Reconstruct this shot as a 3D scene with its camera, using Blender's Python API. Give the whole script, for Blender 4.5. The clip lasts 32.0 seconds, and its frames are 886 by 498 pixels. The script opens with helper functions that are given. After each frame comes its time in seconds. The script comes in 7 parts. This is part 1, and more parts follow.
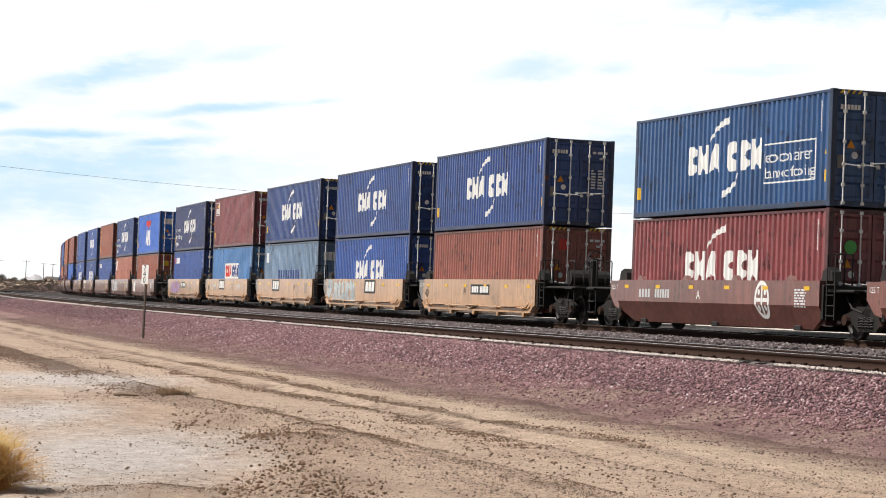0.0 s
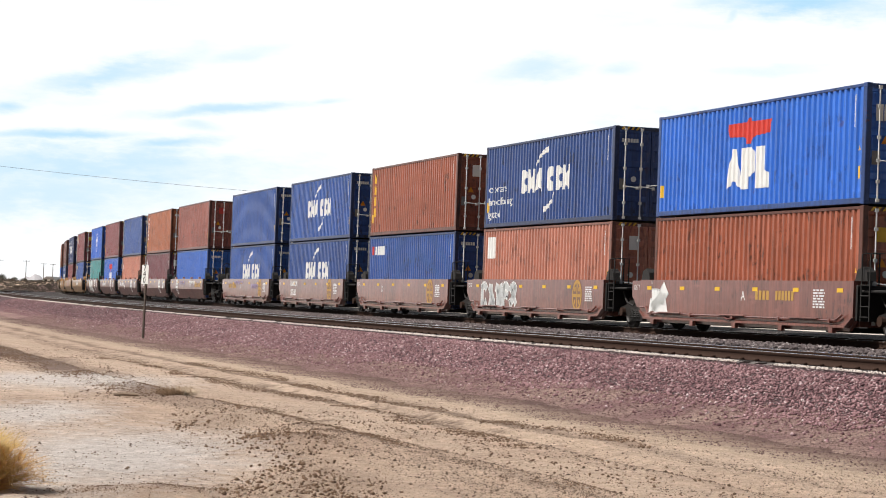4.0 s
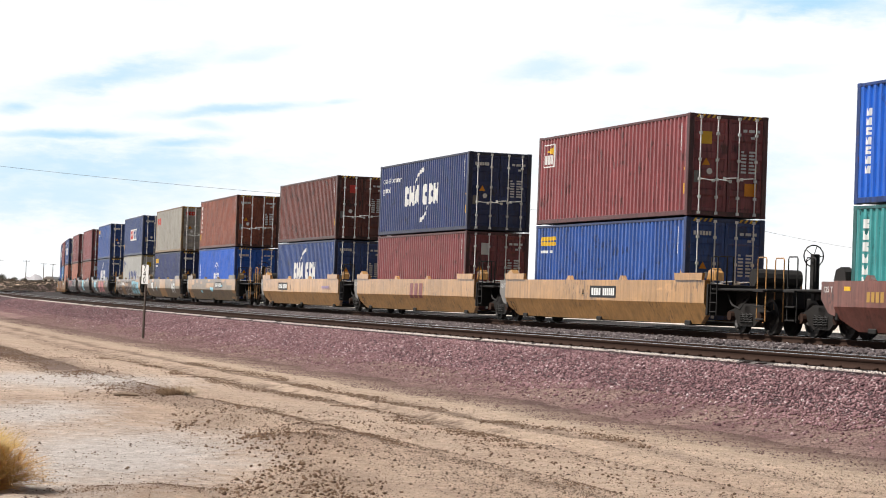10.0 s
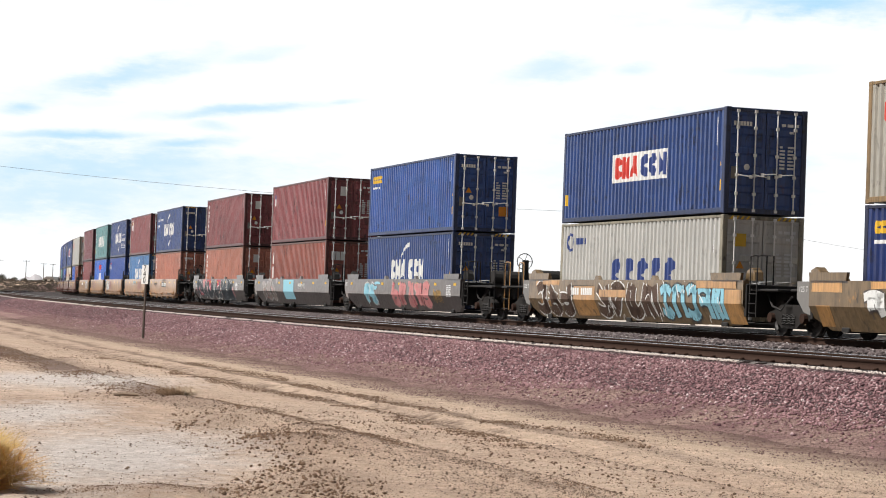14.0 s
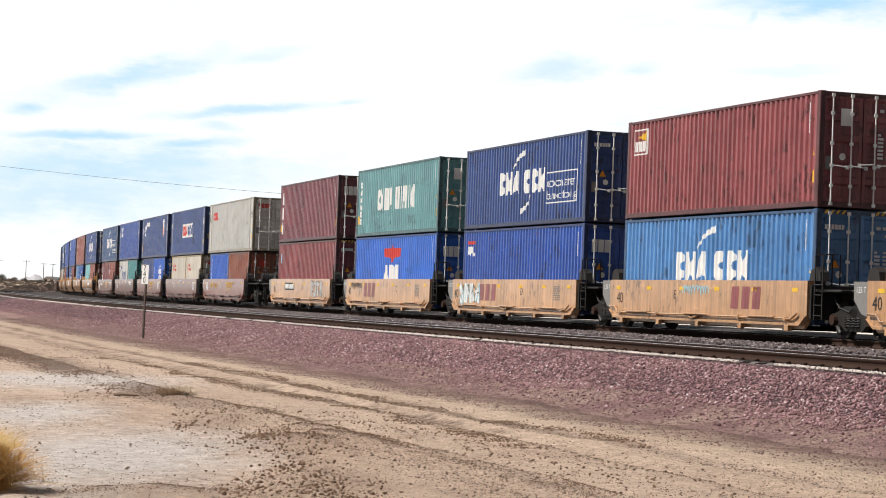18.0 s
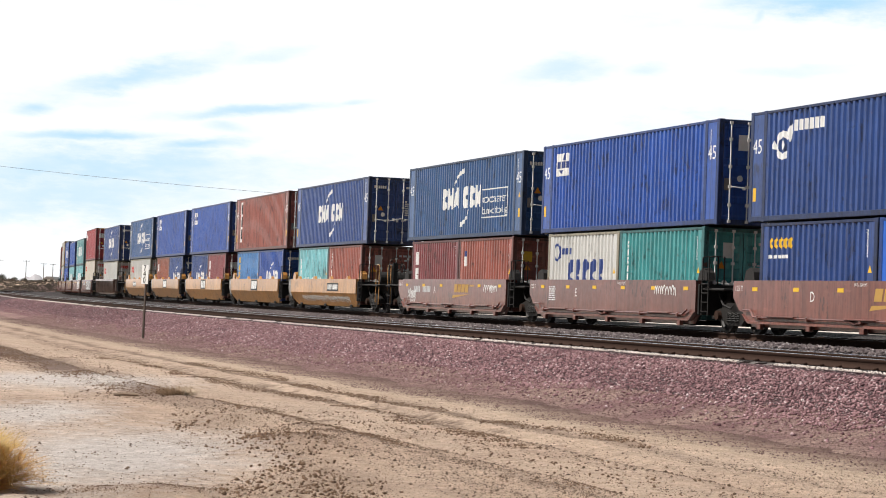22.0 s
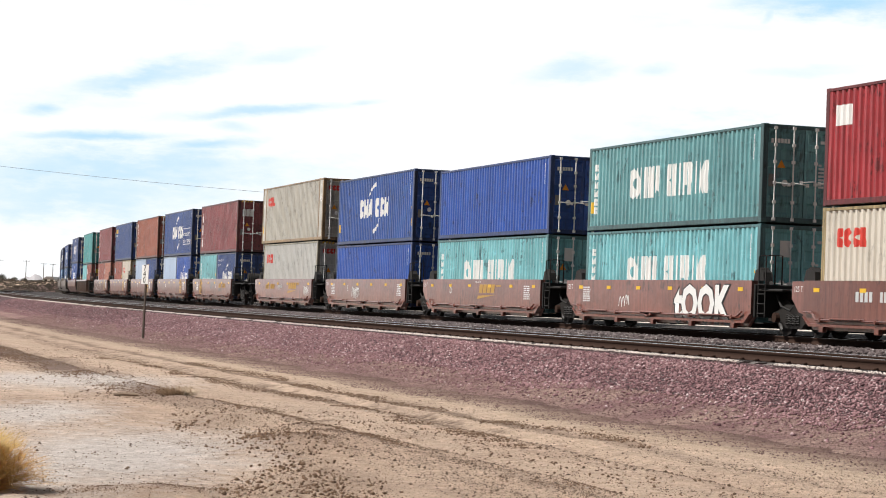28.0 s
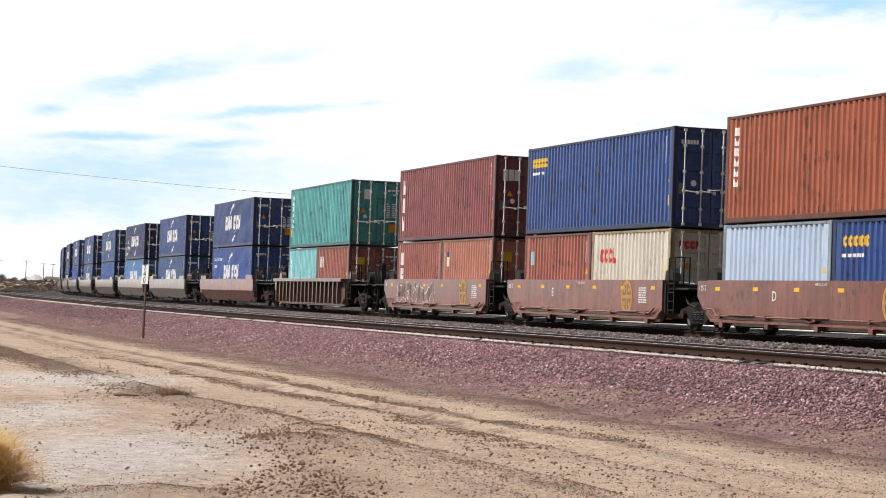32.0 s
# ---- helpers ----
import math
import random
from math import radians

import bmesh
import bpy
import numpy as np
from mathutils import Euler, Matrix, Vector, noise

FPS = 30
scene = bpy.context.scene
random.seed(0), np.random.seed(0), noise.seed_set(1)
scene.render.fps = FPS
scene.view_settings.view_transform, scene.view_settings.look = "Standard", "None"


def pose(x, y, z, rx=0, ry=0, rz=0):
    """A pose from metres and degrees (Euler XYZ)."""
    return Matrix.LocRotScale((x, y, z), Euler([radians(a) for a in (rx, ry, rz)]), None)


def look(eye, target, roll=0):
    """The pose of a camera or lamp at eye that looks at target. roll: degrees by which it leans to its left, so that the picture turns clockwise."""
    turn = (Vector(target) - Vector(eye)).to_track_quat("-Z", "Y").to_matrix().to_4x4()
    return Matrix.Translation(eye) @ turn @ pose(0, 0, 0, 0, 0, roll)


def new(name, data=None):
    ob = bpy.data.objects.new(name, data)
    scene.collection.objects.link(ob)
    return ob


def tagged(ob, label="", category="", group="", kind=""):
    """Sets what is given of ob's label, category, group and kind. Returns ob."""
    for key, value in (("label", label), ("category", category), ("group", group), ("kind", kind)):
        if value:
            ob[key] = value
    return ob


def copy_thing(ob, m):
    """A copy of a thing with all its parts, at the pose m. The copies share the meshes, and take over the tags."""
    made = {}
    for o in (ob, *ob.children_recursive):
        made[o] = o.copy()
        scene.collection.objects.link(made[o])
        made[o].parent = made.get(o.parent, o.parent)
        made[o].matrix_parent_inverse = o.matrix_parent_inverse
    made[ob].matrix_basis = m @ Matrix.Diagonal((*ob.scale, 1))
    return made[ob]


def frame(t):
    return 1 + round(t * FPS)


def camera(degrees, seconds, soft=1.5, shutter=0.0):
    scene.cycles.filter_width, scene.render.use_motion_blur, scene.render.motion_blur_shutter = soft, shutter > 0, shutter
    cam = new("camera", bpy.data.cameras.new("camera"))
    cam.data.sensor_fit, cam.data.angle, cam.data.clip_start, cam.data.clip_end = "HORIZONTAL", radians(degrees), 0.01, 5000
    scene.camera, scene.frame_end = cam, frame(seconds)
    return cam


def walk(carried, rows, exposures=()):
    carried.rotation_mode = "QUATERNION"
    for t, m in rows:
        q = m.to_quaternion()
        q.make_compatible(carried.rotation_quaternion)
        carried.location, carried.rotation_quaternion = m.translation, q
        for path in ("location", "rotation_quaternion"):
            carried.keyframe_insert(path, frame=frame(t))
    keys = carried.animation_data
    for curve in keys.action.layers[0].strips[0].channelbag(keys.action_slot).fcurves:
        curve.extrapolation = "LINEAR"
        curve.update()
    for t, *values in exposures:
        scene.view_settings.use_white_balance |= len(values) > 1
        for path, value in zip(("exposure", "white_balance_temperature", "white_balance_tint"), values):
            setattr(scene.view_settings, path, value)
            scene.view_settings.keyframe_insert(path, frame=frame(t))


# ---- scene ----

# ---- camera ----
EYE = 0.5386
PITCH, ROLL = 1.3986, 2.1163
cam = camera(22.977, 32.0, soft=1.0)
cam_pose = look((0, 0, EYE), (0, math.cos(radians(PITCH)), EYE + math.sin(radians(PITCH))), ROLL)
walk(cam, [(0, cam_pose), (32, cam_pose)])

# ---- world, sun, exposure ----
SUN_FROM = Vector((-0.61, -0.19, 0.77)).normalized()
scene.view_settings.exposure = 0.27
world = bpy.data.worlds.new("sky")
scene.world = world
world.use_nodes = True
wn, wl = world.node_tree.nodes, world.node_tree.links
wbg = wn["Background"]
wsky = wn.new("ShaderNodeTexSky")
wsky.sky_type, wsky.sun_disc = "NISHITA", False
wsky.sun_elevation = math.asin(SUN_FROM.z)
wsky.sun_rotation = math.atan2(SUN_FROM.x, SUN_FROM.y)
wcoord = wn.new("ShaderNodeTexCoord")
wmap = wn.new("ShaderNodeMapping")
wmap.inputs["Scale"].default_value = (1.6, 1.6, 5.0)
wnoise = wn.new("ShaderNodeTexNoise")
wnoise.inputs["Scale"].default_value, wnoise.inputs["Detail"].default_value = 1.3, 6.0
wramp = wn.new("ShaderNodeValToRGB")
wramp.color_ramp.elements[0].position, wramp.color_ramp.elements[1].position = 0.33, 0.6
wmix = wn.new("ShaderNodeMix")
wmix.data_type = "RGBA"
wmix.inputs[7].default_value = (10.6, 11.0, 11.8, 1)
wl.new(wcoord.outputs["Generated"], wmap.inputs["Vector"])
wl.new(wmap.outputs["Vector"], wnoise.inputs["Vector"])
wl.new(wnoise.outputs["Fac"], wramp.inputs["Fac"])
wl.new(wramp.outputs["Color"], wmix.inputs[0])
wl.new(wsky.outputs["Color"], wmix.inputs[6])
wl.new(wmix.outputs[2], wbg.inputs["Color"])
wbg.inputs["Strength"].default_value = 0.0145
sun = new("sun", bpy.data.lights.new("sun", "SUN"))
sun.data.energy, sun.data.angle, sun.data.color = 5.0, radians(1.5), (1.0, 0.965, 0.92)
sun.matrix_basis = look(SUN_FROM * 50, (0, 0, 0))

# ---- the line of the railway ----
# Metres along the far track from a point abeam; positive goes away from the camera. Height 0 is its railhead.
BEND_AT = (-1000, -20, 84, 188, 292, 396, 500, 660, 1300)
BEND = (-0.00045, -0.0005439, -0.0005541, -0.0006329, -0.0006977, -0.0007628, -0.0008278, 0.0, 0.0)
LINE_S = np.arange(-1100.0, 1250.0, 1.0)
line_k = np.interp(LINE_S, BEND_AT, BEND)
line_h = np.cumsum(line_k)
line_h += 1.86375 - line_h[1100]
LINE_X = np.cumsum(np.cos(line_h - line_k / 2))
LINE_Y = np.cumsum(np.sin(line_h - line_k / 2))
LINE_X += -2.6058 - LINE_X[1100]
LINE_Y += 95.1706 - LINE_Y[1100]
LINE_H = line_h


def on_line(s, e=0.0):
    """x, y and heading at s metres along, e metres to the camera's side."""
    x, y, h = np.interp(s, LINE_S, LINE_X), np.interp(s, LINE_S, LINE_Y), np.interp(s, LINE_S, LINE_H)
    return x - np.sin(h) * e, y + np.cos(h) * e, h


def off_line(x, y):
    """s and e of points in the plan."""
    x, y = np.asarray(x, float), np.asarray(y, float)
    s, e = np.empty_like(x), np.empty_like(x)
    sx, sy, sh, ss = LINE_X[600:1900:10], LINE_Y[600:1900:10], LINE_H[600:1900:10], LINE_S[600:1900:10]
    for a in range(0, len(x), 20000):
        b = slice(a, a + 20000)
        i = np.argmin((x[b, None] - sx) ** 2 + (y[b, None] - sy) ** 2, axis=1)
        dx, dy = x[b] - sx[i], y[b] - sy[i]
        along = dx * np.cos(sh[i]) + dy * np.sin(sh[i])
        s[b] = ss[i] + along
        k = np.interp(s[b], BEND_AT, BEND)
        e[b] = -dx * np.sin(sh[i]) + dy * np.cos(sh[i]) - k * along ** 2 / 2
    return s, e


SPEED, GAIN = 25.734, 0.02414


def gone(t):
    t = t + 0.0095
    return SPEED * t + GAIN * t * t


# ---- materials ----
def material(name):
    m = bpy.data.materials.new(name)
    m.use_nodes = True
    n, l = m.node_tree.nodes, m.node_tree.links
    return m, n, l, n["Principled BSDF"]


def rgb(c):
    return (*c, 1) if len(c) == 3 else c


def noise_node(n, l, vec, scale, detail=4.0, rough=0.55, stretch=None):
    if stretch:
        mp = n.new("ShaderNodeMapping")
        mp.inputs["Scale"].default_value = stretch
        l.new(vec, mp.inputs["Vector"])
        vec = mp.outputs["Vector"]
    t = n.new("ShaderNodeTexNoise")
    t.inputs["Scale"].default_value, t.inputs["Detail"].default_value, t.inputs["Roughness"].default_value = scale, detail, rough
    l.new(vec, t.inputs["Vector"])
    return t.outputs["Fac"]


def ramp_node(n, l, fac, lo, hi, c0=(0, 0, 0), c1=(1, 1, 1)):
    r = n.new("ShaderNodeValToRGB")
    r.color_ramp.elements[0].position, r.color_ramp.elements[1].position = lo, hi
    r.color_ramp.elements[0].color, r.color_ramp.elements[1].color = rgb(c0), rgb(c1)
    l.new(fac, r.inputs["Fac"])
    return r.outputs["Color"]


def mix_node(n, l, fac, a, b, blend="MIX"):
    x = n.new("ShaderNodeMix")
    x.data_type, x.blend_type = "RGBA", blend
    for s, v in ((0, fac), (6, a), (7, b)):
        if isinstance(v, (int, float)):
            x.inputs[s].default_value = v
        elif isinstance(v, tuple):
            x.inputs[s].default_value = rgb(v)
        else:
            l.new(v, x.inputs[s])
    return x.outputs[2]


def math_node(n, l, op, a, b=0.0):
    x = n.new("ShaderNodeMath")
    x.operation = op
    for s, v in ((0, a), (1, b)):
        if isinstance(v, (int, float)):
            x.inputs[s].default_value = v
        else:
            l.new(v, x.inputs[s])
    return x.outputs[0]


def bump_node(n, l, bsdf, fac, strength, dist):
    b = n.new("ShaderNodeBump")
    b.inputs["Strength"].default_value, b.inputs["Distance"].default_value = strength, dist
    l.new(fac, b.inputs["Height"])
    l.new(b.outputs["Normal"], bsdf.inputs["Normal"])


def shifted(n, l):
    """Object coordinates, moved by a random step for each object."""
    tc, oi, sc, ad = n.new("ShaderNodeTexCoord"), n.new("ShaderNodeObjectInfo"), n.new("ShaderNodeVectorMath"), n.new("ShaderNodeVectorMath")
    sc.operation, ad.operation = "SCALE", "ADD"
    cb = n.new("ShaderNodeCombineXYZ")
    for k in "XYZ":
        l.new(oi.outputs["Random"], cb.inputs[k])
    l.new(cb.outputs[0], sc.inputs[0])
    sc.inputs["Scale"].default_value = 57.0
    l.new(tc.outputs["Object"], ad.inputs[0])
    l.new(sc.outputs[0], ad.inputs[1])
    return ad.outputs[0], oi.outputs["Random"]


def worn_paint(name, c, fade=0.28, dirt=0.58, rust=0.16, rough=0.42, rust_colour=(0.10, 0.035, 0.015)):
    """Weathered paint on steel: bleached patches, streaks that run down, scuffs and rust."""
    m, n, l, b = material(name)
    vec, rnd = shifted(n, l)
    pale = tuple(min(1, v * 1.45 + 0.022) for v in c)
    dark = tuple(v * 0.45 for v in c)
    col = mix_node(n, l, math_node(n, l, "MULTIPLY", ramp_node(n, l, noise_node(n, l, vec, 0.45, 3), 0.38, 0.72), fade), c, pale)
    streak = ramp_node(n, l, noise_node(n, l, vec, 1.0, 5, 0.6, (5.0, 5.0, 0.35)), 0.45, 0.68)
    col = mix_node(n, l, math_node(n, l, "MULTIPLY", streak, dirt), col, dark)
    spots = ramp_node(n, l, noise_node(n, l, vec, 2.2, 8, 0.68), 0.63, 0.70)
    col = mix_node(n, l, math_node(n, l, "MULTIPLY", spots, rust * 3.0), col, rust_colour)
    fine = ramp_node(n, l, noise_node(n, l, vec, 1.0, 6, 0.7, (16.0, 16.0, 1.2)), 0.47, 0.63)
    col = mix_node(n, l, math_node(n, l, "MULTIPLY", fine, dirt * 0.85), col, dark)
    drip = ramp_node(n, l, noise_node(n, l, vec, 1.0, 4, 0.6, (9.0, 9.0, 0.16)), 0.54, 0.67)
    col = mix_node(n, l, math_node(n, l, "MULTIPLY", drip, dirt * 0.9), col, tuple(v * 0.3 for v in c))
    dent = ramp_node(n, l, noise_node(n, l, vec, 1.0, 8, 0.72, (3.4, 3.4, 1.9)), 0.615, 0.665)
    col = mix_node(n, l, math_node(n, l, "MULTIPLY", dent, min(1.0, dirt * 1.3)), col, tuple(v * 0.22 + 0.004 for v in c))
    grime = ramp_node(n, l, noise_node(n, l, vec, 1.0, 5, 0.62, (0.55, 0.55, 0.8)), 0.46, 0.66)
    col = mix_node(n, l, math_node(n, l, "MULTIPLY", grime, dirt * 0.75), col, tuple(v * 0.5 for v in c))
    group = ramp_node(n, l, noise_node(n, l, vec, 1.0, 3, 0.5, (0.7, 0.7, 1.3)), 0.53, 0.60)
    dash = ramp_node(n, l, noise_node(n, l, vec, 1.0, 5, 0.65, (7.5, 7.5, 2.2)), 0.53, 0.585)
    col = mix_node(n, l, math_node(n, l, "MULTIPLY", math_node(n, l, "MULTIPLY", group, dash), min(0.9, dirt * 1.4)), col, tuple(v * 0.2 + 0.004 for v in c))
    scuff = ramp_node(n, l, noise_node(n, l, vec, 1.0, 7, 0.7, (0.9, 0.9, 3.5)), 0.60, 0.70)
    col = mix_node(n, l, math_node(n, l, "MULTIPLY", scuff, fade * 0.7), col, tuple(min(1, v * 1.7 + 0.03) for v in c))
    hsv = n.new("ShaderNodeHueSaturation")
    l.new(col, hsv.inputs["Color"])
    l.new(math_node(n, l, "ADD", math_node(n, l, "MULTIPLY", rnd, 0.24), 0.88), hsv.inputs["Value"])
    l.new(hsv.outputs[0], b.inputs["Base Color"])
    l.new(math_node(n, l, "ADD", math_node(n, l, "MULTIPLY", noise_node(n, l, vec, 6, 4), 0.3), rough - 0.15), b.inputs["Roughness"])
    bump_node(n, l, b, noise_node(n, l, vec, 3.5, 5), 0.25, 0.02)
    b.inputs["Specular IOR Level"].default_value = 0.55
    b.inputs["Coat Weight"].default_value, b.inputs["Coat Roughness"].default_value = 0.3, 0.25
    return m


def plain(name, c, rough=0.5, metal=0.0, vary=0.25, scale=9.0):
    m, n, l, b = material(name)
    vec, rnd = shifted(n, l)
    f = noise_node(n, l, vec, scale, 5)
    col = mix_node(n, l, math_node(n, l, "MULTIPLY", f, vary * 2), c, tuple(v * 0.5 for v in c))
    l.new(col, b.inputs["Base Color"])
    b.inputs["Roughness"].default_value, b.inputs["Metallic"].default_value = rough, metal
    bump_node(n, l, b, f, 0.2, 0.01)
    return m


BOX_PAINT = {
    "navy": worn_paint("paint_navy", (0.018, 0.062, 0.235)),
    "dark_navy": worn_paint("paint_dark_navy", (0.010, 0.030, 0.140)),
    "slate": worn_paint("paint_slate", (0.025, 0.094, 0.253)),
    "blue": worn_paint("paint_blue", (0.016, 0.080, 0.330), 0.3),
    "royal": worn_paint("paint_royal", (0.014, 0.082, 0.39), 0.3),
    "bright_blue": worn_paint("paint_bright_blue", (0.003, 0.102, 0.527), 0.2, 0.3),
    "apl_blue": worn_paint("paint_clear_blue", (0.018, 0.131, 0.558), 0.3, 0.35),
    "light_blue": worn_paint("paint_light_blue", (0.064, 0.212, 0.476), 0.5, 0.5, 0.2),
    "faded_blue": worn_paint("paint_faded_blue", (0.17, 0.27, 0.40), 0.6, 0.55, 0.25),
    "pale_blue": worn_paint("paint_pale_blue", (0.40, 0.50, 0.64), 0.2, 0.14, 0.05),
    "maroon": worn_paint("paint_maroon", (0.245, 0.054, 0.060), 0.35),
    "plum": worn_paint("paint_plum", (0.20, 0.052, 0.070), 0.35),
    "brown": worn_paint("paint_brown", (0.315, 0.088, 0.062), 0.4),
    "pink": worn_paint("paint_faded_pink", (0.49, 0.180, 0.118), 0.45, 0.4),
    "orange": worn_paint("paint_orange", (0.452, 0.131, 0.044), 0.3),
    "rust_orange": worn_paint("paint_rust_orange", (0.30, 0.078, 0.037), 0.3),
    "rust_brown": worn_paint("paint_rust_brown", (0.165, 0.035, 0.022), 0.3, 0.8, 0.25),
    "red": worn_paint("paint_red", (0.33, 0.03, 0.038), 0.3),
    "cream": worn_paint("paint_cream", (0.60, 0.55, 0.47), 0.2, 0.22, 0.12),
    "grey_white": worn_paint("paint_grey_white", (0.51, 0.505, 0.478), 0.2, 0.22, 0.1),
    "dirty_grey": worn_paint("paint_dirty_grey", (0.40, 0.38, 0.33), 0.2, 0.32, 0.2),
    "teal": worn_paint("paint_teal", (0.05, 0.315, 0.32), 0.35),
    "sea_green": worn_paint("paint_sea_green", (0.19, 0.49, 0.53), 0.45),
    "dark_teal": worn_paint("paint_dark_teal", (0.13, 0.325, 0.345), 0.5, 0.45),
}
SALT = {"grey_white": (0.30, 0.27, 0.20), "cream": (0.34, 0.26, 0.13), "dirty_grey": (0.27, 0.175, 0.08), "pale_blue": (0.25, 0.30, 0.36)}
EDGE_PAINT = {}
for key, mat in BOX_PAINT.items():
    base = SALT.get(key)
    if base is None:
        first = [q for q in mat.node_tree.nodes if q.type == "MIX"][0]
        base = tuple(v * 0.38 + 0.004 for v in first.inputs[6].default_value[:3])
    EDGE_PAINT[key] = worn_paint(mat.name + "_frame", base, 0.15, 0.75, 0.5, 0.55)
DULL = plain("dull_white_marking", (0.74, 0.75, 0.76), 0.6)
CAR_PAINT = {
    "brown": worn_paint("car_brown", (0.175, 0.056, 0.041), 0.5, 0.6, 0.1, 0.38),
    "rust": worn_paint("car_rust", (0.19, 0.058, 0.040), 0.5, 0.6, 0.12, 0.38),
    "dark_brown": worn_paint("car_dark_brown", (0.055, 0.024, 0.022), 0.3, 0.5, 0.1, 0.38),
    "yellow": worn_paint("car_yellow", (0.53, 0.275, 0.09), 0.5, 0.55, 0.15, 0.38),
    "amber": worn_paint("car_amber", (0.52, 0.24, 0.055), 0.45, 0.5, 0.15, 0.38),
    "tan": worn_paint("car_tan", (0.48, 0.26, 0.12), 0.5, 0.55, 0.15, 0.38),
    "patched": worn_paint("car_patched", (0.20, 0.130, 0.062), 0.3, 0.7, 0.25, 0.38, (0.46, 0.22, 0.045)),
    "soot": worn_paint("car_soot", (0.075, 0.060, 0.057), 0.4, 0.5, 0.15, 0.38),
    # Grey paints sky sheen onto the last, likely brown, cars; also a graffiti grey.
    "grey": worn_paint("car_grey", (0.3, 0.25, 0.22), 0.4, 0.6, 0.15, 0.38),
    "timber": worn_paint("car_faded_brown", (0.165, 0.10, 0.075), 0.35, 0.5, 0.2, 0.45),
}
for mat in CAR_PAINT.values():
    mat.node_tree.nodes["Principled BSDF"].inputs["Specular IOR Level"].default_value = 0.6
    mat.node_tree.nodes["Principled BSDF"].inputs["Coat Weight"].default_value = 0.65
    mat.node_tree.nodes["Principled BSDF"].inputs["Coat Roughness"].default_value = 0.10
    mat.node_tree.nodes["Principled BSDF"].inputs["Coat IOR"].default_value = 1.42
WHITE = plain("white_marking", (0.78, 0.78, 0.76), 0.5, vary=0.18, scale=4)
YELLOW = plain("yellow_sticker", (0.78, 0.47, 0.03), 0.5)
ORANGE = plain("orange_sticker", (0.80, 0.30, 0.01), 0.5)
RED = plain("red_marking", (0.62, 0.05, 0.035), 0.5)
DEEP_BLUE = plain("deep_blue_marking", (0.03, 0.06, 0.22), 0.5)
BLACK = plain("black_marking", (0.02, 0.02, 0.022), 0.5)
CYAN = plain("cyan_spray", (0.30, 0.60, 0.72), 0.6)
SLATE_SPRAY = plain("slate_spray", (0.045, 0.06, 0.075), 0.5)
UMBER_SPRAY = plain("umber_spray", (0.10, 0.06, 0.042), 0.55)
PINK = plain("pink_spray", (0.62, 0.25, 0.25), 0.6)
LILAC = plain("lilac_spray", (0.38, 0.30, 0.50), 0.6)
CRIMSON = plain("crimson_spray", (0.46, 0.06, 0.10), 0.6)
GOLD = plain("gold_marking", (0.48, 0.28, 0.07), 0.55)
GREEN = plain("green_sticker", (0.10, 0.50, 0.10), 0.5)
SILVER = plain("grey_spray", (0.55, 0.56, 0.56), 0.5)
ROD = plain("zinc_lock_rod", (0.86, 0.86, 0.85), 0.45, 0.0, 0.2)
FRAME = plain("dirty_black_steel", (0.017, 0.015, 0.014), 0.7)
GREASE = plain("oily_cast_steel", (0.018, 0.015, 0.013), 0.65, 0.1)
TREAD = plain("worn_wheel_steel", (0.022, 0.018, 0.016), 0.6, 0.2)
RAIL_SIDE = plain("rail_rust", (0.045, 0.025, 0.018), 0.9)
RAIL_SIDE.node_tree.nodes["Principled BSDF"].inputs["Specular IOR Level"].default_value = 0.15
RAIL_TOP = plain("polished_railhead", (0.70, 0.70, 0.70), 0.26, 1.0, 0.1)
DUST = plain("pale_dust", (0.78, 0.68, 0.62), 0.9, 0, 0.4, 3)
CONCRETE = plain("tie_concrete", (0.15, 0.13, 0.118), 0.85, 0, 0.35, 5)
TIMBER = plain("weathered_timber", (0.10, 0.075, 0.06), 0.85, 0, 0.4, 6)
GREY_PLATE = plain("grey_plate", (0.22, 0.21, 0.20), 0.6)
CABLE = plain("cable", (0.12, 0.12, 0.13), 0.6)


# ---- mesh helpers ----
CACHE = {}


def cached(key, make):
    if key not in CACHE:
        CACHE[key] = make()
    return CACHE[key]


def mesh_of(bm, name, smooth=False):
    me = bpy.data.meshes.new(name)
    bm.normal_update()
    bm.to_mesh(me)
    bm.free()
    if smooth:
        for p in me.polygons:
            p.use_smooth = True
    me.materials.append(None)
    return me


def part(name, me, mat, parent=None, label="", at=None):
    if isinstance(me, bmesh.types.BMesh):
        me = mesh_of(me, name)
    if not me.materials:
        me.materials.append(None)
    ob = new(name, me)
    if mat is not None:
        ob.material_slots[0].link = "OBJECT"
        ob.material_slots[0].material = mat
    if parent is not None:
        ob.parent = parent
    if at is not None:
        ob.location = at
    if label:
        tagged(ob, label)
    return ob


def add_box(bm, x0, x1, y0, y1, z0, z1, bevel=0.0):
    vs = [bm.verts.new((x, y, z)) for x in (x0, x1) for y in (y0, y1) for z in (z0, z1)]
    fs = [bm.faces.new([vs[i] for i in f]) for f in ((0, 1, 3, 2), (4, 6, 7, 5), (0, 4, 5, 1), (2, 3, 7, 6), (0, 2, 6, 4), (1, 5, 7, 3))]
    if bevel:
        bmesh.ops.bevel(bm, geom=list({e for f in fs for e in f.edges}), offset=bevel, segments=1, affect="EDGES")


def boxes(*dims, bevel=0.0):
    bm = bmesh.new()
    for d in dims:
        add_box(bm, *d, bevel=bevel)
    return bm


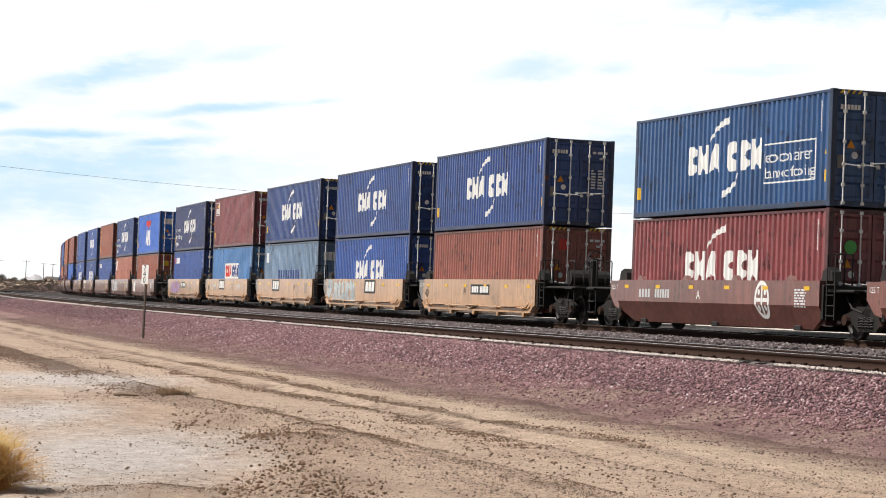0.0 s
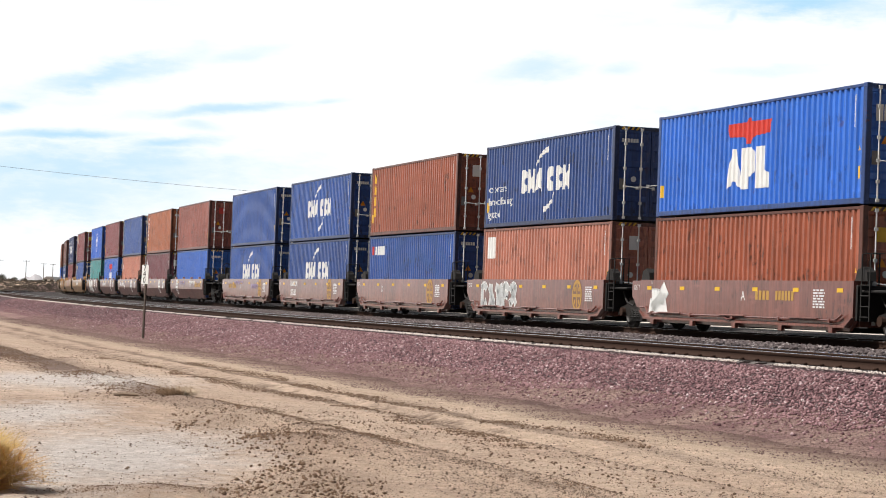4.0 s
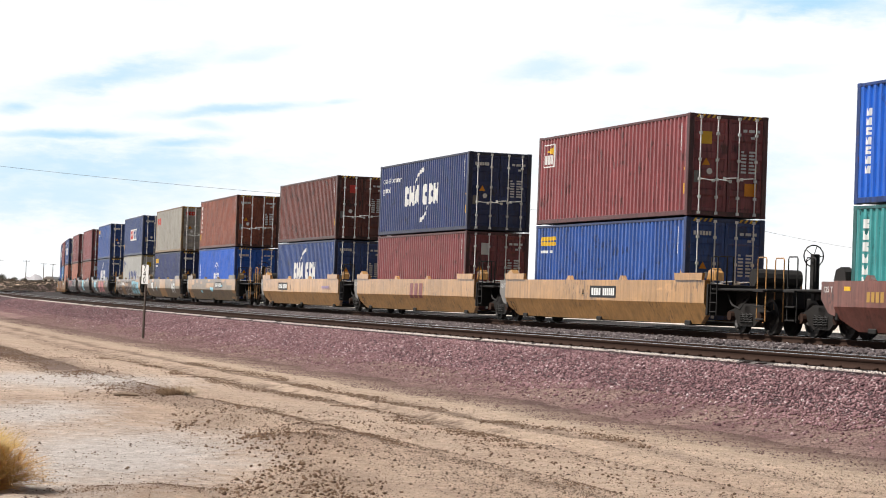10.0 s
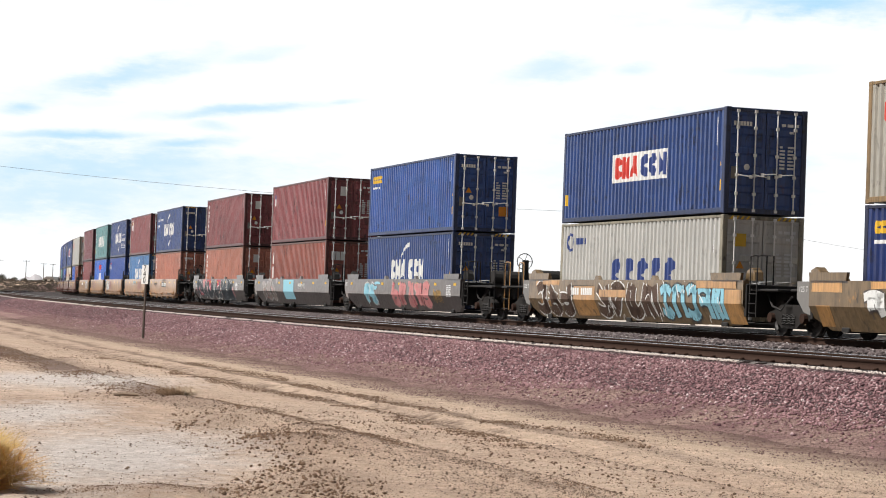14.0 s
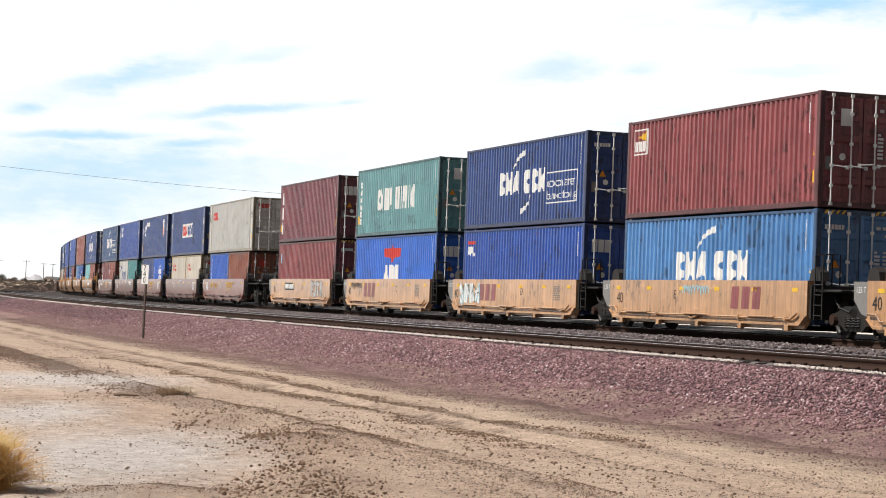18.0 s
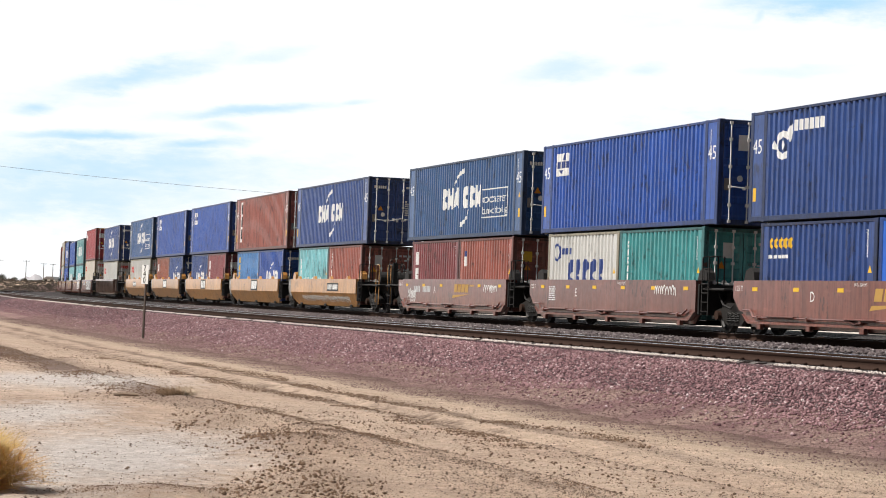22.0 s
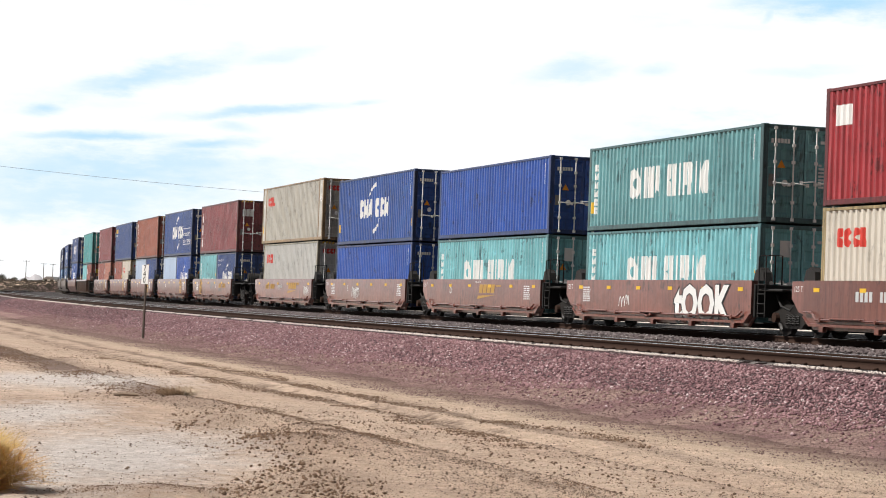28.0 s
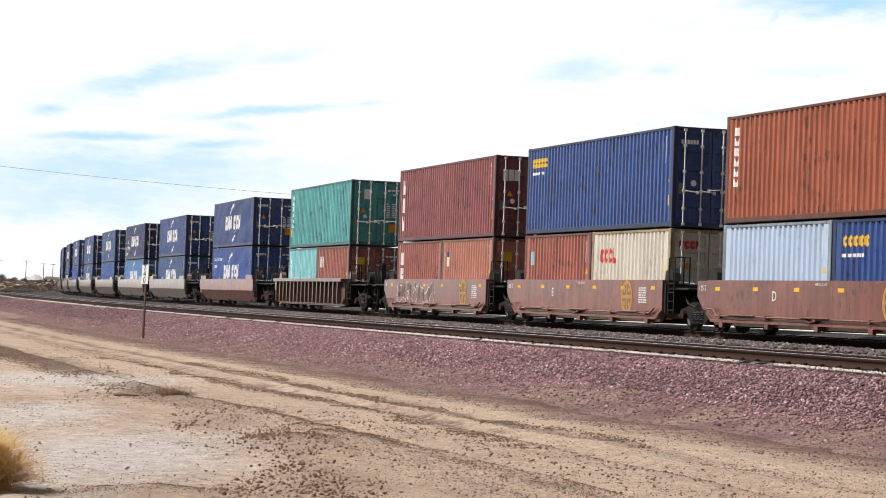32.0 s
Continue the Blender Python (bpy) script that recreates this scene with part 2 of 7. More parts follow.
def add_tube(bm, pts, r, sides=6):
    """A round bar along a broken line."""
    rings = []
    pts = [Vector(p) for p in pts]
    for i, p in enumerate(pts):
        d = (pts[min(i + 1, len(pts) - 1)] - pts[max(i - 1, 0)]).normalized()
        a = d.cross(Vector((0, 0, 1)) if abs(d.z) < 0.9 else Vector((1, 0, 0))).normalized()
        b = d.cross(a)
        rings.append([bm.verts.new(p + (a * math.cos(k * math.tau / sides) + b * math.sin(k * math.tau / sides)) * r) for k in range(sides)])
    for q, w in zip(rings, rings[1:]):
        for k in range(sides):
            bm.faces.new((q[k], q[(k + 1) % sides], w[(k + 1) % sides], w[k]))
    bm.faces.new(rings[0][::-1])
    bm.faces.new(rings[-1])


def tube(*lines, r=0.015, sides=6):
    bm = bmesh.new()
    for pts in lines:
        add_tube(bm, pts, r, sides)
    return bm


def add_prism(bm, outline, axis, a, b):
    """A closed outline in two axes, pushed out along the third ('x' or 'y') from a to b."""
    put = (lambda u, w, d: (d, u, w)) if axis == "x" else (lambda u, w, d: (u, d, w))
    r0 = [bm.verts.new(put(u, w, a)) for u, w in outline]
    r1 = [bm.verts.new(put(u, w, b)) for u, w in outline]
    k = len(outline)
    for i in range(k):
        bm.faces.new((r0[i], r0[(i + 1) % k], r1[(i + 1) % k], r1[i]))
    bm.faces.new(r0[::-1])
    bm.faces.new(r1)
    bmesh.ops.recalc_face_normals(bm, faces=bm.faces[:])


def prism(outline, axis, a, b):
    bm = bmesh.new()
    add_prism(bm, outline, axis, a, b)
    return bm


def sweep(profile, s0, s1, step, e, z, closed=True):
    """A section (e, z) carried along the line of the railway."""
    n = max(2, int((s1 - s0) / step) + 1)
    s = np.linspace(s0, s1, n)
    k = len(profile)
    co = np.empty((n, k, 3))
    for j, (pe, pz) in enumerate(profile):
        x, y, h = on_line(s, e + pe)
        co[:, j, 0], co[:, j, 1], co[:, j, 2] = x, y, z + pz
    i = np.arange(n - 1)[:, None] * k
    j = np.arange(k if closed else k - 1)[None, :]
    f = np.stack([i + j, i + (j + 1) % k, i + k + (j + 1) % k, i + k + j], axis=2).reshape(-1, 4)
    return co.reshape(-1, 3), f


def quads(name, co, f, uv=None):
    """A mesh from arrays of corners and of faces with equal numbers of sides."""
    me = bpy.data.meshes.new(name)
    sides = f.shape[1]
    me.vertices.add(len(co))
    me.vertices.foreach_set("co", np.ascontiguousarray(co, dtype=np.float32).ravel())
    me.loops.add(f.size)
    me.loops.foreach_set("vertex_index", np.ascontiguousarray(f, dtype=np.int32).ravel())
    me.polygons.add(len(f))
    me.polygons.foreach_set("loop_start", np.arange(0, f.size, sides, dtype=np.int32))
    if uv is not None:
        layer = me.uv_layers.new(name="along")
        layer.data.foreach_set("uv", np.ascontiguousarray(uv[f.ravel()], dtype=np.float32).ravel())
    me.update(calc_edges=True)
    me.validate()
    return me


def smooth(me):
    me.polygons.foreach_set("use_smooth", np.ones(len(me.polygons), dtype=bool))
    return me


# ---- flat markings ----
def text_polys(body, size, bold=0.0):
    """Flat mesh of a line of text, its left bottom corner at the origin."""
    cu = bpy.data.curves.new("text", "FONT")
    cu.body, cu.size, cu.resolution_u, cu.offset = body, size, 2, bold
    ob = new("text", cu)
    me = bpy.data.meshes.new_from_object(ob)
    bpy.data.objects.remove(ob)
    bm = bmesh.new()
    bm.from_mesh(me)
    bpy.data.meshes.remove(me)
    return bm


def rect(x0, x1, z0, z1):
    return [(x0, z0), (x1, z0), (x1, z1), (x0, z1)]


def emblem_block(form, a, b, z0, z1):
    """One plain shape of a trade name: c a cut-cornered block with a bite, m a notched block, a and v wedges, x a waisted block, i a bar, b a stepped block, k a plain block."""
    w, h = b - a, z1 - z0
    c, m, q = 0.26 * w, (a + b) / 2, (z0 + z1) / 2
    if form == "c":
        return [(a + c, z0), (b - c, z0), (b, z0 + c), (b, q - 0.2 * h), (a + 0.42 * w, q), (b, q + 0.2 * h), (b, z1 - c), (b - c, z1), (a + c, z1), (a, z1 - c), (a, z0 + c)]
    if form == "m":
        return [(a, z0), (a + 0.32 * w, z0), (m, z0 + 0.2 * h), (b - 0.32 * w, z0), (b, z0), (b, z1), (b - 0.26 * w, z1), (m, z0 + 0.62 * h), (a + 0.26 * w, z1), (a, z1)]
    if form == "a":
        return [(a - 0.06 * w, z0), (m, z0 + 0.22 * h), (b + 0.06 * w, z0), (m + 0.22 * w, z1), (m - 0.22 * w, z1)]
    if form == "v":
        return [(m - 0.24 * w, z0), (m + 0.24 * w, z0), (b, z1), (a, z1)]
    if form == "x":
        return [(a, z0), (b, z0), (b - 0.25 * w, q), (b, z1), (a, z1), (a + 0.25 * w, q)]
    if form == "i":
        return [(a + 0.22 * w, z0), (b - 0.22 * w, z0), (b - 0.22 * w, z1), (a + 0.22 * w, z1)]
    if form == "l":
        return [(a, z0), (b, z0), (b, z0 + 0.3 * h), (a + 0.6 * w, z0 + 0.45 * h), (a + 0.6 * w, z1), (a, z1)]
    if form == "b":
        return [(a, z0), (a + 0.5 * w, z0), (a + 0.5 * w, z0 + 0.30 * h), (b - c, z0 + 0.30 * h), (b, z0 + 0.30 * h + c), (b, z1 - c), (b - c, z1), (a, z1)]
    return [(a, z0), (b, z0), (b, z1), (a, z1)]


def word(x0, x1, z0, z1, n, gap=0.16, lean=0.0, seed=0, forms=""):
    """A trade name as a row of plain shapes."""
    w = (x1 - x0) / n
    out = []
    for i in range(n):
        a, b = x0 + i * w + w * gap / 2, x0 + (i + 1) * w - w * gap / 2
        o = emblem_block(forms[i] if forms else "k", a, b, z0, z1)
        out.append([(x + (z - z0) * lean, z) for x, z in o])
    return out


def upright(x0, x1, z0, z1, n, seed=0):
    """A trade name set upright, as plain blocks one over another."""
    h = (z1 - z0) / n
    out = []
    rng = random.Random(seed + n)
    for i in range(n):
        a, b = z0 + i * h + 0.1 * h, z0 + (i + 1) * h - 0.1 * h
        m = (x0 + x1) / 2
        if rng.random() < 0.5:
            out.append([(x0, a), (x1, a), (x1, b), (m + 0.05, b), (m, (a + b) / 2), (m - 0.05, b), (x0, b)])
        else:
            out.append([(x0, a), (x1, a), (x1, (a + b) / 2 - 0.03), (m, (a + b) / 2), (x1, (a + b) / 2 + 0.03), (x1, b), (x0, b)])
    return out


def bars(x0, x1, z0, z1, rows, seed=0):
    """Lines of writing too small to read: broken bars."""
    rng = random.Random(seed)
    out = []
    h = (z1 - z0) / rows
    for r in range(rows):
        x = x0
        while x < x1 - 0.04:
            w = min(rng.uniform(0.08, 0.26), x1 - x)
            out.append(rect(x, x + w, z0 + r * h + 0.22 * h, z0 + (r + 1) * h - 0.2 * h))
            x += w + 0.05
    return out


def disc(x, z, r, n=12):
    return [(x + r * math.cos(k * math.tau / n), z + r * math.sin(k * math.tau / n)) for k in range(n)]


def ring(x, z, r, w, n=16, a0=0.0, a1=math.tau):
    out = []
    for k in range(n):
        p, q = a0 + (a1 - a0) * k / n, a0 + (a1 - a0) * (k + 1) / n
        out.append([(x + s * math.cos(a), z + s * math.sin(a)) for s, a in ((r, p), (r, q), (r - w, q), (r - w, p))])
    return out


def crescent(p0, p1, p2, w0, w1, n=7):
    """A curved stroke through three points, w0 wide at its start and w1 at its end."""
    pts = []
    for k in range(n + 1):
        t = k / n
        pts.append(Vector(p0) * (1 - t) ** 2 + Vector(p1) * 2 * t * (1 - t) + Vector(p2) * t * t)
    out = []
    for k in range(n):
        a, b = pts[k], pts[k + 1]
        u = (b - a).normalized()
        s = Vector((-u.y, u.x))
        wa, wb = w0 + (w1 - w0) * k / n, w0 + (w1 - w0) * (k + 1) / n
        out.append([tuple(a - s * wa / 2), tuple(b - s * wb / 2), tuple(b + s * wb / 2), tuple(a + s * wa / 2)])
    return out


def triangle(x, z, w):
    return [(x - w / 2, z), (x + w / 2, z), (x, z + 0.87 * w)]


def flat_bm(polys):
    bm = bmesh.new()
    for o in polys:
        vs = [bm.verts.new((x, z, 0)) for x, z in o]
        bm.faces.new(vs)
    bm.normal_update()
    bmesh.ops.triangulate(bm, faces=[f for f in bm.faces if len(f.verts) > 4])
    return bm


def lay(bm, cuts, depth, up=None):
    """Cut a flat marking at the folds of the wall behind it and lay it 4 mm proud of the wall; x stays, y of the flat sheet turns up."""
    xs = [v.co.x for v in bm.verts]
    lo, hi = min(xs), max(xs)
    for c in cuts:
        if lo < c < hi:
            bmesh.ops.bisect_plane(bm, geom=bm.verts[:] + bm.edges[:] + bm.faces[:], plane_co=(c, 0, 0), plane_no=(1, 0, 0))
    for v in bm.verts:
        v.co = Vector((v.co.x, depth(v.co.x, v.co.y) - 0.004, v.co.y))
    for f in bm.faces:
        f.normal_update()
        if f.normal.y > 0:
            f.normal_flip()
    return bm


# ---- shipping containers ----
HALF_W = 1.219
PITCH_C, DEPTH_C = 0.278, 0.052


def fold_lines(length, inset):
    """Where the wall folds: x and how deep it lies there."""
    a = -length / 2 + inset
    n = int((length - 2 * inset) / PITCH_C)
    a = -n * PITCH_C / 2
    pts = [(-length / 2 + 0.10, 0.0)]
    for i in range(n):
        x = a + i * PITCH_C
        pts += [(x + 0.052, 0.0), (x + 0.092, DEPTH_C), (x + 0.186, DEPTH_C), (x + 0.226, 0.0)]
    return pts + [(length / 2 - 0.10, 0.0)]


def side_mesh(length, height, sign, inset):
    bm = bmesh.new()
    pts = fold_lines(length, inset)
    y = HALF_W - 0.014
    lo = [bm.verts.new((x, sign * (y - d), 0.15)) for x, d in pts]
    hi = [bm.verts.new((x, sign * (y - d), height - 0.08)) for x, d in pts]
    for i in range(len(pts) - 1):
        q = (lo[i], lo[i + 1], hi[i + 1], hi[i])
        bm.faces.new(q if sign < 0 else q[::-1])
    return mesh_of(bm, "side_wall")


def end_mesh(length, height):
    bm = bmesh.new()
    y, pts = -1.12, [(-1.14, 0.0)]
    while y < 1.0:
        pts += [(y + 0.02, 0.0), (y + 0.09, 0.045), (y + 0.16, 0.045), (y + 0.23, 0.0)]
        y += 0.28
    pts += [(1.14, 0.0)]
    lo = [bm.verts.new((-length / 2 + 0.012 + d, q, 0.15)) for q, d in pts]
    hi = [bm.verts.new((-length / 2 + 0.012 + d, q, height - 0.1)) for q, d in pts]
    for i in range(len(pts) - 1):
        bm.faces.new((lo[i + 1], lo[i], hi[i], hi[i + 1]))
    return mesh_of(bm, "end_wall")


def roof_mesh(length, height):
    bm = bmesh.new()
    pts = fold_lines(length, 0.3)
    a = [bm.verts.new((x, -HALF_W + 0.04, height - 0.03 - d * 0.55)) for x, d in pts]
    b = [bm.verts.new((x, HALF_W - 0.04, height - 0.03 - d * 0.55)) for x, d in pts]
    for i in range(len(pts) - 1):
        bm.faces.new((a[i], a[i + 1], b[i + 1], b[i]))
    return mesh_of(bm, "roof")


def door_mesh(length, height):
    """One leaf, pressed into five shallow fields, its outer edge at y = -1.13."""
    bm = bmesh.new()
    x = length / 2 - 0.045
    n = 5
    z0, z1 = 0.16, height - 0.12
    prof = [(z0, 0.0)]
    h = (z1 - z0) / n
    for i in range(n):
        prof += [(z0 + i * h + 0.07, 0.0), (z0 + i * h + 0.12, 0.035), (z0 + (i + 1) * h - 0.12, 0.035), (z0 + (i + 1) * h - 0.07, 0.0)]
    prof += [(z1, 0.0)]
    cols = [[bm.verts.new((x - (d if y in (-1.02, -0.13) else 0), y, z)) for z, d in prof] for y in (-1.13, -1.06, -1.02, -0.13, -0.09, -0.012)]
    for a, c in zip(cols, cols[1:]):
        for i in range(len(prof) - 1):
            bm.faces.new((a[i], c[i], c[i + 1], a[i + 1]))
    return mesh_of(bm, "door")


def rod_mesh(length, height, turn):
    bm = bmesh.new()
    x = length / 2 - 0.005
    add_tube(bm, [(x, 0, 0.10), (x, 0, height - 0.07)], 0.022, 6)
    for z in (0.10, 0.55, 1.05, 1.6, height - 0.55, height - 0.10):
        add_box(bm, x - 0.03, x + 0.025, -0.045, 0.045, z - 0.04, z + 0.04)
    z, g = (1.05, 1) if turn > 0 else (1.12, -1)
    add_tube(bm, [(x, 0.0, z), (x + 0.03, g * 0.10, z), (x + 0.03, g * 0.42, z - 0.03)], 0.016, 6)
    add_box(bm, x - 0.02, x + 0.03, g * 0.42 - 0.04, g * 0.42 + 0.04, z - 0.08, z + 0.01)
    return mesh_of(bm, "lock_rod")


def casting_mesh():
    return mesh_of(boxes((-0.09, 0.09, -0.081, 0.081, -0.059, 0.059), bevel=0.014), "corner_casting")


def wall_depth(length, inset):
    pts = fold_lines(length, inset)
    xs, ds = [p[0] for p in pts], [p[1] for p in pts]
    return xs, (lambda x, z: -(HALF_W - 0.014 - float(np.interp(x, xs, ds))))


def on_wall(name, key, polys, mat, parent, length, inset, label=""):
    """A marking on the wall that faces the camera's side."""
    def make():
        xs, depth = wall_depth(length, inset)
        bm = polys() if callable(polys) else flat_bm(polys)
        return mesh_of(lay(bm, xs, depth), name)
    return part(name, cached((name, key, length), make), mat, parent, label)


def moved(bm, dx, dz):
    for v in bm.verts:
        v.co.x += dx
        v.co.y += dz
    return bm


def on_door(name, key, polys, mat, parent, length, label="", turn=True):
    """A marking on the door end; its outlines are in (y, z)."""
    def make():
        bm = polys() if callable(polys) else flat_bm(polys)
        for v in bm.verts:
            v.co = Vector((length / 2 - 0.039, v.co.x, v.co.y))
        for f in bm.faces:
            f.normal_update()
            if f.normal.x < 0:
                f.normal_flip()
        return mesh_of(bm, name)
    return part(name, cached((name, "door", key, length), make), mat, parent, label)


SWOOSH = (crescent((-0.80, 0.48), (-0.50, 0.92), (0.38, 1.00), 0.05, 0.20) + crescent((0.98, -0.46), (0.78, -0.90), (-0.05, -1.02), 0.05, 0.20))


def shift(polys, dx, dz, k=1.0):
    return [[(x * k + dx, z * k + dz) for x, z in o] for o in polys]


def livery(box, style, length, height, inset):
    """Markings of the wall, by the look of the owner's livery."""
    mid = height * 0.52
    short = length < 7

    def wall(name, key, polys, mat, label=""):
        on_wall(name, (style, key, height), polys, mat, box, length, inset, label)

    left = -length / 2 + (1.05 if length > 13 else 0.45)
    if style.startswith("arc"):
        k = 0.62 if short else 1.0
        cx = 0.35 if short else -0.1
        zc = mid if not short else height * 0.50
        wall("block_lettering", "blocks", shift(word(-2.35, -0.12, -0.40, 0.40, 3, 0.2, forms="cma") + word(0.22, 2.45, -0.40, 0.40, 3, 0.2, forms="ccm"), cx, zc, k), WHITE, "white block letters")
        wall("swoosh", "swoosh", shift(SWOOSH, cx, zc, k), WHITE, "white curved stroke")
        if "eco" in style:
            fx, fz = 2.35, mid - 0.80
            wall("slogan", "slogan", lambda: moved(text_polys("eco container", 0.46), fx + 0.15, fz + 0.52), WHITE)
            wall("slogan", "slogan2", lambda: moved(text_polys("bamboo flooring", 0.40), fx + 0.15, fz + 0.12), WHITE)
            wall("slogan_frame", "frame", [rect(fx, fx + 2.95, fz + 0.98, fz + 1.02), rect(fx, fx + 2.95, fz - 0.02, fz + 0.02), rect(fx, fx + 0.05, fz, fz + 1), rect(fx + 2.9, fx + 2.95, fz, fz + 1)], WHITE)
        if "adv" in style:
            wall("slogan", "slogan", lambda: moved(text_polys("advanced container", 0.36 * k), -length / 2 + 0.35, height - 0.75 * k), WHITE)
            wall("slogan", "slogan2", lambda: moved(text_polys("lightsteel", 0.36 * k), -length / 2 + 0.35, height - 1.15 * k), WHITE)
        if "low" in style:
            for i, w in enumerate(("eco container", "bamboo flooring", "lightsteel")):
                wall("slogan", ("slogan", i), lambda w=w, i=i: moved(text_polys(w, 0.38), -length / 2 + 0.3, 1.25 - 0.45 * i), WHITE)
    elif style == "eagle":
        wings = [[(-1.35, 0.20), (-1.15, -0.15), (-0.3, -0.19), (0.3, -0.19), (1.15, -0.15), (1.35, 0.20)], [(-0.3, -0.19), (-0.12, -0.38), (0.12, -0.38), (0.3, -0.19)], [(-0.12, 0.20), (0.12, 0.20), (0.0, 0.32)]]
        wall("bird_emblem", "wings", shift(wings, -0.2, height - 0.72), RED, "red spread wings")
        wall("block_lettering", "blocks", word(-1.5, 1.1, height - 2.3, height - 1.2, 3, 0.08, forms="abl"), WHITE, "white block letters")
    elif style == "small_eagle":
        wall("bird_emblem", "wings", [rect(left, left + 0.75, height - 0.52, height - 0.40)], RED)
        wall("block_lettering", "blocks", word(left, left + 0.75, height - 0.95, height - 0.60, 3, 0.1, forms="abl"), WHITE)
    elif style == "globe":
        gx, gz, r = (0.2, mid, 0.86) if not short else (0.5, mid + 0.1, 0.62)
        polys = ring(gx, gz, r, 0.07, 18, 0.35, math.pi - 0.35) + ring(gx, gz, r, 0.07, 18, math.pi + 0.6, math.tau - 0.6)
        polys += ring(gx - r * 0.9, gz, r, 0.06, 8, -0.7, 0.7) + ring(gx + r * 0.9, gz, r, 0.06, 8, math.pi - 0.7, math.pi + 0.7)
        wall("globe_emblem", "globe", polys, WHITE, "white globe outline")
        wall("block_lettering", "blocks", word(gx - r * 1.12, gx + r * 1.12, gz + 0.02, gz + 0.36, 5, 0.14, forms="ccccc") + word(gx - r, gx + r, gz - 0.36, gz - 0.08, 8, 0.2, forms="cmibbimc"), WHITE)
        wall("side_marks", "side", upright(left, left + 0.20, 0.7, height - 0.6, 7), WHITE)
    elif style == "globe_low":
        gx, gz, r = 0.2, 1.42, 0.66
        polys = ring(gx, gz, r, 0.07, 14, 0.1, math.pi - 0.1) + ring(gx - r * 0.9, gz, r, 0.06, 5, 0.1, 0.75) + ring(gx + r * 0.9, gz, r, 0.06, 5, math.pi - 0.75, math.pi - 0.1)
        wall("globe_emblem", "globe", polys, WHITE, "white half-globe outline")
        wall("block_lettering", "blocks", word(gx - r * 1.3, gx + r * 1.3, 1.12, 1.46, 5, 0.14, forms="ccccc"), WHITE)
        wall("side_marks", "side", upright(left, left + 0.16, 0.9, height - 0.9, 6), WHITE)
    elif style == "wide_name":
        a = -1.9 if not short else -1.3
        wall("block_lettering", "blocks", word(a, -a + (1.2 if not short else 0.6), 0.75, 1.75, 5, 0.34, forms="ccccc"), DEEP_BLUE, "blue block letters")
        wall("emblem", "emblem", ring(left + 0.35, height - 0.6, 0.30, 0.09) + bars(left + 0.8, left + 1.7, height - 0.75, height - 0.4, 1, 2), DEEP_BLUE)
    elif style == "two_words":
        k = 1.0 if not short else 0.62
        polys = word(-2.6, -0.35, -0.46, 0.46, 5, 0.18, forms="cmima") + word(0.1, 3.0, -0.46, 0.46, 8, 0.2, forms="cmibbimc")
        wall("block_lettering", "blocks", shift(polys, -0.2, mid if not short else mid - 0.45, k), WHITE, "white block letters")
        wall("side_marks", "side", upright(left, left + 0.25, 0.5, height - 0.5, 6), WHITE)
    elif style == "four_red":
        wall("block_lettering", "blocks", word(left + 0.25, left + 1.75 - (0.3 if short else 0), height - 0.98, height - 0.52, 4, 0.1, forms="cccl"), RED, "red block letters")
    elif style == "yellow_name":
        wall("block_lettering", "blocks", word(left, left + 1.35, height - 0.68, height - 0.38, 5, 0.12, forms="ccccc"), YELLOW, "yellow block letters")
        wall("slogan_bars", "bars", bars(left, left + 1.1, height - 0.95, height - 0.80, 1), WHITE)
    elif style == "red_white_name":
        wall("emblem", "emblem", [rect(left, left + 0.35, height - 0.78, height - 0.42)], RED)
        wall("block_lettering", "blocks", word(left + 0.42, left + 1.9, height - 0.78, height - 0.42, 5, 0.1), WHITE)
    elif style == "upright_white":
        wall("upright_lettering", "blocks", upright(left + 0.04, left + 0.27, height * 0.33, height - 0.3, 6, 3), WHITE, "white upright blocks")
    elif style == "upright_thin":
        wall("upright_lettering", "blocks", upright(left, left + 0.34, 0.35, height - 0.35, 3, 5), WHITE)
    elif style == "upright_yellow":
        wall("upright_lettering", "blocks", upright(left, left + 0.35, 0.75, height - 0.25, 4, 2), YELLOW, "yellow upright blocks")
    elif style == "upright_panel":
        wall("white_panel", "panel", [rect(left + 0.25, left + 0.72, 0.5, height - 0.2)], WHITE)
        box_len = height - 0.7
        on_wall("upright_lettering", (style, "blocks"), lambda: flat_bm(shift(upright(left + 0.32, left + 0.65, 0.6, 0.6 + box_len - 0.15, 3, 1), 0, 0)), BLACK, box, length, inset).location.y = -0.003
    elif style == "light_house":
        wall("emblem", "frame", [rect(left, left + 1.0, height - 1.02, height - 0.98), rect(left, left + 1.0, height - 0.30, height - 0.26), rect(left, left + 0.05, height - 1, height - 0.28), rect(left + 0.95, left + 1.0, height - 1, height - 0.28)] + word(left + 0.1, left + 0.9, height - 0.92, height - 0.62, 3), WHITE)
        wall("emblem", "beam", [[(left + 0.30, height - 0.50), (left + 0.92, height - 0.62), (left + 0.92, height - 0.34)]], YELLOW)
    elif style == "name_panel":
        a, b = -1.95, 2.2
        wall("white_panel", "panel", [rect(a, b, mid - 0.38, mid + 0.48)], WHITE, "white name panel")
        for key, polys, mat in (("red", word(a + 0.12, 0.05, mid - 0.28, mid + 0.38, 3, 0.12, forms="cma"), RED), ("blue", word(0.22, b - 0.12, mid - 0.28, mid + 0.38, 3, 0.12, forms="ccm"), DEEP_BLUE)):
            on_wall("block_lettering", (style, key, height), polys, mat, box, length, inset).location.y = -0.003
    elif style == "castle":
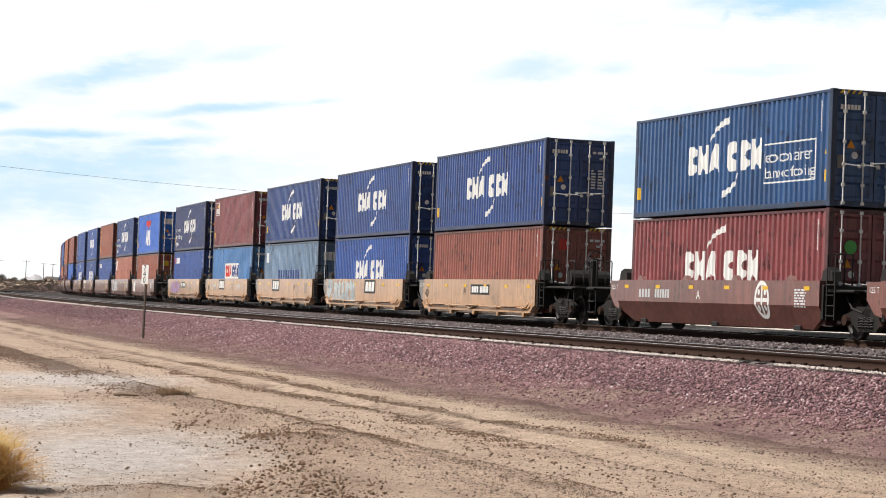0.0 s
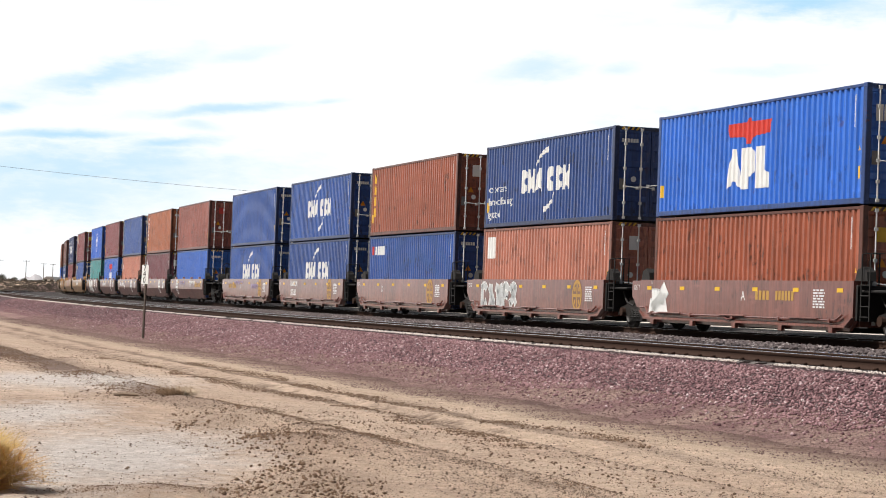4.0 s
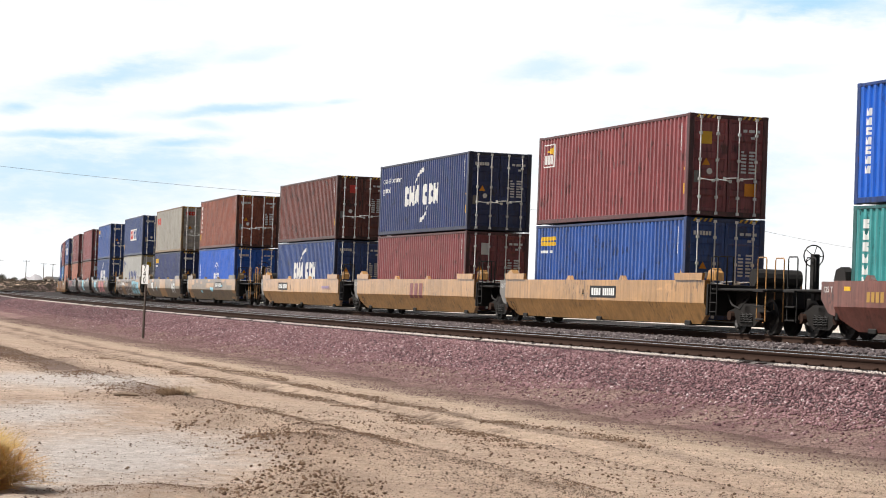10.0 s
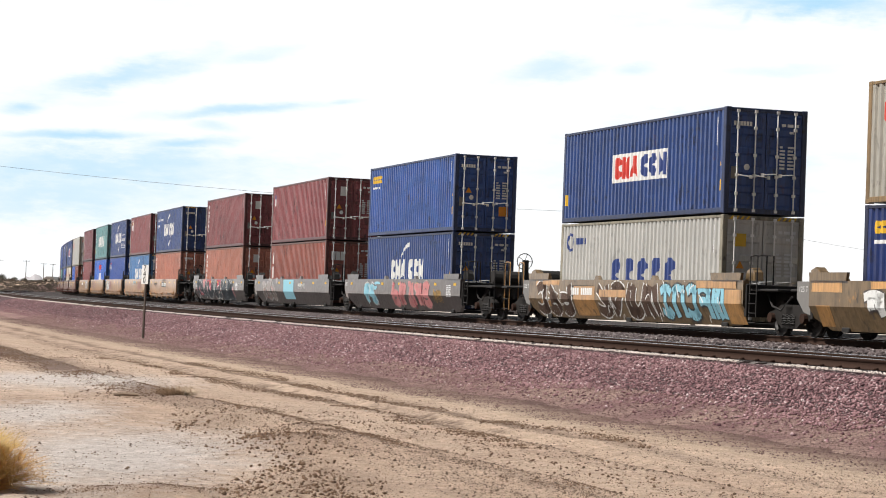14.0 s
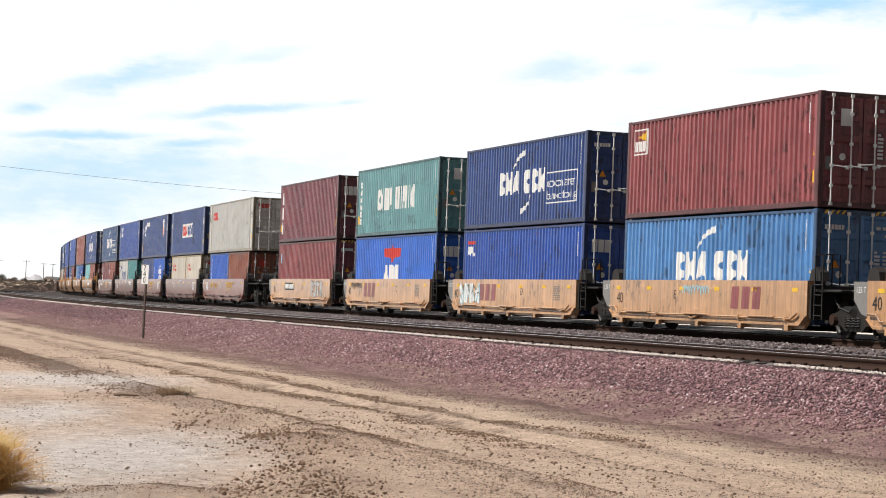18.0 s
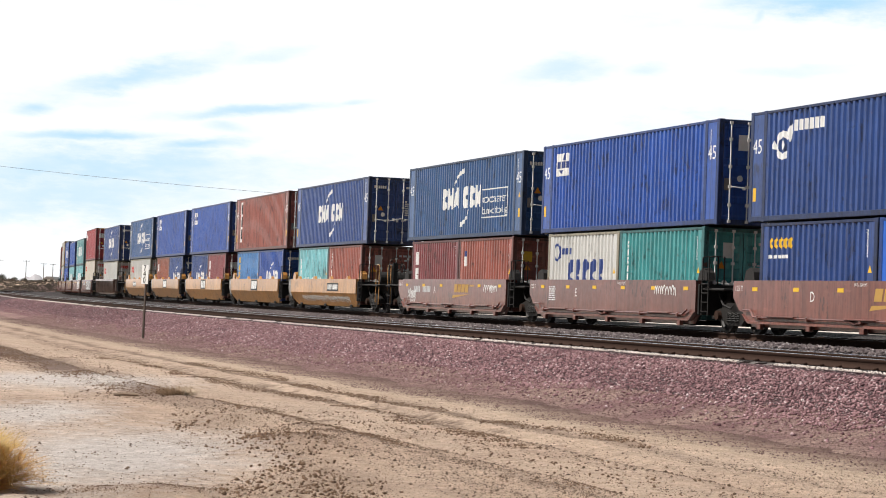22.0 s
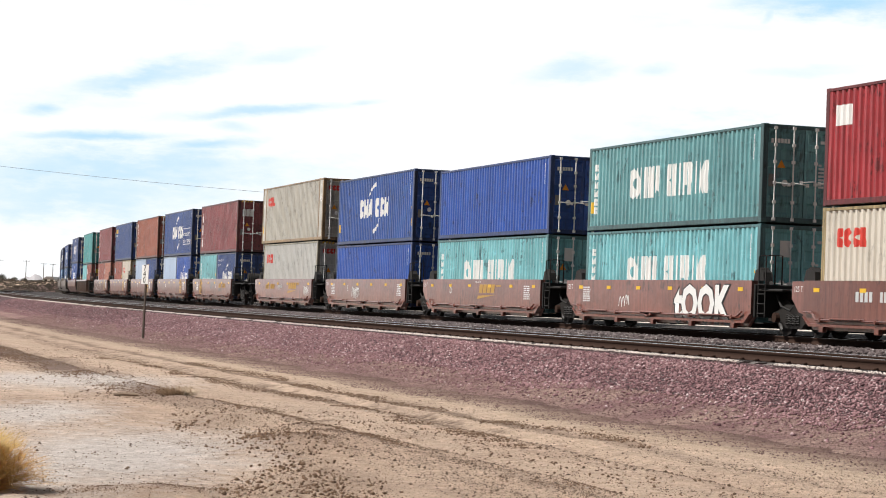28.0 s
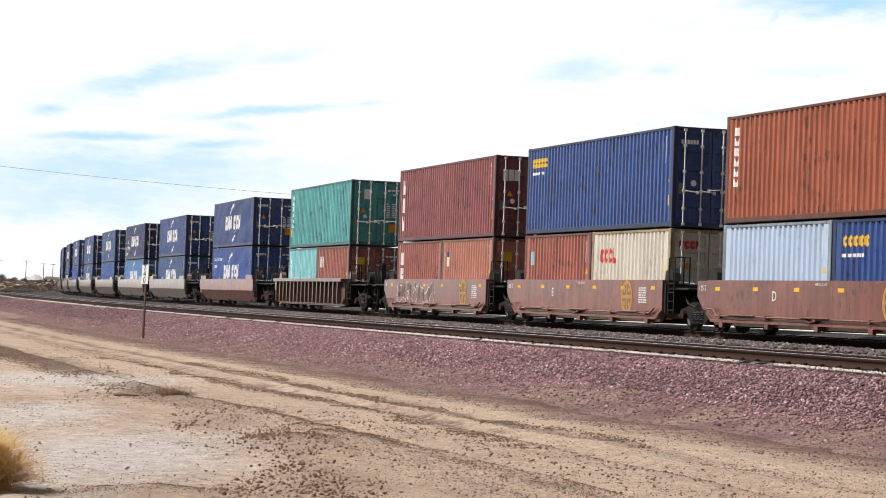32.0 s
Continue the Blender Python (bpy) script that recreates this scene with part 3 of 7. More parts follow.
        wall("white_panel", "panel", [rect(left + 0.2, left + 1.3, height - 1.05, height - 0.32)], WHITE)
        on_wall("block_lettering", (style, "blue"), word(left + 0.27, left + 1.22, height - 0.80, height - 0.58, 6) + [triangle(left + 0.9, height - 0.55, 0.3), [(left + 0.45, height - 0.86), (left + 0.85, height - 0.86), (left + 0.65, height - 1.0)]], DEEP_BLUE, box, length, inset).location.y = -0.003
    elif style == "seahorse":
        wall("emblem", "swirl", ring(left + 0.75, height - 0.95, 0.38, 0.16, 14, 0.4, 5.6) + [disc(left + 0.75, height - 0.95, 0.12), [(left + 0.3, height - 0.8), (left + 0.1, height - 1.0), (left + 0.4, height - 1.05)], [(left + 1.0, height - 0.6), (left + 1.3, height - 0.35), (left + 1.15, height - 0.9)]], WHITE)
        wall("block_lettering", "blocks", word(left + 1.35, left + 3.0, height - 0.62, height - 0.34, 6, 0.3), WHITE)
        wall("patch", "patch", [[(4.2, height - 0.45), (4.6, height - 0.25), (5.0, height - 0.4), (4.95, height - 1.1), (4.7, height - 1.45), (4.55, height - 1.5)]], WHITE)
        on_wall("patch", (style, "patch2"), [[(4.2, height - 0.75), (4.5, height - 0.9), (4.75, height - 1.35), (4.7, height - 1.55), (4.5, height - 1.45)]], ORANGE, box, length, inset).location.y = -0.003
    elif style == "three_white":
        wall("block_lettering", "blocks", word(left + 0.05, left + 0.8, height - 0.95, height - 0.45, 3, 0.1, seed=6), WHITE)
    elif style == "faded_name":
        wall("small_plate", "plate", [rect(left, left + 0.45, height - 0.95, height - 0.45)], WHITE)
        wall("faded_name", "blocks", word(-2.8, 2.2, 0.75, 1.55, 9, 0.32), DEEP_BLUE, "patchy blue lettering")
    elif style == "blue_spot":
        wall("emblem", "spot", [rect(left + 0.1, left + 0.35, height - 1.0, height - 0.55)], CYAN)
    elif style == "small_flag":
        wall("emblem", "flag", [rect(left + 0.1, left + 0.36, height - 1.0, height - 0.65)], WHITE)
        wall("emblem", "flag2", [rect(left + 0.1, left + 0.36, height - 0.65, height - 0.45)], DEEP_BLUE)
    elif style == "white_square":
        wall("small_plate", "plate", [rect(left, left + 0.85, height - 1.05, height - 0.30)], WHITE)


def container(colour, style, length, height=2.896, seed=0, label="", door=""):
    """A steel box container, its floor at height 0, its doors towards +x."""
    rng = random.Random(seed)
    paint, edge = BOX_PAINT[colour], EDGE_PAINT[colour]
    box = new("shipping_container")
    inset = 0.95 if length > 13 else 0.25
    key = (length, height)
    x1 = length / 2
    part("side_wall", cached(("side", -1) + key, lambda: side_mesh(length, height, -1, inset)), paint, box)
    part("shell", cached(("shell",) + key, lambda: joined(side_mesh(length, height, 1, inset), end_mesh(length, height), roof_mesh(length, height), mesh_of(boxes((-x1 + 0.1, x1 - 0.1, 1.13, 1.219, 0.02, 0.16), (-x1 + 0.1, x1 - 0.1, 1.15, 1.215, height - 0.09, height - 0.012), bevel=0.01), "rails"))), paint, box, "roof, back and far wall")
    part("floor_frame", cached(("floor",) + key, lambda: mesh_of(boxes((-x1 + 0.1, x1 - 0.1, -1.15, 1.15, 0.02, 0.13), bevel=0.01), "floor_frame")), FRAME, box)
    for sg in (-1,):
        part("bottom_rail", cached(("brail", sg) + key, lambda: mesh_of(boxes((-x1 + 0.1, x1 - 0.1, min(sg * 1.13, sg * 1.219), max(sg * 1.13, sg * 1.219), 0.02, 0.16), bevel=0.012), "bottom_rail")), edge, box)
        part("top_rail", cached(("trail", sg) + key, lambda: mesh_of(boxes((-x1 + 0.1, x1 - 0.1, min(sg * 1.15, sg * 1.215), max(sg * 1.15, sg * 1.215), height - 0.09, height - 0.012), bevel=0.01), "top_rail")), edge, box)
    part("door_header", cached(("head",) + key, lambda: mesh_of(boxes((x1 - 0.12, x1 - 0.01, -1.06, 1.06, height - 0.12, height - 0.012), bevel=0.01), "door_header")), edge, box)
    part("door_sill", cached(("sill",) + key, lambda: mesh_of(boxes((x1 - 0.12, x1 - 0.01, -1.06, 1.06, 0.02, 0.155), bevel=0.01), "door_sill")), edge, box)
    posts = [-x1 + 0.09, x1 - 0.09]
    band = [-6.01, 6.01] if length > 13 else []
    for px in posts + band:
        for sg in (-1, 1):
            part("corner_post" if px in posts else "stacking_post", cached(("post", height), lambda: mesh_of(boxes((-0.085, 0.085, -0.075, 0.075, 0.1, height - 0.1), bevel=0.012), "corner_post")), edge, box, at=(px, sg * 1.145, 0))
            if sg > 0 and px != posts[1]:
                continue
            for z in (0.059, height - 0.059):
                part("corner_casting", cached("casting", casting_mesh), edge, box, at=(px, sg * 1.14, z))
    near = part("door", cached(("door",) + key, lambda: door_mesh(length, height)), paint, box)
    far = part("door", cached(("door2",) + key, lambda: mirrored(door_mesh(length, height))), paint, box)
    for y, leaf in ((-0.86, near), (-0.33, near), (0.33, far), (0.86, far)):
        part("lock_rod", cached(("rod", y < 0) + key, lambda: rod_mesh(length, height, -y)), ROD, leaf, at=(0, y, 0))
    if height > 2.8 and length < 13 and rng.random() < 0.55:
        slashes = [[(y, height - 0.115), (y + 0.07, height - 0.115), (y + 0.14, height - 0.02), (y + 0.07, height - 0.02)] for y in (-1.02, -0.86, -0.70, -0.54, 0.40, 0.56, 0.72, 0.86)]
        part("hazard_stripes", cached(("hazard", length, height), lambda: hazard_mesh(slashes, length)), YELLOW, box, "yellow slanting stripes")
    # signs on the doors and beside them
    on_door("code_marking", ("code", height), bars(0.46, 0.98, height - 0.50, height - 0.36, 1, 3) + bars(0.70, 0.90, height - 0.68, height - 0.56, 1, 3) + bars(0.42, 0.58, height - 1.65, height - 0.98, 7, 5) + bars(0.66, 0.90, height - 1.65, height - 0.98, 7, 6), DULL, box, length)
    on_door("plate", ("plate", height), [rect(-1.02, -0.80, 0.95, 1.28)], GREY_PLATE, box, length)
    if rng.random() < 0.8:
        on_door("warning_sticker", ("tri", height), [triangle(-0.66, 1.45, 0.24)], ORANGE, box, length, "orange warning triangle")
    on_door("round_sticker", ("disc", height), [disc(-0.55, 1.28 if height > 2.8 else 1.05, 0.09)], WHITE, box, length)
    if rng.random() < 0.4:
        on_door("notice", ("yellow", height), [rect(0.55, 0.92, 0.62, 0.98)], ORANGE, box, length)
    if door == "red_plate":
        on_door("name_plate", ("rp", height), [rect(-0.62, -0.28, height - 0.78, height - 0.42)], RED, box, length, "red name plate")
    elif door == "white_plate":
        on_door("name_plate", ("wp", height), [rect(-0.62, -0.30, height - 0.85, height - 0.42)], WHITE, box, length)
    elif door == "red_name":
        on_door("block_lettering", ("rn", height), word(-0.95, -0.25, height - 0.58, height - 0.34, 4, 0.1, forms="cccl"), RED, box, length)
    elif door == "yellow_plate":
        on_door("name_plate", ("yp", height), [rect(-0.85, -0.5, height - 0.85, height - 0.5)], YELLOW, box, length)
    elif door == "green_disc":
        on_door("round_sticker", ("gd", height), [disc(-0.58, 1.95, 0.17, 18)], GREEN, box, length, "green round sticker")
    elif door == "big_white":
        on_door("block_lettering", ("bw", height), word(-0.95, -0.3, height - 0.9, height - 0.5, 3, 0.12), WHITE, box, length)
    else:
        on_door("block_lettering", ("sn", height), word(-0.98, -0.42, height - 0.50, height - 0.38, 6, 0.2), WHITE, box, length)
    on_wall("code_marking", ("side", height), upright(x1 - 0.58, x1 - 0.53, height * 0.64, height - 0.25, 9, 8), DULL, box, length, inset)
    if rng.random() < 0.75:
        on_wall("yellow_sticker", ("sticker", height), [rect(x1 - 0.42, x1 - 0.24, 0.62, 0.92), triangle(x1 - 0.34, 1.30, 0.2)], YELLOW, box, length, inset)
    if rng.random() < 0.5 and length > 7:
        on_wall("yellow_sticker", ("sticker2", height), [rect(-x1 + 0.22, -x1 + 0.40, 0.55, 0.9)], YELLOW, box, length, inset)
    if length > 13:
        for fx, sz in ((x1 - 0.72, 0.62), (-x1 + 0.14, 0.62)):
            on_wall("length_mark", ("45", fx, height), lambda fx=fx, sz=sz: moved(text_polys("45", 0.55), fx, height * 0.62), WHITE if colour not in ("grey_white", "cream") else BLACK, box, length, inset)
    livery(box, style, length, height, inset)
    return tagged(box, label, "shipping container", "containers on the train")


def hazard_mesh(slashes, length):
    bm = flat_bm(slashes)
    for v in bm.verts:
        v.co = Vector((length / 2 - 0.006, v.co.x, v.co.y))
    return mesh_of(bm, "hazard_stripes")


def joined(*meshes):
    bm = bmesh.new()
    for me in meshes:
        bm.from_mesh(me)
        bpy.data.meshes.remove(me)
    return mesh_of(bm, "shell")


def mirrored(me):
    bm = bmesh.new()
    bm.from_mesh(me)
    for v in bm.verts:
        v.co.y = -v.co.y
    bmesh.ops.reverse_faces(bm, faces=bm.faces[:])
    bpy.data.meshes.remove(me)
    return mesh_of(bm, "mirrored")


# ---- well cars ----
WELL_TOP, WELL_Y = 1.40, 1.47
FOLD_Z, FOOT_Y, FOOT_Z = 0.78, 1.20, 0.20


def slab_depth(kind):
    def depth(x, z):
        if kind == "flat" or z >= FOLD_Z:
            return -WELL_Y
        return -(WELL_Y - (FOLD_Z - z) / (FOLD_Z - FOOT_Z) * (WELL_Y - FOOT_Y))
    return depth


def sill_mesh(kind, x0, x1, sign):
    """The side of the well: a deep plate with a rolled top chord, its lower part folded in on some cars."""
    bm = bmesh.new()
    y = WELL_Y
    if kind == "slope":
        prof = [(y, WELL_TOP), (y, FOLD_Z), (FOOT_Y, FOOT_Z), (FOOT_Y - 0.12, FOOT_Z), (FOOT_Y - 0.12, FOOT_Z + 0.06), (1.30, FOLD_Z), (1.30, WELL_TOP)]
        cut = 0.75
    else:
        prof = [(y, WELL_TOP), (y, 0.36), (y + 0.04, 0.34), (y + 0.04, 0.28), (y - 0.1, 0.28), (y - 0.1, 0.20), (1.28, 0.20), (1.28, WELL_TOP)]
        cut = 0.35
    rows = []
    for xe, c in ((x0, 0.0), (x0 + cut, 1.0), (x1 - cut, 1.0), (x1, 0.0)):
        ring_ = []
        for yy, z in prof:
            zz = z if c or z > FOLD_Z - 0.01 else max(z, 0.52)
            if not c and kind == "slope" and z < FOLD_Z - 0.01:
                yy = min(WELL_Y - 0.02, yy + 0.15)
            ring_.append(bm.verts.new((xe, sign * -yy, zz)))
        rows.append(ring_)
    k = len(prof)
    for a, b in zip(rows, rows[1:]):
        for i in range(k):
            bm.faces.new((a[i], a[(i + 1) % k], b[(i + 1) % k], b[i]))
    bm.faces.new(rows[0])
    bm.faces.new(rows[-1][::-1])
    bmesh.ops.recalc_face_normals(bm, faces=bm.faces[:])
    return mesh_of(bm, "side_sill")


def on_slab(name, polys, mat, parent, kind, label="", proud=0.0, key=None):
    def make():
        bm = polys() if callable(polys) else flat_bm(polys)
        if kind == "slope":
            bmesh.ops.bisect_plane(bm, geom=bm.verts[:] + bm.edges[:] + bm.faces[:], plane_co=(0, FOLD_Z, 0), plane_no=(0, 1, 0))
        return mesh_of(lay(bm, (), slab_depth(kind)), name)
    ob = part(name, cached((name, kind, key), make) if key else make(), mat, parent, label)
    ob.location.y = -proud
    return ob


def blob(x0, x1, z0, z1, rng, n=9):
    """A fat, uneven spray-can letter shape."""
    cx, cz, rx, rz = (x0 + x1) / 2, (z0 + z1) / 2, (x1 - x0) / 2, (z1 - z0) / 2
    out = []
    for k in range(n):
        a = k * math.tau / n + rng.uniform(-0.25, 0.25)
        q = rng.uniform(0.72, 1.08)
        out.append((cx + rx * q * max(-1, min(1, 1.25 * math.cos(a))), cz + rz * min(1, q) * max(-1, min(1, 1.25 * math.sin(a)))))
    return out


def spray(car, kind, x0, x1, z0, z1, n, fill, edge, seed, accent=None):
    """Unreadable spray-can lettering: outlined shapes side by side."""
    rng = random.Random(seed)
    w = (x1 - x0) / n
    back, front, mark = [], [], []
    forms = (((0.2, 0.0), (0.1, 0.5), (0.25, 1.0)), ((0.8, 0.0), (0.9, 0.5), (0.75, 1.0)), ((0.1, 0.8), (0.5, 1.1), (0.9, 0.75)), ((0.1, 0.2), (0.5, -0.1), (0.9, 0.25)), ((0.1, 0.1), (0.6, 0.4), (0.85, 0.95)), ((0.1, 0.9), (0.5, 0.7), (0.9, 0.1)), ((0.15, 0.5), (0.5, 0.6), (0.85, 0.45)), ((0.5, 0.0), (0.4, 0.5), (0.5, 1.0)))
    h = z1 - z0
    for i in range(n):
        a = x0 + i * w
        for p0, p1, p2 in rng.sample(forms, 3):
            q = [(a + w * (u + rng.uniform(-0.08, 0.08)), z0 + h * (0.12 + 0.76 * v)) for u, v in (p0, p1, p2)]
            k0, k1 = rng.uniform(0.20, 0.34) * w, rng.uniform(0.20, 0.34) * w
            back += crescent(*q, k0 + 0.10, k1 + 0.10, 5)
            front += crescent(*q, k0, k1, 5)
        for _ in range(2):
            p = (rng.uniform(a, a + w), rng.uniform(z0, z1))
            mark += crescent(p, (p[0] + rng.uniform(-0.2, 0.2), p[1] + 0.2), (p[0] + rng.uniform(-0.3, 0.3), p[1] + rng.uniform(-0.4, 0.4)), 0.02, 0.05, 4)
    back = [[(x, max(z0, min(z1, z))) for x, z in o] for o in back]
    front = [[(x, max(z0, min(z1, z))) for x, z in o] for o in front]
    mark = [[(x, max(z0, min(z1, z))) for x, z in o] for o in mark]
    on_slab("spray_outline", back, edge, car, kind, "", 0.004)
    on_slab("spray_fill", front, fill, car, kind, "", 0.007)
    on_slab("spray_stroke", mark, accent or edge, car, kind, "", 0.010)


def scrawl(car, kind, x0, x1, z0, z1, mat, seed):
    """A thin sprayed line of writing that cannot be read."""
    rng = random.Random(seed)
    out, x = [], x0
    while x < x1:
        w = rng.uniform(0.12, 0.25)
        out += crescent((x, z0 + rng.uniform(0, 0.1)), (x + w / 2, z1 + 0.1), (x + w, z0 + rng.uniform(0, 0.4) * (z1 - z0)), 0.035, 0.045, 4)
        x += w * 0.9
    on_slab("spray_stroke", out, mat, car, kind, "", 0.004)


def text_on(car, kind, body, x, z, size, mat, name="lettering", proud=0.002, bold=0.0):
    on_slab(name, lambda: moved(text_polys(body, size, bold), x, z), mat, car, kind, "", proud, key=("text", body, x, z, size))


def decorate(car, kind, x0, x1, items, seed):
    rng = random.Random(seed)
    for it in items:
        what, x = it[0], it[1]
        if what == "plate":
            on_slab("number_plate", [rect(x, x + 2.1, 0.86, 1.22)], BLACK, car, kind, "black number plate", 0.002, key=("np", x))
            on_slab("number_marking", word(x + 0.12, x + 0.9, 0.93, 1.15, 4, 0.2) + word(x + 1.05, x + 2.0, 0.93, 1.15, 6, 0.2), WHITE, car, kind, "", 0.006, key=("nb", x))
        elif what == "emblem_plate":
            on_slab("emblem_plate", [rect(x, x + 1.75, 0.80, 1.36)], BLACK, car, kind, "black and white emblem plate", 0.002, key=("ep", x))
            polys = word(x + 0.14, x + 1.61, 0.88, 1.28, 3, 0.16, 0.12)
            on_slab("emblem", polys, WHITE, car, kind, "", 0.006, key=("eb", x))
        elif what == "rust_name":
            polys = word(x, x + 1.9, 0.66, 1.24, 3, 0.3, 0.1)
            on_slab("emblem", polys, BOX_PAINT["maroon"], car, kind, "rust-red emblem bars", 0.003, key=("rn", x))
        elif what == "gold_name":
            on_slab("block_lettering", word(x, x + 1.75, 0.92, 1.22, 4, 0.18, 0.25) + [[(x - 0.15, 0.70), (x + 1.1, 0.80), (x + 1.9, 0.86), (x - 0.05, 0.82)], rect(x + 1.9, x + 2.4, 1.14, 1.2)], GOLD, car, kind, "gold block letters over a wedge", 0.003, key=("gn", x))
        elif what == "cross":
            mat = GOLD if len(it) > 2 else WHITE
            polys = [[(x + a * 0.42, 0.90 + b * 0.50) for a, b in o] for o in ring(0, 0, 1.0, 0.22, 18) + [rect(-0.10, 0.10, -0.75, 0.75), rect(-0.75, -0.12, -0.1, 0.1), rect(0.12, 0.75, -0.1, 0.1)] + [disc(0.42, 0.4, 0.16, 8), disc(-0.42, 0.4, 0.16, 8), disc(0.42, -0.4, 0.16, 8), disc(-0.42, -0.4, 0.16, 8)]]
            polys = [[(px, max(0.42, pz)) for px, pz in o] for o in polys]
            on_slab("round_emblem", polys, mat, car, kind, "round cross emblem", 0.003, key=("cr", x, len(it)))
        elif what == "number":
            on_slab("number_marking", word(x, x + 0.85, 0.90, 1.14, 4, 0.3) + word(x + 1.15, x + 2.2, 0.90, 1.14, 6, 0.3), GOLD if len(it) > 2 else SILVER, car, kind, "faded number", 0.002, key=("nm", x, len(it)))
        elif what == "letter":
            text_on(car, kind, it[2], x, 0.88, 0.36, WHITE if len(it) < 4 else BLACK)
        elif what == "size":
            text_on(car, kind, it[2], x, 0.72 if kind == "flat" else 0.34, 0.46, BLACK)
        elif what == "notes":
            on_slab("stencil_note", bars(x, x + 0.6, 0.72, 1.2, 7, 4), DULL if len(it) < 3 else CAR_PAINT["soot"], car, kind, "", 0.002, key=("nt", x, len(it)))
        elif what == "well_text":
            text_on(car, kind, "WELL LD LMT", x, 1.27, 0.10, WHITE)
        elif what == "spray":
            spray(car, kind, x, *it[2:])
        elif what == "scrawl":
            scrawl(car, kind, x, it[2], it[3], it[4], it[5], it[6])
        elif what == "patches":
            for k in range(it[2]):
                px, pz = rng.uniform(x, it[3]), rng.uniform(0.5, 1.2)
                on_slab("paint_patch", [blob(px, px + rng.uniform(0.3, 1.1), pz, pz + rng.uniform(0.12, 0.35), rng)], it[4], car, kind, "", 0.002 + 0.0015 * k)
        elif what == "rects":
            for k, q in enumerate(it[2]):
                g = [rng.uniform(-0.04, 0.04) for _ in range(8)]
                on_slab("paint_patch", [[(q[0] + g[0], q[2] + g[1] / 2), (q[1] + g[2], q[2] + g[3] / 2), (q[1] + g[4], q[3]), (q[0] + g[6], q[3])]], it[3], car, kind, "", 0.0015 + 0.0004 * k)
        elif what == "tabs":
            for q in it[2]:
                on_slab("paint_patch", [rect(*q)], it[3], car, kind, "", 0.013)
        elif what == "sprayed":
            text_on(car, kind, it[2], x, it[3], it[4], WHITE, "spray_letters", 0.003, 0.012)
        elif what == "took":
            text_on(car, kind, "tOOK", x - 0.06, 0.30, 1.35, BLACK, "spray_letters", 0.002, 0.09)
            text_on(car, kind, "tOOK", x, 0.33, 1.30, WHITE, "spray_letters", 0.006, 0.06)
    if "plainsides" not in [i[0] for i in items]:
        mat = YELLOW
        n = 6 if x1 - x0 < 14 else 7
        for k in range(n):
            x = x0 + 0.5 + (x1 - x0 - 1.3) * k / (n - 1)
            part("reflector", cached("reflector", lambda: mesh_of(boxes((0, 0.30, -0.004, 0.004, 0, 0.10)), "reflector")), mat, car, at=(x, -WELL_Y - 0.003, 1.12 if kind == "flat" else 1.16))


def tall_rails(x):
    return tube([(x, -1.36, 0.45), (x, -1.36, 2.02), (x, -1.25, 2.05), (x, -0.9, 2.05), (x, -0.9, 1.3)], r=0.022)


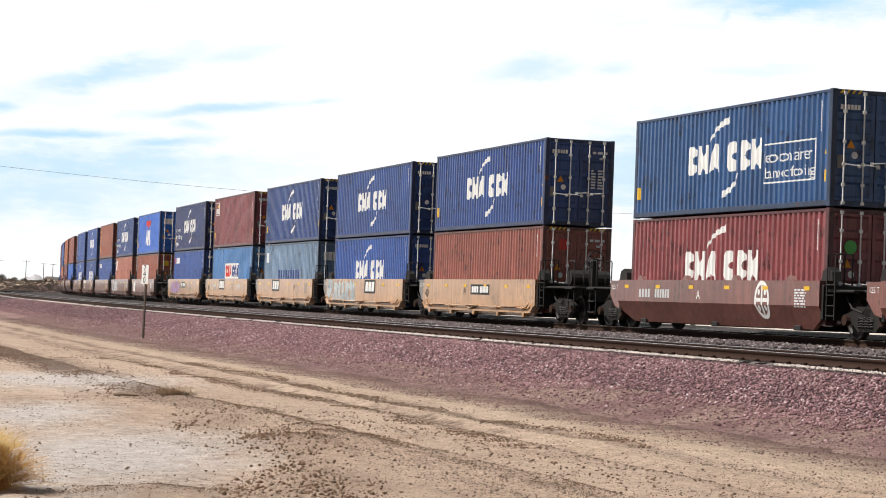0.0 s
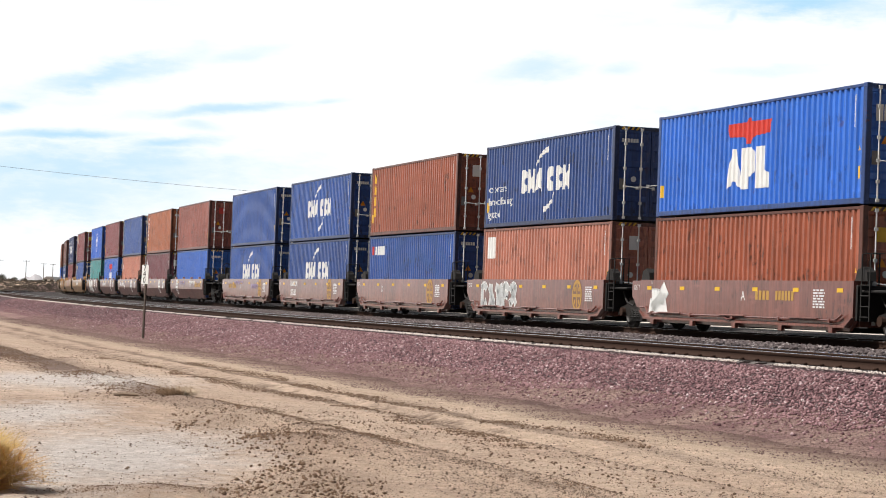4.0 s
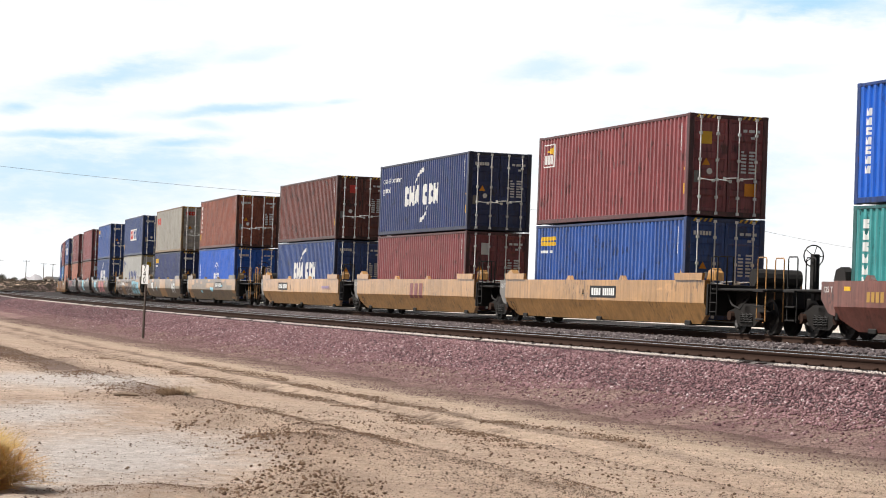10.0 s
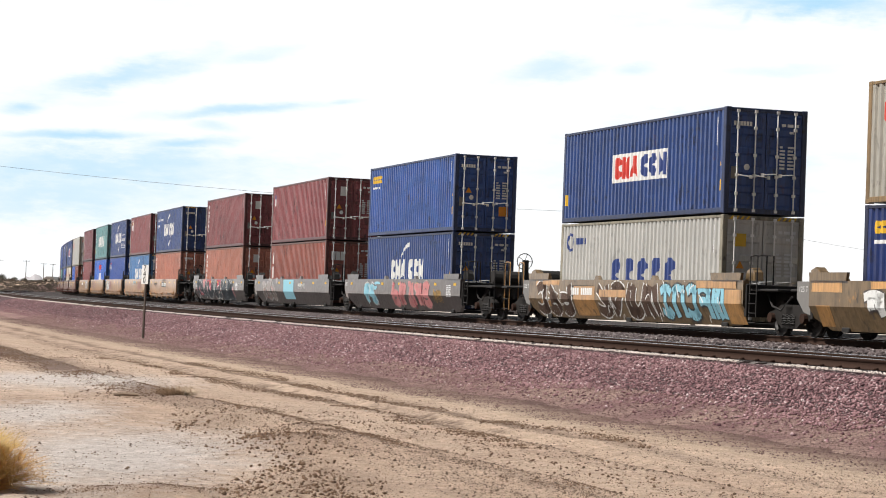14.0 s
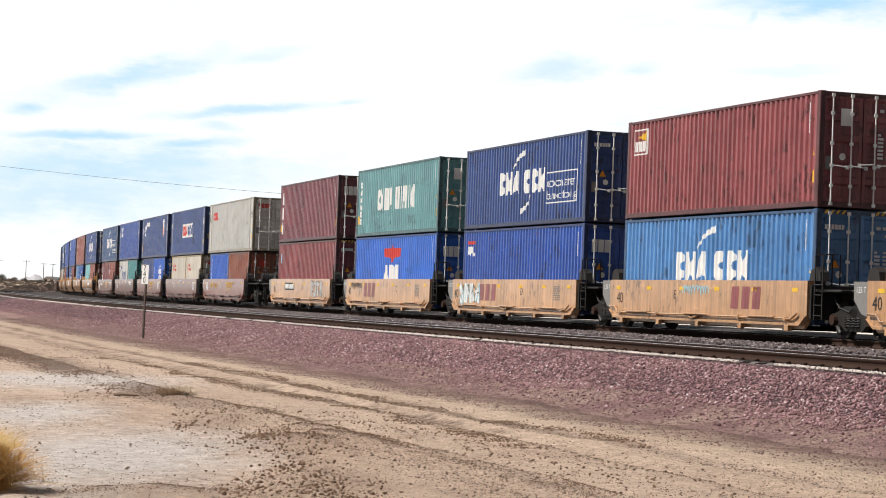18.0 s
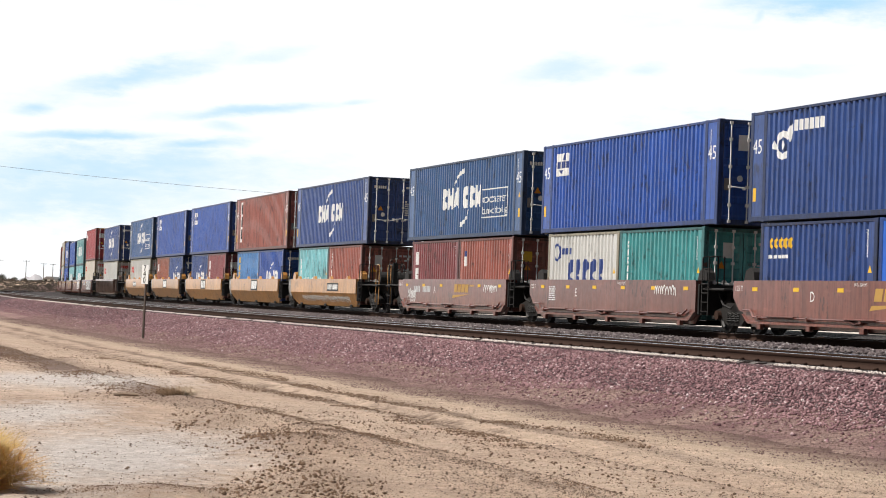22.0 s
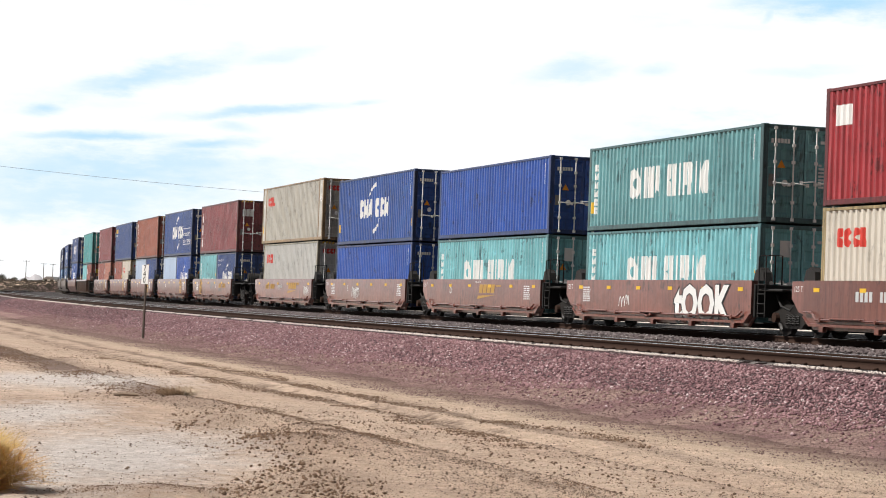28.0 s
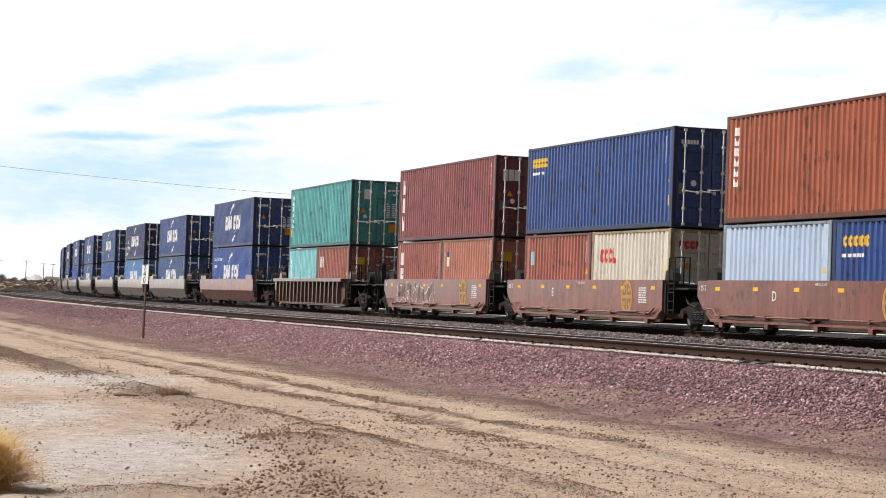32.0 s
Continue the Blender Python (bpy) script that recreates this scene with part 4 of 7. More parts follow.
def well_car(kind, paint, half, x0, x1, coupled, items, seed, label):
    """A well car, height 0 at the railhead. coupled: its -x and +x ends carry couplers."""
    car = new("well_car")
    mat = CAR_PAINT[paint]
    sill_kind = "slope" if kind == "slope" else "flat"
    key = (kind, x0, x1)
    part("side_sill", cached(("sill", 1) + key, lambda: sill_mesh(sill_kind, x0, x1, 1)), mat, car)
    part("side_sill", cached(("sill", -1) + key, lambda: sill_mesh(sill_kind, x0, x1, -1)), mat, car)
    for k in range(3):
        x = x0 + 1.5 + (x1 - x0 - 3.0) * k / 2
        part("cross_beam", cached("beam", lambda: mesh_of(boxes((-0.18, 0.18, -1.28, 1.28, 0.16, 0.29), bevel=0.02), "cross_beam")), FRAME, car, at=(x, 0, 0))
    if kind == "rib":
        for k in range(17):
            part("rib", cached("rib", lambda: mesh_of(boxes((-0.03, 0.03, -0.20, 0.0, 0.30, 1.26), (-0.07, 0.07, -0.20, -0.17, 0.30, 1.26), bevel=0.008), "rib")), mat, car, at=(x0 + 0.7 + (x1 - x0 - 1.4) * k / 16, -WELL_Y, 0))
        part("top_chord", cached(("chord",) + key, lambda: mesh_of(boxes((x0, x1, -WELL_Y - 0.22, -WELL_Y + 0.06, 1.26, 1.42), bevel=0.02), "top_chord")), mat, car)
    if kind == "flat":
        part("pipe", cached(("pipe",) + key, lambda: mesh_of(tube([(x0 + 0.15, -1.54, 0.62), (x0 + 0.55, -1.54, 0.62), (x0 + 0.75, -1.54, 0.45), (-0.8, -1.54, 0.45), (-0.4, -1.54, 0.36), (0.0, -1.54, 0.45), (x1 - 0.7, -1.54, 0.45), (x1 - 0.4, -1.54, 0.58)], r=0.03), "pipe")), mat, car)
        for k in range(5):
            part("bracket", cached("bracket", lambda: mesh_of(boxes((-0.05, 0.05, -1.58, -1.46, 0.38, 0.50), (-0.10, 0.10, -1.52, -1.40, 0.14, 0.28), bevel=0.012), "bracket")), mat, car, at=(x0 + 1.0 + (x1 - x0 - 2.0) * k / 4, 0, 0))
        for k in range(3):
            part("step", cached("step", lambda: mesh_of(boxes((-0.75, 0.75, -1.60, -1.47, 0.46, 0.50), bevel=0.01), "step")), mat, car, at=(x0 + 2.3 + (x1 - x0 - 4.6) * k / 2, 0, 0))
    if kind == "slope" and x1 - x0 > 14:
        for xa, xb in ((x0 + 0.1, x0 + 1.9), (x1 - 1.9, x1 - 0.1)):
            part("guide_plate", cached(("guide", xa), lambda: mesh_of(prism([(xa, 1.40), (xb, 1.40), (xb + 0.05, 1.60), (xa - 0.05, 1.60)], "y", -1.52, -1.44), "guide_plate")), mat, car)
    for k in range(4 if kind == "slope" else 0):
        x = x0 + 1.6 + (x1 - x0 - 3.2) * k / 3
        part("guide_lug", cached("lug", lambda: mesh_of(prism([(-0.20, 1.40), (0.20, 1.40), (0.07, 1.53), (-0.07, 1.53)], "y", -1.46, -1.34), "guide_lug")), mat, car, at=(x, 0, 0))
    for sg, xe in ((-1, x0), (1, x1)):
        part("end_bulkhead", cached(("bulk", sg), lambda: mesh_of(boxes((-0.06, 0.06, -1.40, 1.40, 0.45, 1.30), bevel=0.015), "end_bulkhead")), FRAME, car, at=(xe, 0, 0))
        reach = half + (1.55 if coupled[0 if sg < 0 else 1] else -0.25)
        a, b = sorted((sg * reach, xe))
        part("end_platform", cached(("platform", a, b), lambda: mesh_of(boxes((a, b, -0.55, 0.55, 0.72, 1.12), (a, b, -1.28, 1.28, 1.12, 1.19), bevel=0.02), "end_platform")), FRAME, car)
        for sy in (-1,):
            part("guide_hump", cached(("hump", sg, sy), lambda: mesh_of(prism([(-0.30, 1.40), (0.30, 1.40), (0.26, 1.62), (0.05, 1.74), (-0.2, 1.66)], "y", sy * 1.18 - 0.12, sy * 1.18 + 0.12), "guide_hump")), FRAME if kind == "flat" or paint in ("brown", "rust", "dark_brown", "soot") else mat, car, at=(xe + sg * 0.05, 0, 0))
    # near end with its load plate, far end with ladder and rails
    part("end_plate", cached(("eplate",), lambda: mesh_of(prism([(-0.72, 0.95), (-0.35, 0.62), (0.0, 0.55), (0.0, 1.38), (-0.72, 1.38)], "y", -1.42, -1.37), "end_plate")), GREY_PLATE if paint in ("yellow", "amber", "tan", "patched") else mat, car, at=(x0, 0, 0))
    part("load_mark", cached("load_mark", lambda: mesh_of(lay(moved(text_polys("125 T", 0.20), -0.62, 1.12), (), lambda x, z: -1.42), "load_mark")), WHITE, car, at=(x0, 0, 0))
    part("hand_rail", cached("rail_a", lambda: mesh_of(tall_rails(0.0), "hand_rail")), FRAME, car, at=(x1 + 0.18, 0, 0))
    part("hand_rail", CACHE["rail_a"], FRAME, car, at=(x1 + 0.58, 0, 0))
    part("ladder", cached("ladder", lambda: mesh_of(tube(*([[(0.18, -1.38, z), (0.58, -1.38, z)] for z in (0.3, 0.55, 0.8, 1.05, 1.3)]), r=0.016), "ladder")), FRAME, car, at=(x1, 0, 0))
    part("brake_hose", cached("hose", lambda: mesh_of(tube([(0, -1.0, 1.05), (0.4, -1.05, 0.75), (0.9, -1.05, 0.65), (1.4, -1.0, 1.0)], r=0.03), "brake_hose")), FRAME, car, at=(x1 + 0.5, 0, 0))
    for i, sg in ((0, -1), (1, 1)):
        if not coupled[i]:
            continue
        xe = sg * (half + 1.55)
        part("coupler", cached(("coupler", sg), lambda: mesh_of(boxes((min(0, sg * 0.5), max(0, sg * 0.5), -0.14, 0.14, 0.72, 0.98), (min(sg * 0.35, sg * 0.62), max(sg * 0.35, sg * 0.62), -0.2, 0.2, 0.68, 1.02), bevel=0.03), "coupler")), GREASE, car, at=(xe, 0, 0))
        for y in (-1.25, -0.75):
            part("hand_rail", cached(("grab", sg), lambda: mesh_of(tube([(-0.25, 0, 0.35), (-0.25, 0, 1.95), (-0.2, 0, 2.0), (0.2, 0, 2.0), (0.25, 0, 1.95), (0.25, 0, 0.35)], r=0.02), "hand_rail")), CAR_PAINT["yellow"] if paint in ("yellow", "amber", "patched") else FRAME, car, at=(xe - sg * 0.35, y, 0))
        part("step_ladder", cached("stirrup", lambda: mesh_of(boxes((-0.25, 0.25, -1.32, -1.15, 0.38, 0.42), (-0.25, 0.25, -1.32, -1.15, 0.72, 0.76), (-0.30, 0.30, -1.36, -1.1, 1.1, 1.16), bevel=0.008), "steps")), FRAME, car, at=(xe - sg * 0.35, 0, 0))
        part("brake_cylinder", cached("cylinder", lambda: mesh_of(tube([(0, -0.75, 1.5), (0, 0.6, 1.5)], r=0.24, sides=12), "brake_cylinder")), FRAME, car, at=(sg * (half - 0.35), 0, 0))
        if seed % 2 == 0:
            wheel = part("brake_wheel", cached("bwheel", brake_wheel_mesh), FRAME, car, at=(xe - sg * 0.1, -0.55, 2.05))
            part("stand", cached("stand", lambda: mesh_of(boxes((-0.08, 0.08, -0.1, 0.1, 1.1, 2.1), bevel=0.02), "stand")), FRAME, car, at=(xe - sg * 0.18, -0.55, 0))
    decorate(car, sill_kind, x0, x1, items, seed)
    return tagged(car, label, "well car", "well cars of the train")


def brake_wheel_mesh():
    bm = bmesh.new()
    pts = [(0, 0.28 * math.cos(a * math.tau / 14), 0.28 * math.sin(a * math.tau / 14)) for a in range(15)]
    add_tube(bm, pts, 0.018, 5)
    for a in range(5):
        add_tube(bm, [(0, 0, 0), (0, 0.27 * math.cos(a * math.tau / 5), 0.27 * math.sin(a * math.tau / 5))], 0.012, 4)
    return mesh_of(bm, "brake_wheel")


# ---- bogies ----
WHEEL_R = 0.46


def wheelset_mesh():
    bm = bmesh.new()
    add_tube(bm, [(0, -1.0, 0), (0, 1.0, 0)], 0.08, 8)
    for sg in (-1, 1):
        prof = [(0.0, sg * 0.80), (0.14, sg * 0.83), (0.22, sg * 0.76), (0.36, sg * 0.77), (0.40, sg * 0.815), (WHEEL_R, sg * 0.815), (WHEEL_R + 0.005, sg * 0.71), (WHEEL_R + 0.03, sg * 0.69), (WHEEL_R + 0.03, sg * 0.675), (0.38, sg * 0.675), (0.2, sg * 0.70), (0.0, sg * 0.70)]
        n = 24
        rows = [[bm.verts.new((r * math.cos(k * math.tau / n), y, r * math.sin(k * math.tau / n))) for k in range(n)] for r, y in prof[1:-1]]
        for a, b in zip(rows, rows[1:]):
            for k in range(n):
                bm.faces.new((a[k], a[(k + 1) % n], b[(k + 1) % n], b[k]))
        bm.faces.new(rows[0])
        bm.faces.new(rows[-1][::-1])
        for k in range(3):
            a = k * math.tau / 3
            c, s = math.cos(a) * 0.29, math.sin(a) * 0.29
            add_box(bm, c - 0.035, c + 0.035, min(sg * 0.75, sg * 0.79), max(sg * 0.75, sg * 0.79), s - 0.035, s + 0.035)
    bmesh.ops.recalc_face_normals(bm, faces=bm.faces[:])
    return mesh_of(bm, "wheelset")


def bogie():
    truck = new("rail_bogie")
    outline = [(-1.12, 0.40), (-1.12, 0.60), (-0.78, 0.66), (-0.45, 0.80), (0.45, 0.80), (0.78, 0.66), (1.12, 0.60), (1.12, 0.40), (0.76, 0.44), (0.42, 0.20), (-0.42, 0.20), (-0.76, 0.44)]
    for sg in (-1, 1):
        part("side_frame", prism(outline, "y", sg * 0.98 - 0.07, sg * 0.98 + 0.07), GREASE, truck)
        if sg < 0:
            lines = [[(k + 0.09 * math.cos(q * 1.05), -1.08 + 0.05 * math.sin(q * 1.05), 0.27 + 0.010 * q) for q in range(28)] for k in (-0.24, 0.0, 0.24)]
            part("spring_nest", tube(*lines, r=0.018, sides=4), GREASE, truck)
        for x in (-0.89, 0.89):
            part("bearing_cap", cached(("cap", sg), lambda: mesh_of(tube([(0, sg * 1.03, 0.46), (0, sg * 1.16, 0.46)], r=0.13, sides=10), "bearing_cap")), RAIL_SIDE, truck, at=(x, 0, 0))
    part("bolster", boxes((-0.2, 0.2, -1.05, 1.05, 0.45, 0.78), bevel=0.03), GREASE, truck)
    for x in (-0.89, 0.89):
        part("wheelset", cached("wheelset", wheelset_mesh), TREAD, truck, "steel wheels on an axle", at=(x, 0, WHEEL_R))
    return tagged(truck, "dark oily cast-steel bogie under the well cars", "rail bogie", "bogies of the train")


# ---- the ground ----
DIRT_Z = -1.15


def dirt_material():
    m, n, l, b = material("desert_dirt")
    tc = n.new("ShaderNodeTexCoord")
    pos = tc.outputs["Object"]
    uv = n.new("ShaderNodeUVMap")
    uv.uv_map = "along"
    line = uv.outputs[0]
    sep = n.new("ShaderNodeSeparateXYZ")
    l.new(line, sep.inputs[0])
    e, s = sep.outputs[0], sep.outputs[1]
    big = noise_node(n, l, pos, 0.22, 5, 0.6)
    mid = noise_node(n, l, pos, 1.5, 6, 0.65)
    small = noise_node(n, l, pos, 5.0, 6, 0.7)
    fine = noise_node(n, l, pos, 26.0, 6, 0.75)
    runs = noise_node(n, l, line, 1.0, 7, 0.66, (1.5, 0.16, 1.0))
    thin = noise_node(n, l, line, 1.0, 6, 0.7, (6.0, 0.35, 1.0))
    wob = math_node(n, l, "SUBTRACT", mid, 0.5)
    wob2 = math_node(n, l, "SUBTRACT", small, 0.5)
    slow = math_node(n, l, "SUBTRACT", big, 0.5)

    def band(c, w, ragged=1.0):
        """1 on a strip that runs along the line at c metres from the far track, fading out w metres from its middle."""
        d = math_node(n, l, "ADD", math_node(n, l, "SUBTRACT", e, c), math_node(n, l, "MULTIPLY", wob, ragged * 1.4))
        d = math_node(n, l, "ADD", math_node(n, l, "ABSOLUTE", math_node(n, l, "ADD", d, math_node(n, l, "MULTIPLY", slow, 1.2))), math_node(n, l, "MULTIPLY", wob2, w * 1.6))
        return ramp_node(n, l, math_node(n, l, "DIVIDE", d, w * 1.6), 0.25, 0.75, (1, 1, 1), (0, 0, 0))

    def stretch(lo, hi, soft=4.0):
        """1 between two places along the line."""
        up, dn = n.new("ShaderNodeMapRange"), n.new("ShaderNodeMapRange")
        for q, a, z in ((up, lo - soft, lo + soft), (dn, hi + soft, hi - soft)):
            q.inputs["From Min"].default_value, q.inputs["From Max"].default_value = a, z
            l.new(s, q.inputs["Value"])
        return math_node(n, l, "MULTIPLY", up.outputs[0], dn.outputs[0])

    def spot(x, y, rx, ry, soft=0.3, ragged=1.2):
        """1 on a ragged patch of ground."""
        mp, ds = n.new("ShaderNodeMapping"), n.new("ShaderNodeVectorMath")
        mp.inputs["Scale"].default_value = (1 / rx, 1 / ry, 0.0)
        ds.operation = "DISTANCE"
        l.new(pos, mp.inputs["Vector"])
        l.new(mp.outputs[0], ds.inputs[0])
        ds.inputs[1].default_value = (x / rx, y / ry, 0)
        d = math_node(n, l, "ADD", ds.outputs["Value"], math_node(n, l, "MULTIPLY", wob, ragged))
        d = math_node(n, l, "ADD", d, math_node(n, l, "MULTIPLY", wob2, ragged))
        return ramp_node(n, l, math_node(n, l, "MULTIPLY", d, 0.5), 0.5 - soft / 2, 0.5 + soft / 2, (1, 1, 1), (0, 0, 0))

    def over(col, fac, k, c):
        return mix_node(n, l, math_node(n, l, "MULTIPLY", fac, k), col, c)

    SAND, WARM, BROWN, CRUST = (0.720, 0.555, 0.430), (0.620, 0.455, 0.346), (0.255, 0.176, 0.136), (0.730, 0.660, 0.610)
    col = mix_node(n, l, ramp_node(n, l, big, 0.35, 0.65), WARM, SAND)
    col = over(col, ramp_node(n, l, runs, 0.46, 0.62), 0.26, BROWN)
    col = over(col, ramp_node(n, l, mid, 0.52, 0.70), 0.3, BROWN)
    col = over(col, ramp_node(n, l, thin, 0.50, 0.66), 0.2, (0.301, 0.211, 0.165))
    col = over(col, ramp_node(n, l, thin, 0.46, 0.34), 0.15, (0.66, 0.51, 0.40))
    # bright blown sand along the foot of the ballast and between the wheel tracks
    col = over(col, band(14.9, 0.75, 1.2), 0.85, (0.66, 0.51, 0.385))
    col = over(col, band(18.3, 0.5), 0.5, (0.62, 0.48, 0.375))
    col = over(col, math_node(n, l, "MULTIPLY", band(16.75, 0.22, 1.2), stretch(-70, -45)), 0.25, (0.68, 0.53, 0.40))
    # wheel tracks and the gravelly strip
    col = over(col, math_node(n, l, "MULTIPLY", math_node(n, l, "MULTIPLY", band(17.2, 0.34, 0.9), ramp_node(n, l, small, 0.40, 0.56)), stretch(-66, 60)), 0.8, (0.19, 0.13, 0.10))
    col = over(col, math_node(n, l, "MULTIPLY", band(16.2, 0.25, 0.8), stretch(-66, 60)), 0.7, (0.21, 0.145, 0.11))
    col = over(col, math_node(n, l, "MULTIPLY", math_node(n, l, "MULTIPLY", band(19.2, 0.28, 0.9), ramp_node(n, l, small, 0.40, 0.56)), stretch(-67, -54)), 0.8, (0.19, 0.13, 0.10))
    col = over(col, math_node(n, l, "MULTIPLY", band(19.7, 0.75, 0.6), stretch(-57, 20)), 0.9, (0.20, 0.14, 0.118))
    col = over(col, stretch(-30, 200, 14.0), 0.3, BROWN)
    # pale dried crust where water has stood
    for x, y, rx, ry in ((-3.3, 22.6, 1.25, 4.2), (-7.0, 40.5, 1.9, 3.4), (-5.4, 29.0, 0.9, 3.0)):
        col = over(col, spot(x, y, rx, ry, 0.5, 1.6), 0.95, CRUST)
    # dark crumbled earth
    for x, y, rx, ry in ((-1.7, 24.6, 0.62, 1.7), (-0.95, 20.0, 0.48, 1.8), (-2.9, 29.6, 0.5, 1.5), (-2.45, 18.2, 0.55, 0.75), (1.2, 20.6, 0.30, 0.30)):
        col = over(col, spot(x, y, rx, ry, 0.5, 2.2), 0.35, (0.23, 0.158, 0.118))
    # gravel spilled from the ballast
    spill = n.new("ShaderNodeMapRange")
    spill.inputs["From Min"].default_value, spill.inputs["From Max"].default_value = 15.3, 13.4
    edge = math_node(n, l, "ADD", math_node(n, l, "ADD", e, math_node(n, l, "MULTIPLY", wob, 2.4)), math_node(n, l, "MULTIPLY", wob2, 1.6))
    l.new(edge, spill.inputs["Value"])
    here, beyond = n.new("ShaderNodeMapRange"), n.new("ShaderNodeMapRange")
    for q, lo, hi in ((here, -14.0, -9.0), (beyond, -12.0, -22.0)):
        q.inputs["From Min"].default_value, q.inputs["From Max"].default_value = lo, hi
        l.new(e, q.inputs["Value"])
    col = over(col, math_node(n, l, "MULTIPLY", spill.outputs[0], here.outputs[0]), 0.95, (0.165, 0.102, 0.092))
    # a bare pale flat behind the line
    col = over(col, beyond.outputs[0], 0.85, (0.68, 0.62, 0.55))
    # dark crumbs too small to lie as clods
    crumb = ramp_node(n, l, noise_node(n, l, pos, 11.0, 5, 0.75), 0.54, 0.61)
    field = ramp_node(n, l, math_node(n, l, "ADD", math_node(n, l, "MULTIPLY", runs, 0.6), math_node(n, l, "MULTIPLY", mid, 0.4)), 0.42, 0.60)
    col = over(col, math_node(n, l, "MULTIPLY", crumb, math_node(n, l, "ADD", math_node(n, l, "MULTIPLY", field, 0.5), 0.12)), 0.85, (0.17, 0.116, 0.09))
    grit = ramp_node(n, l, math_node(n, l, "ADD", math_node(n, l, "MULTIPLY", small, 0.4), math_node(n, l, "MULTIPLY", fine, 0.6)), 0.47, 0.57)
    col = mix_node(n, l, math_node(n, l, "MULTIPLY", grit, 0.5), col, (0.58, 0.53, 0.49), "MULTIPLY")
    pale = ramp_node(n, l, noise_node(n, l, pos, 9.0, 5, 0.75, (1.0, 0.35, 1.0)), 0.50, 0.62)
    col = mix_node(n, l, math_node(n, l, "MULTIPLY", pale, 0.6), col, (1.28, 1.30, 1.32), "MULTIPLY")
    l.new(col, b.inputs["Base Color"])
    b.inputs["Roughness"].default_value = 0.95
    b.inputs["Specular IOR Level"].default_value = 0.1
    h = math_node(n, l, "ADD", math_node(n, l, "MULTIPLY", fine, 0.4), math_node(n, l, "ADD", math_node(n, l, "MULTIPLY", small, 0.6), math_node(n, l, "MULTIPLY", thin, 0.12)))
    bump_node(n, l, b, h, 1.0, 0.14)
    return m


def graded(lo, hi, step, far, growth):
    a = list(np.arange(lo, hi + 1e-6, step))
    d, up = step, []
    x = a[-1]
    while x < far:
        d *= growth
        x += d
        up.append(x)
    d, dn = step, []
    x = a[0]
    while x > -far:
        d *= growth
        x -= d
        dn.append(x)
    return np.array(dn[::-1] + a + up)


gx, gy = graded(-12, 14, 0.11, 2600, 1.16), graded(13, 62, 0.14, 2600, 1.13)
GX, GY = np.meshgrid(gx, gy, indexing="xy")
gs, ge = off_line(GX.ravel(), GY.ravel())


def lumps(x, y, seeds, amp, lo, hi):
    """Rolling unevenness as a sum of slow waves in many directions."""
    rng = np.random.RandomState(seeds)
    z = np.zeros_like(x)
    for _ in range(14):
        k, a, p = rng.uniform(lo, hi), rng.uniform(0, math.tau), rng.uniform(0, math.tau)
        z += np.sin(k * (x * math.cos(a) + y * math.sin(a)) + p) / (k / lo) ** 0.8
    return z * amp / 4


def rough(x, y, cell, seed):
    """Smooth random heights on a grid of cells, between -1 and 1."""
    table = cached(("rough", seed), lambda: np.random.RandomState(seed).uniform(-1, 1, (256, 256)))
    u, v = x / cell, y / cell
    i, j = np.floor(u).astype(int), np.floor(v).astype(int)
    p, q = u - i, v - j
    p, q = p * p * (3 - 2 * p), q * q * (3 - 2 * q)
    i, j, i1, j1 = i % 256, j % 256, (i + 1) % 256, (j + 1) % 256
    return (table[i, j] * (1 - p) + table[i1, j] * p) * (1 - q) + (table[i, j1] * (1 - p) + table[i1, j1] * p) * q


def ground_height(x, y, s, e):
    x, y = np.asarray(x, float), np.asarray(y, float)
    z = DIRT_Z + lumps(x, y, 3, 0.028, 0.5, 2.2) + 0.014 * rough(x, y, 0.9, 6) + 0.012 * rough(x, y, 0.37, 7) * np.clip(rough(x, y, 2.5, 8) + 0.5, 0.1, 1.3)
    near = np.clip((70 - np.hypot(x, y - 20)) / 20, 0, 1)
    ruts = sum(-0.05 * np.exp(-((e - c - 0.25 * np.sin(s * 0.11 + c)) / 0.16) ** 2) for c in (17.2, 19.0, 25.2, 26.9)) + sum(0.03 * np.exp(-((e - c) / 0.25) ** 2) for c in (16.7, 19.6, 24.7, 27.4))
    z = z + ruts * near
    # a low heap of loose earth and a ridge
    z += 0.16 * np.exp(-(((x + 1.6) / 0.7) ** 2 + ((y - 24.2) / 1.6) ** 2))
    z += 0.08 * np.exp(-(((x + 2.35) / 0.55) ** 2 + ((y - 18.2) / 0.45) ** 2))
    # the land falls away behind the line, and rises to low banks far off
    z -= 0.5 * np.clip((-e - 6) / 20, 0, 1)
    z += 2.9 * np.clip((np.hypot(x, y) - 330) / 170, 0, 1)
    return z


GZ = ground_height(GX.ravel(), GY.ravel(), gs, ge)
nx, ny = len(gx), len(gy)
gi = (np.arange(ny - 1)[:, None] * nx + np.arange(nx - 1)[None, :]).ravel()
ground = part("ground", smooth(quads("ground", np.stack([GX.ravel(), GY.ravel(), GZ], 1), np.stack([gi, gi + 1, gi + nx + 1, gi + nx], 1), np.stack([ge, gs], 1))), dirt_material())
tagged(ground, "pale sandy desert dirt with tyre ruts, pebbles and dried crust", "ground", kind="structure")


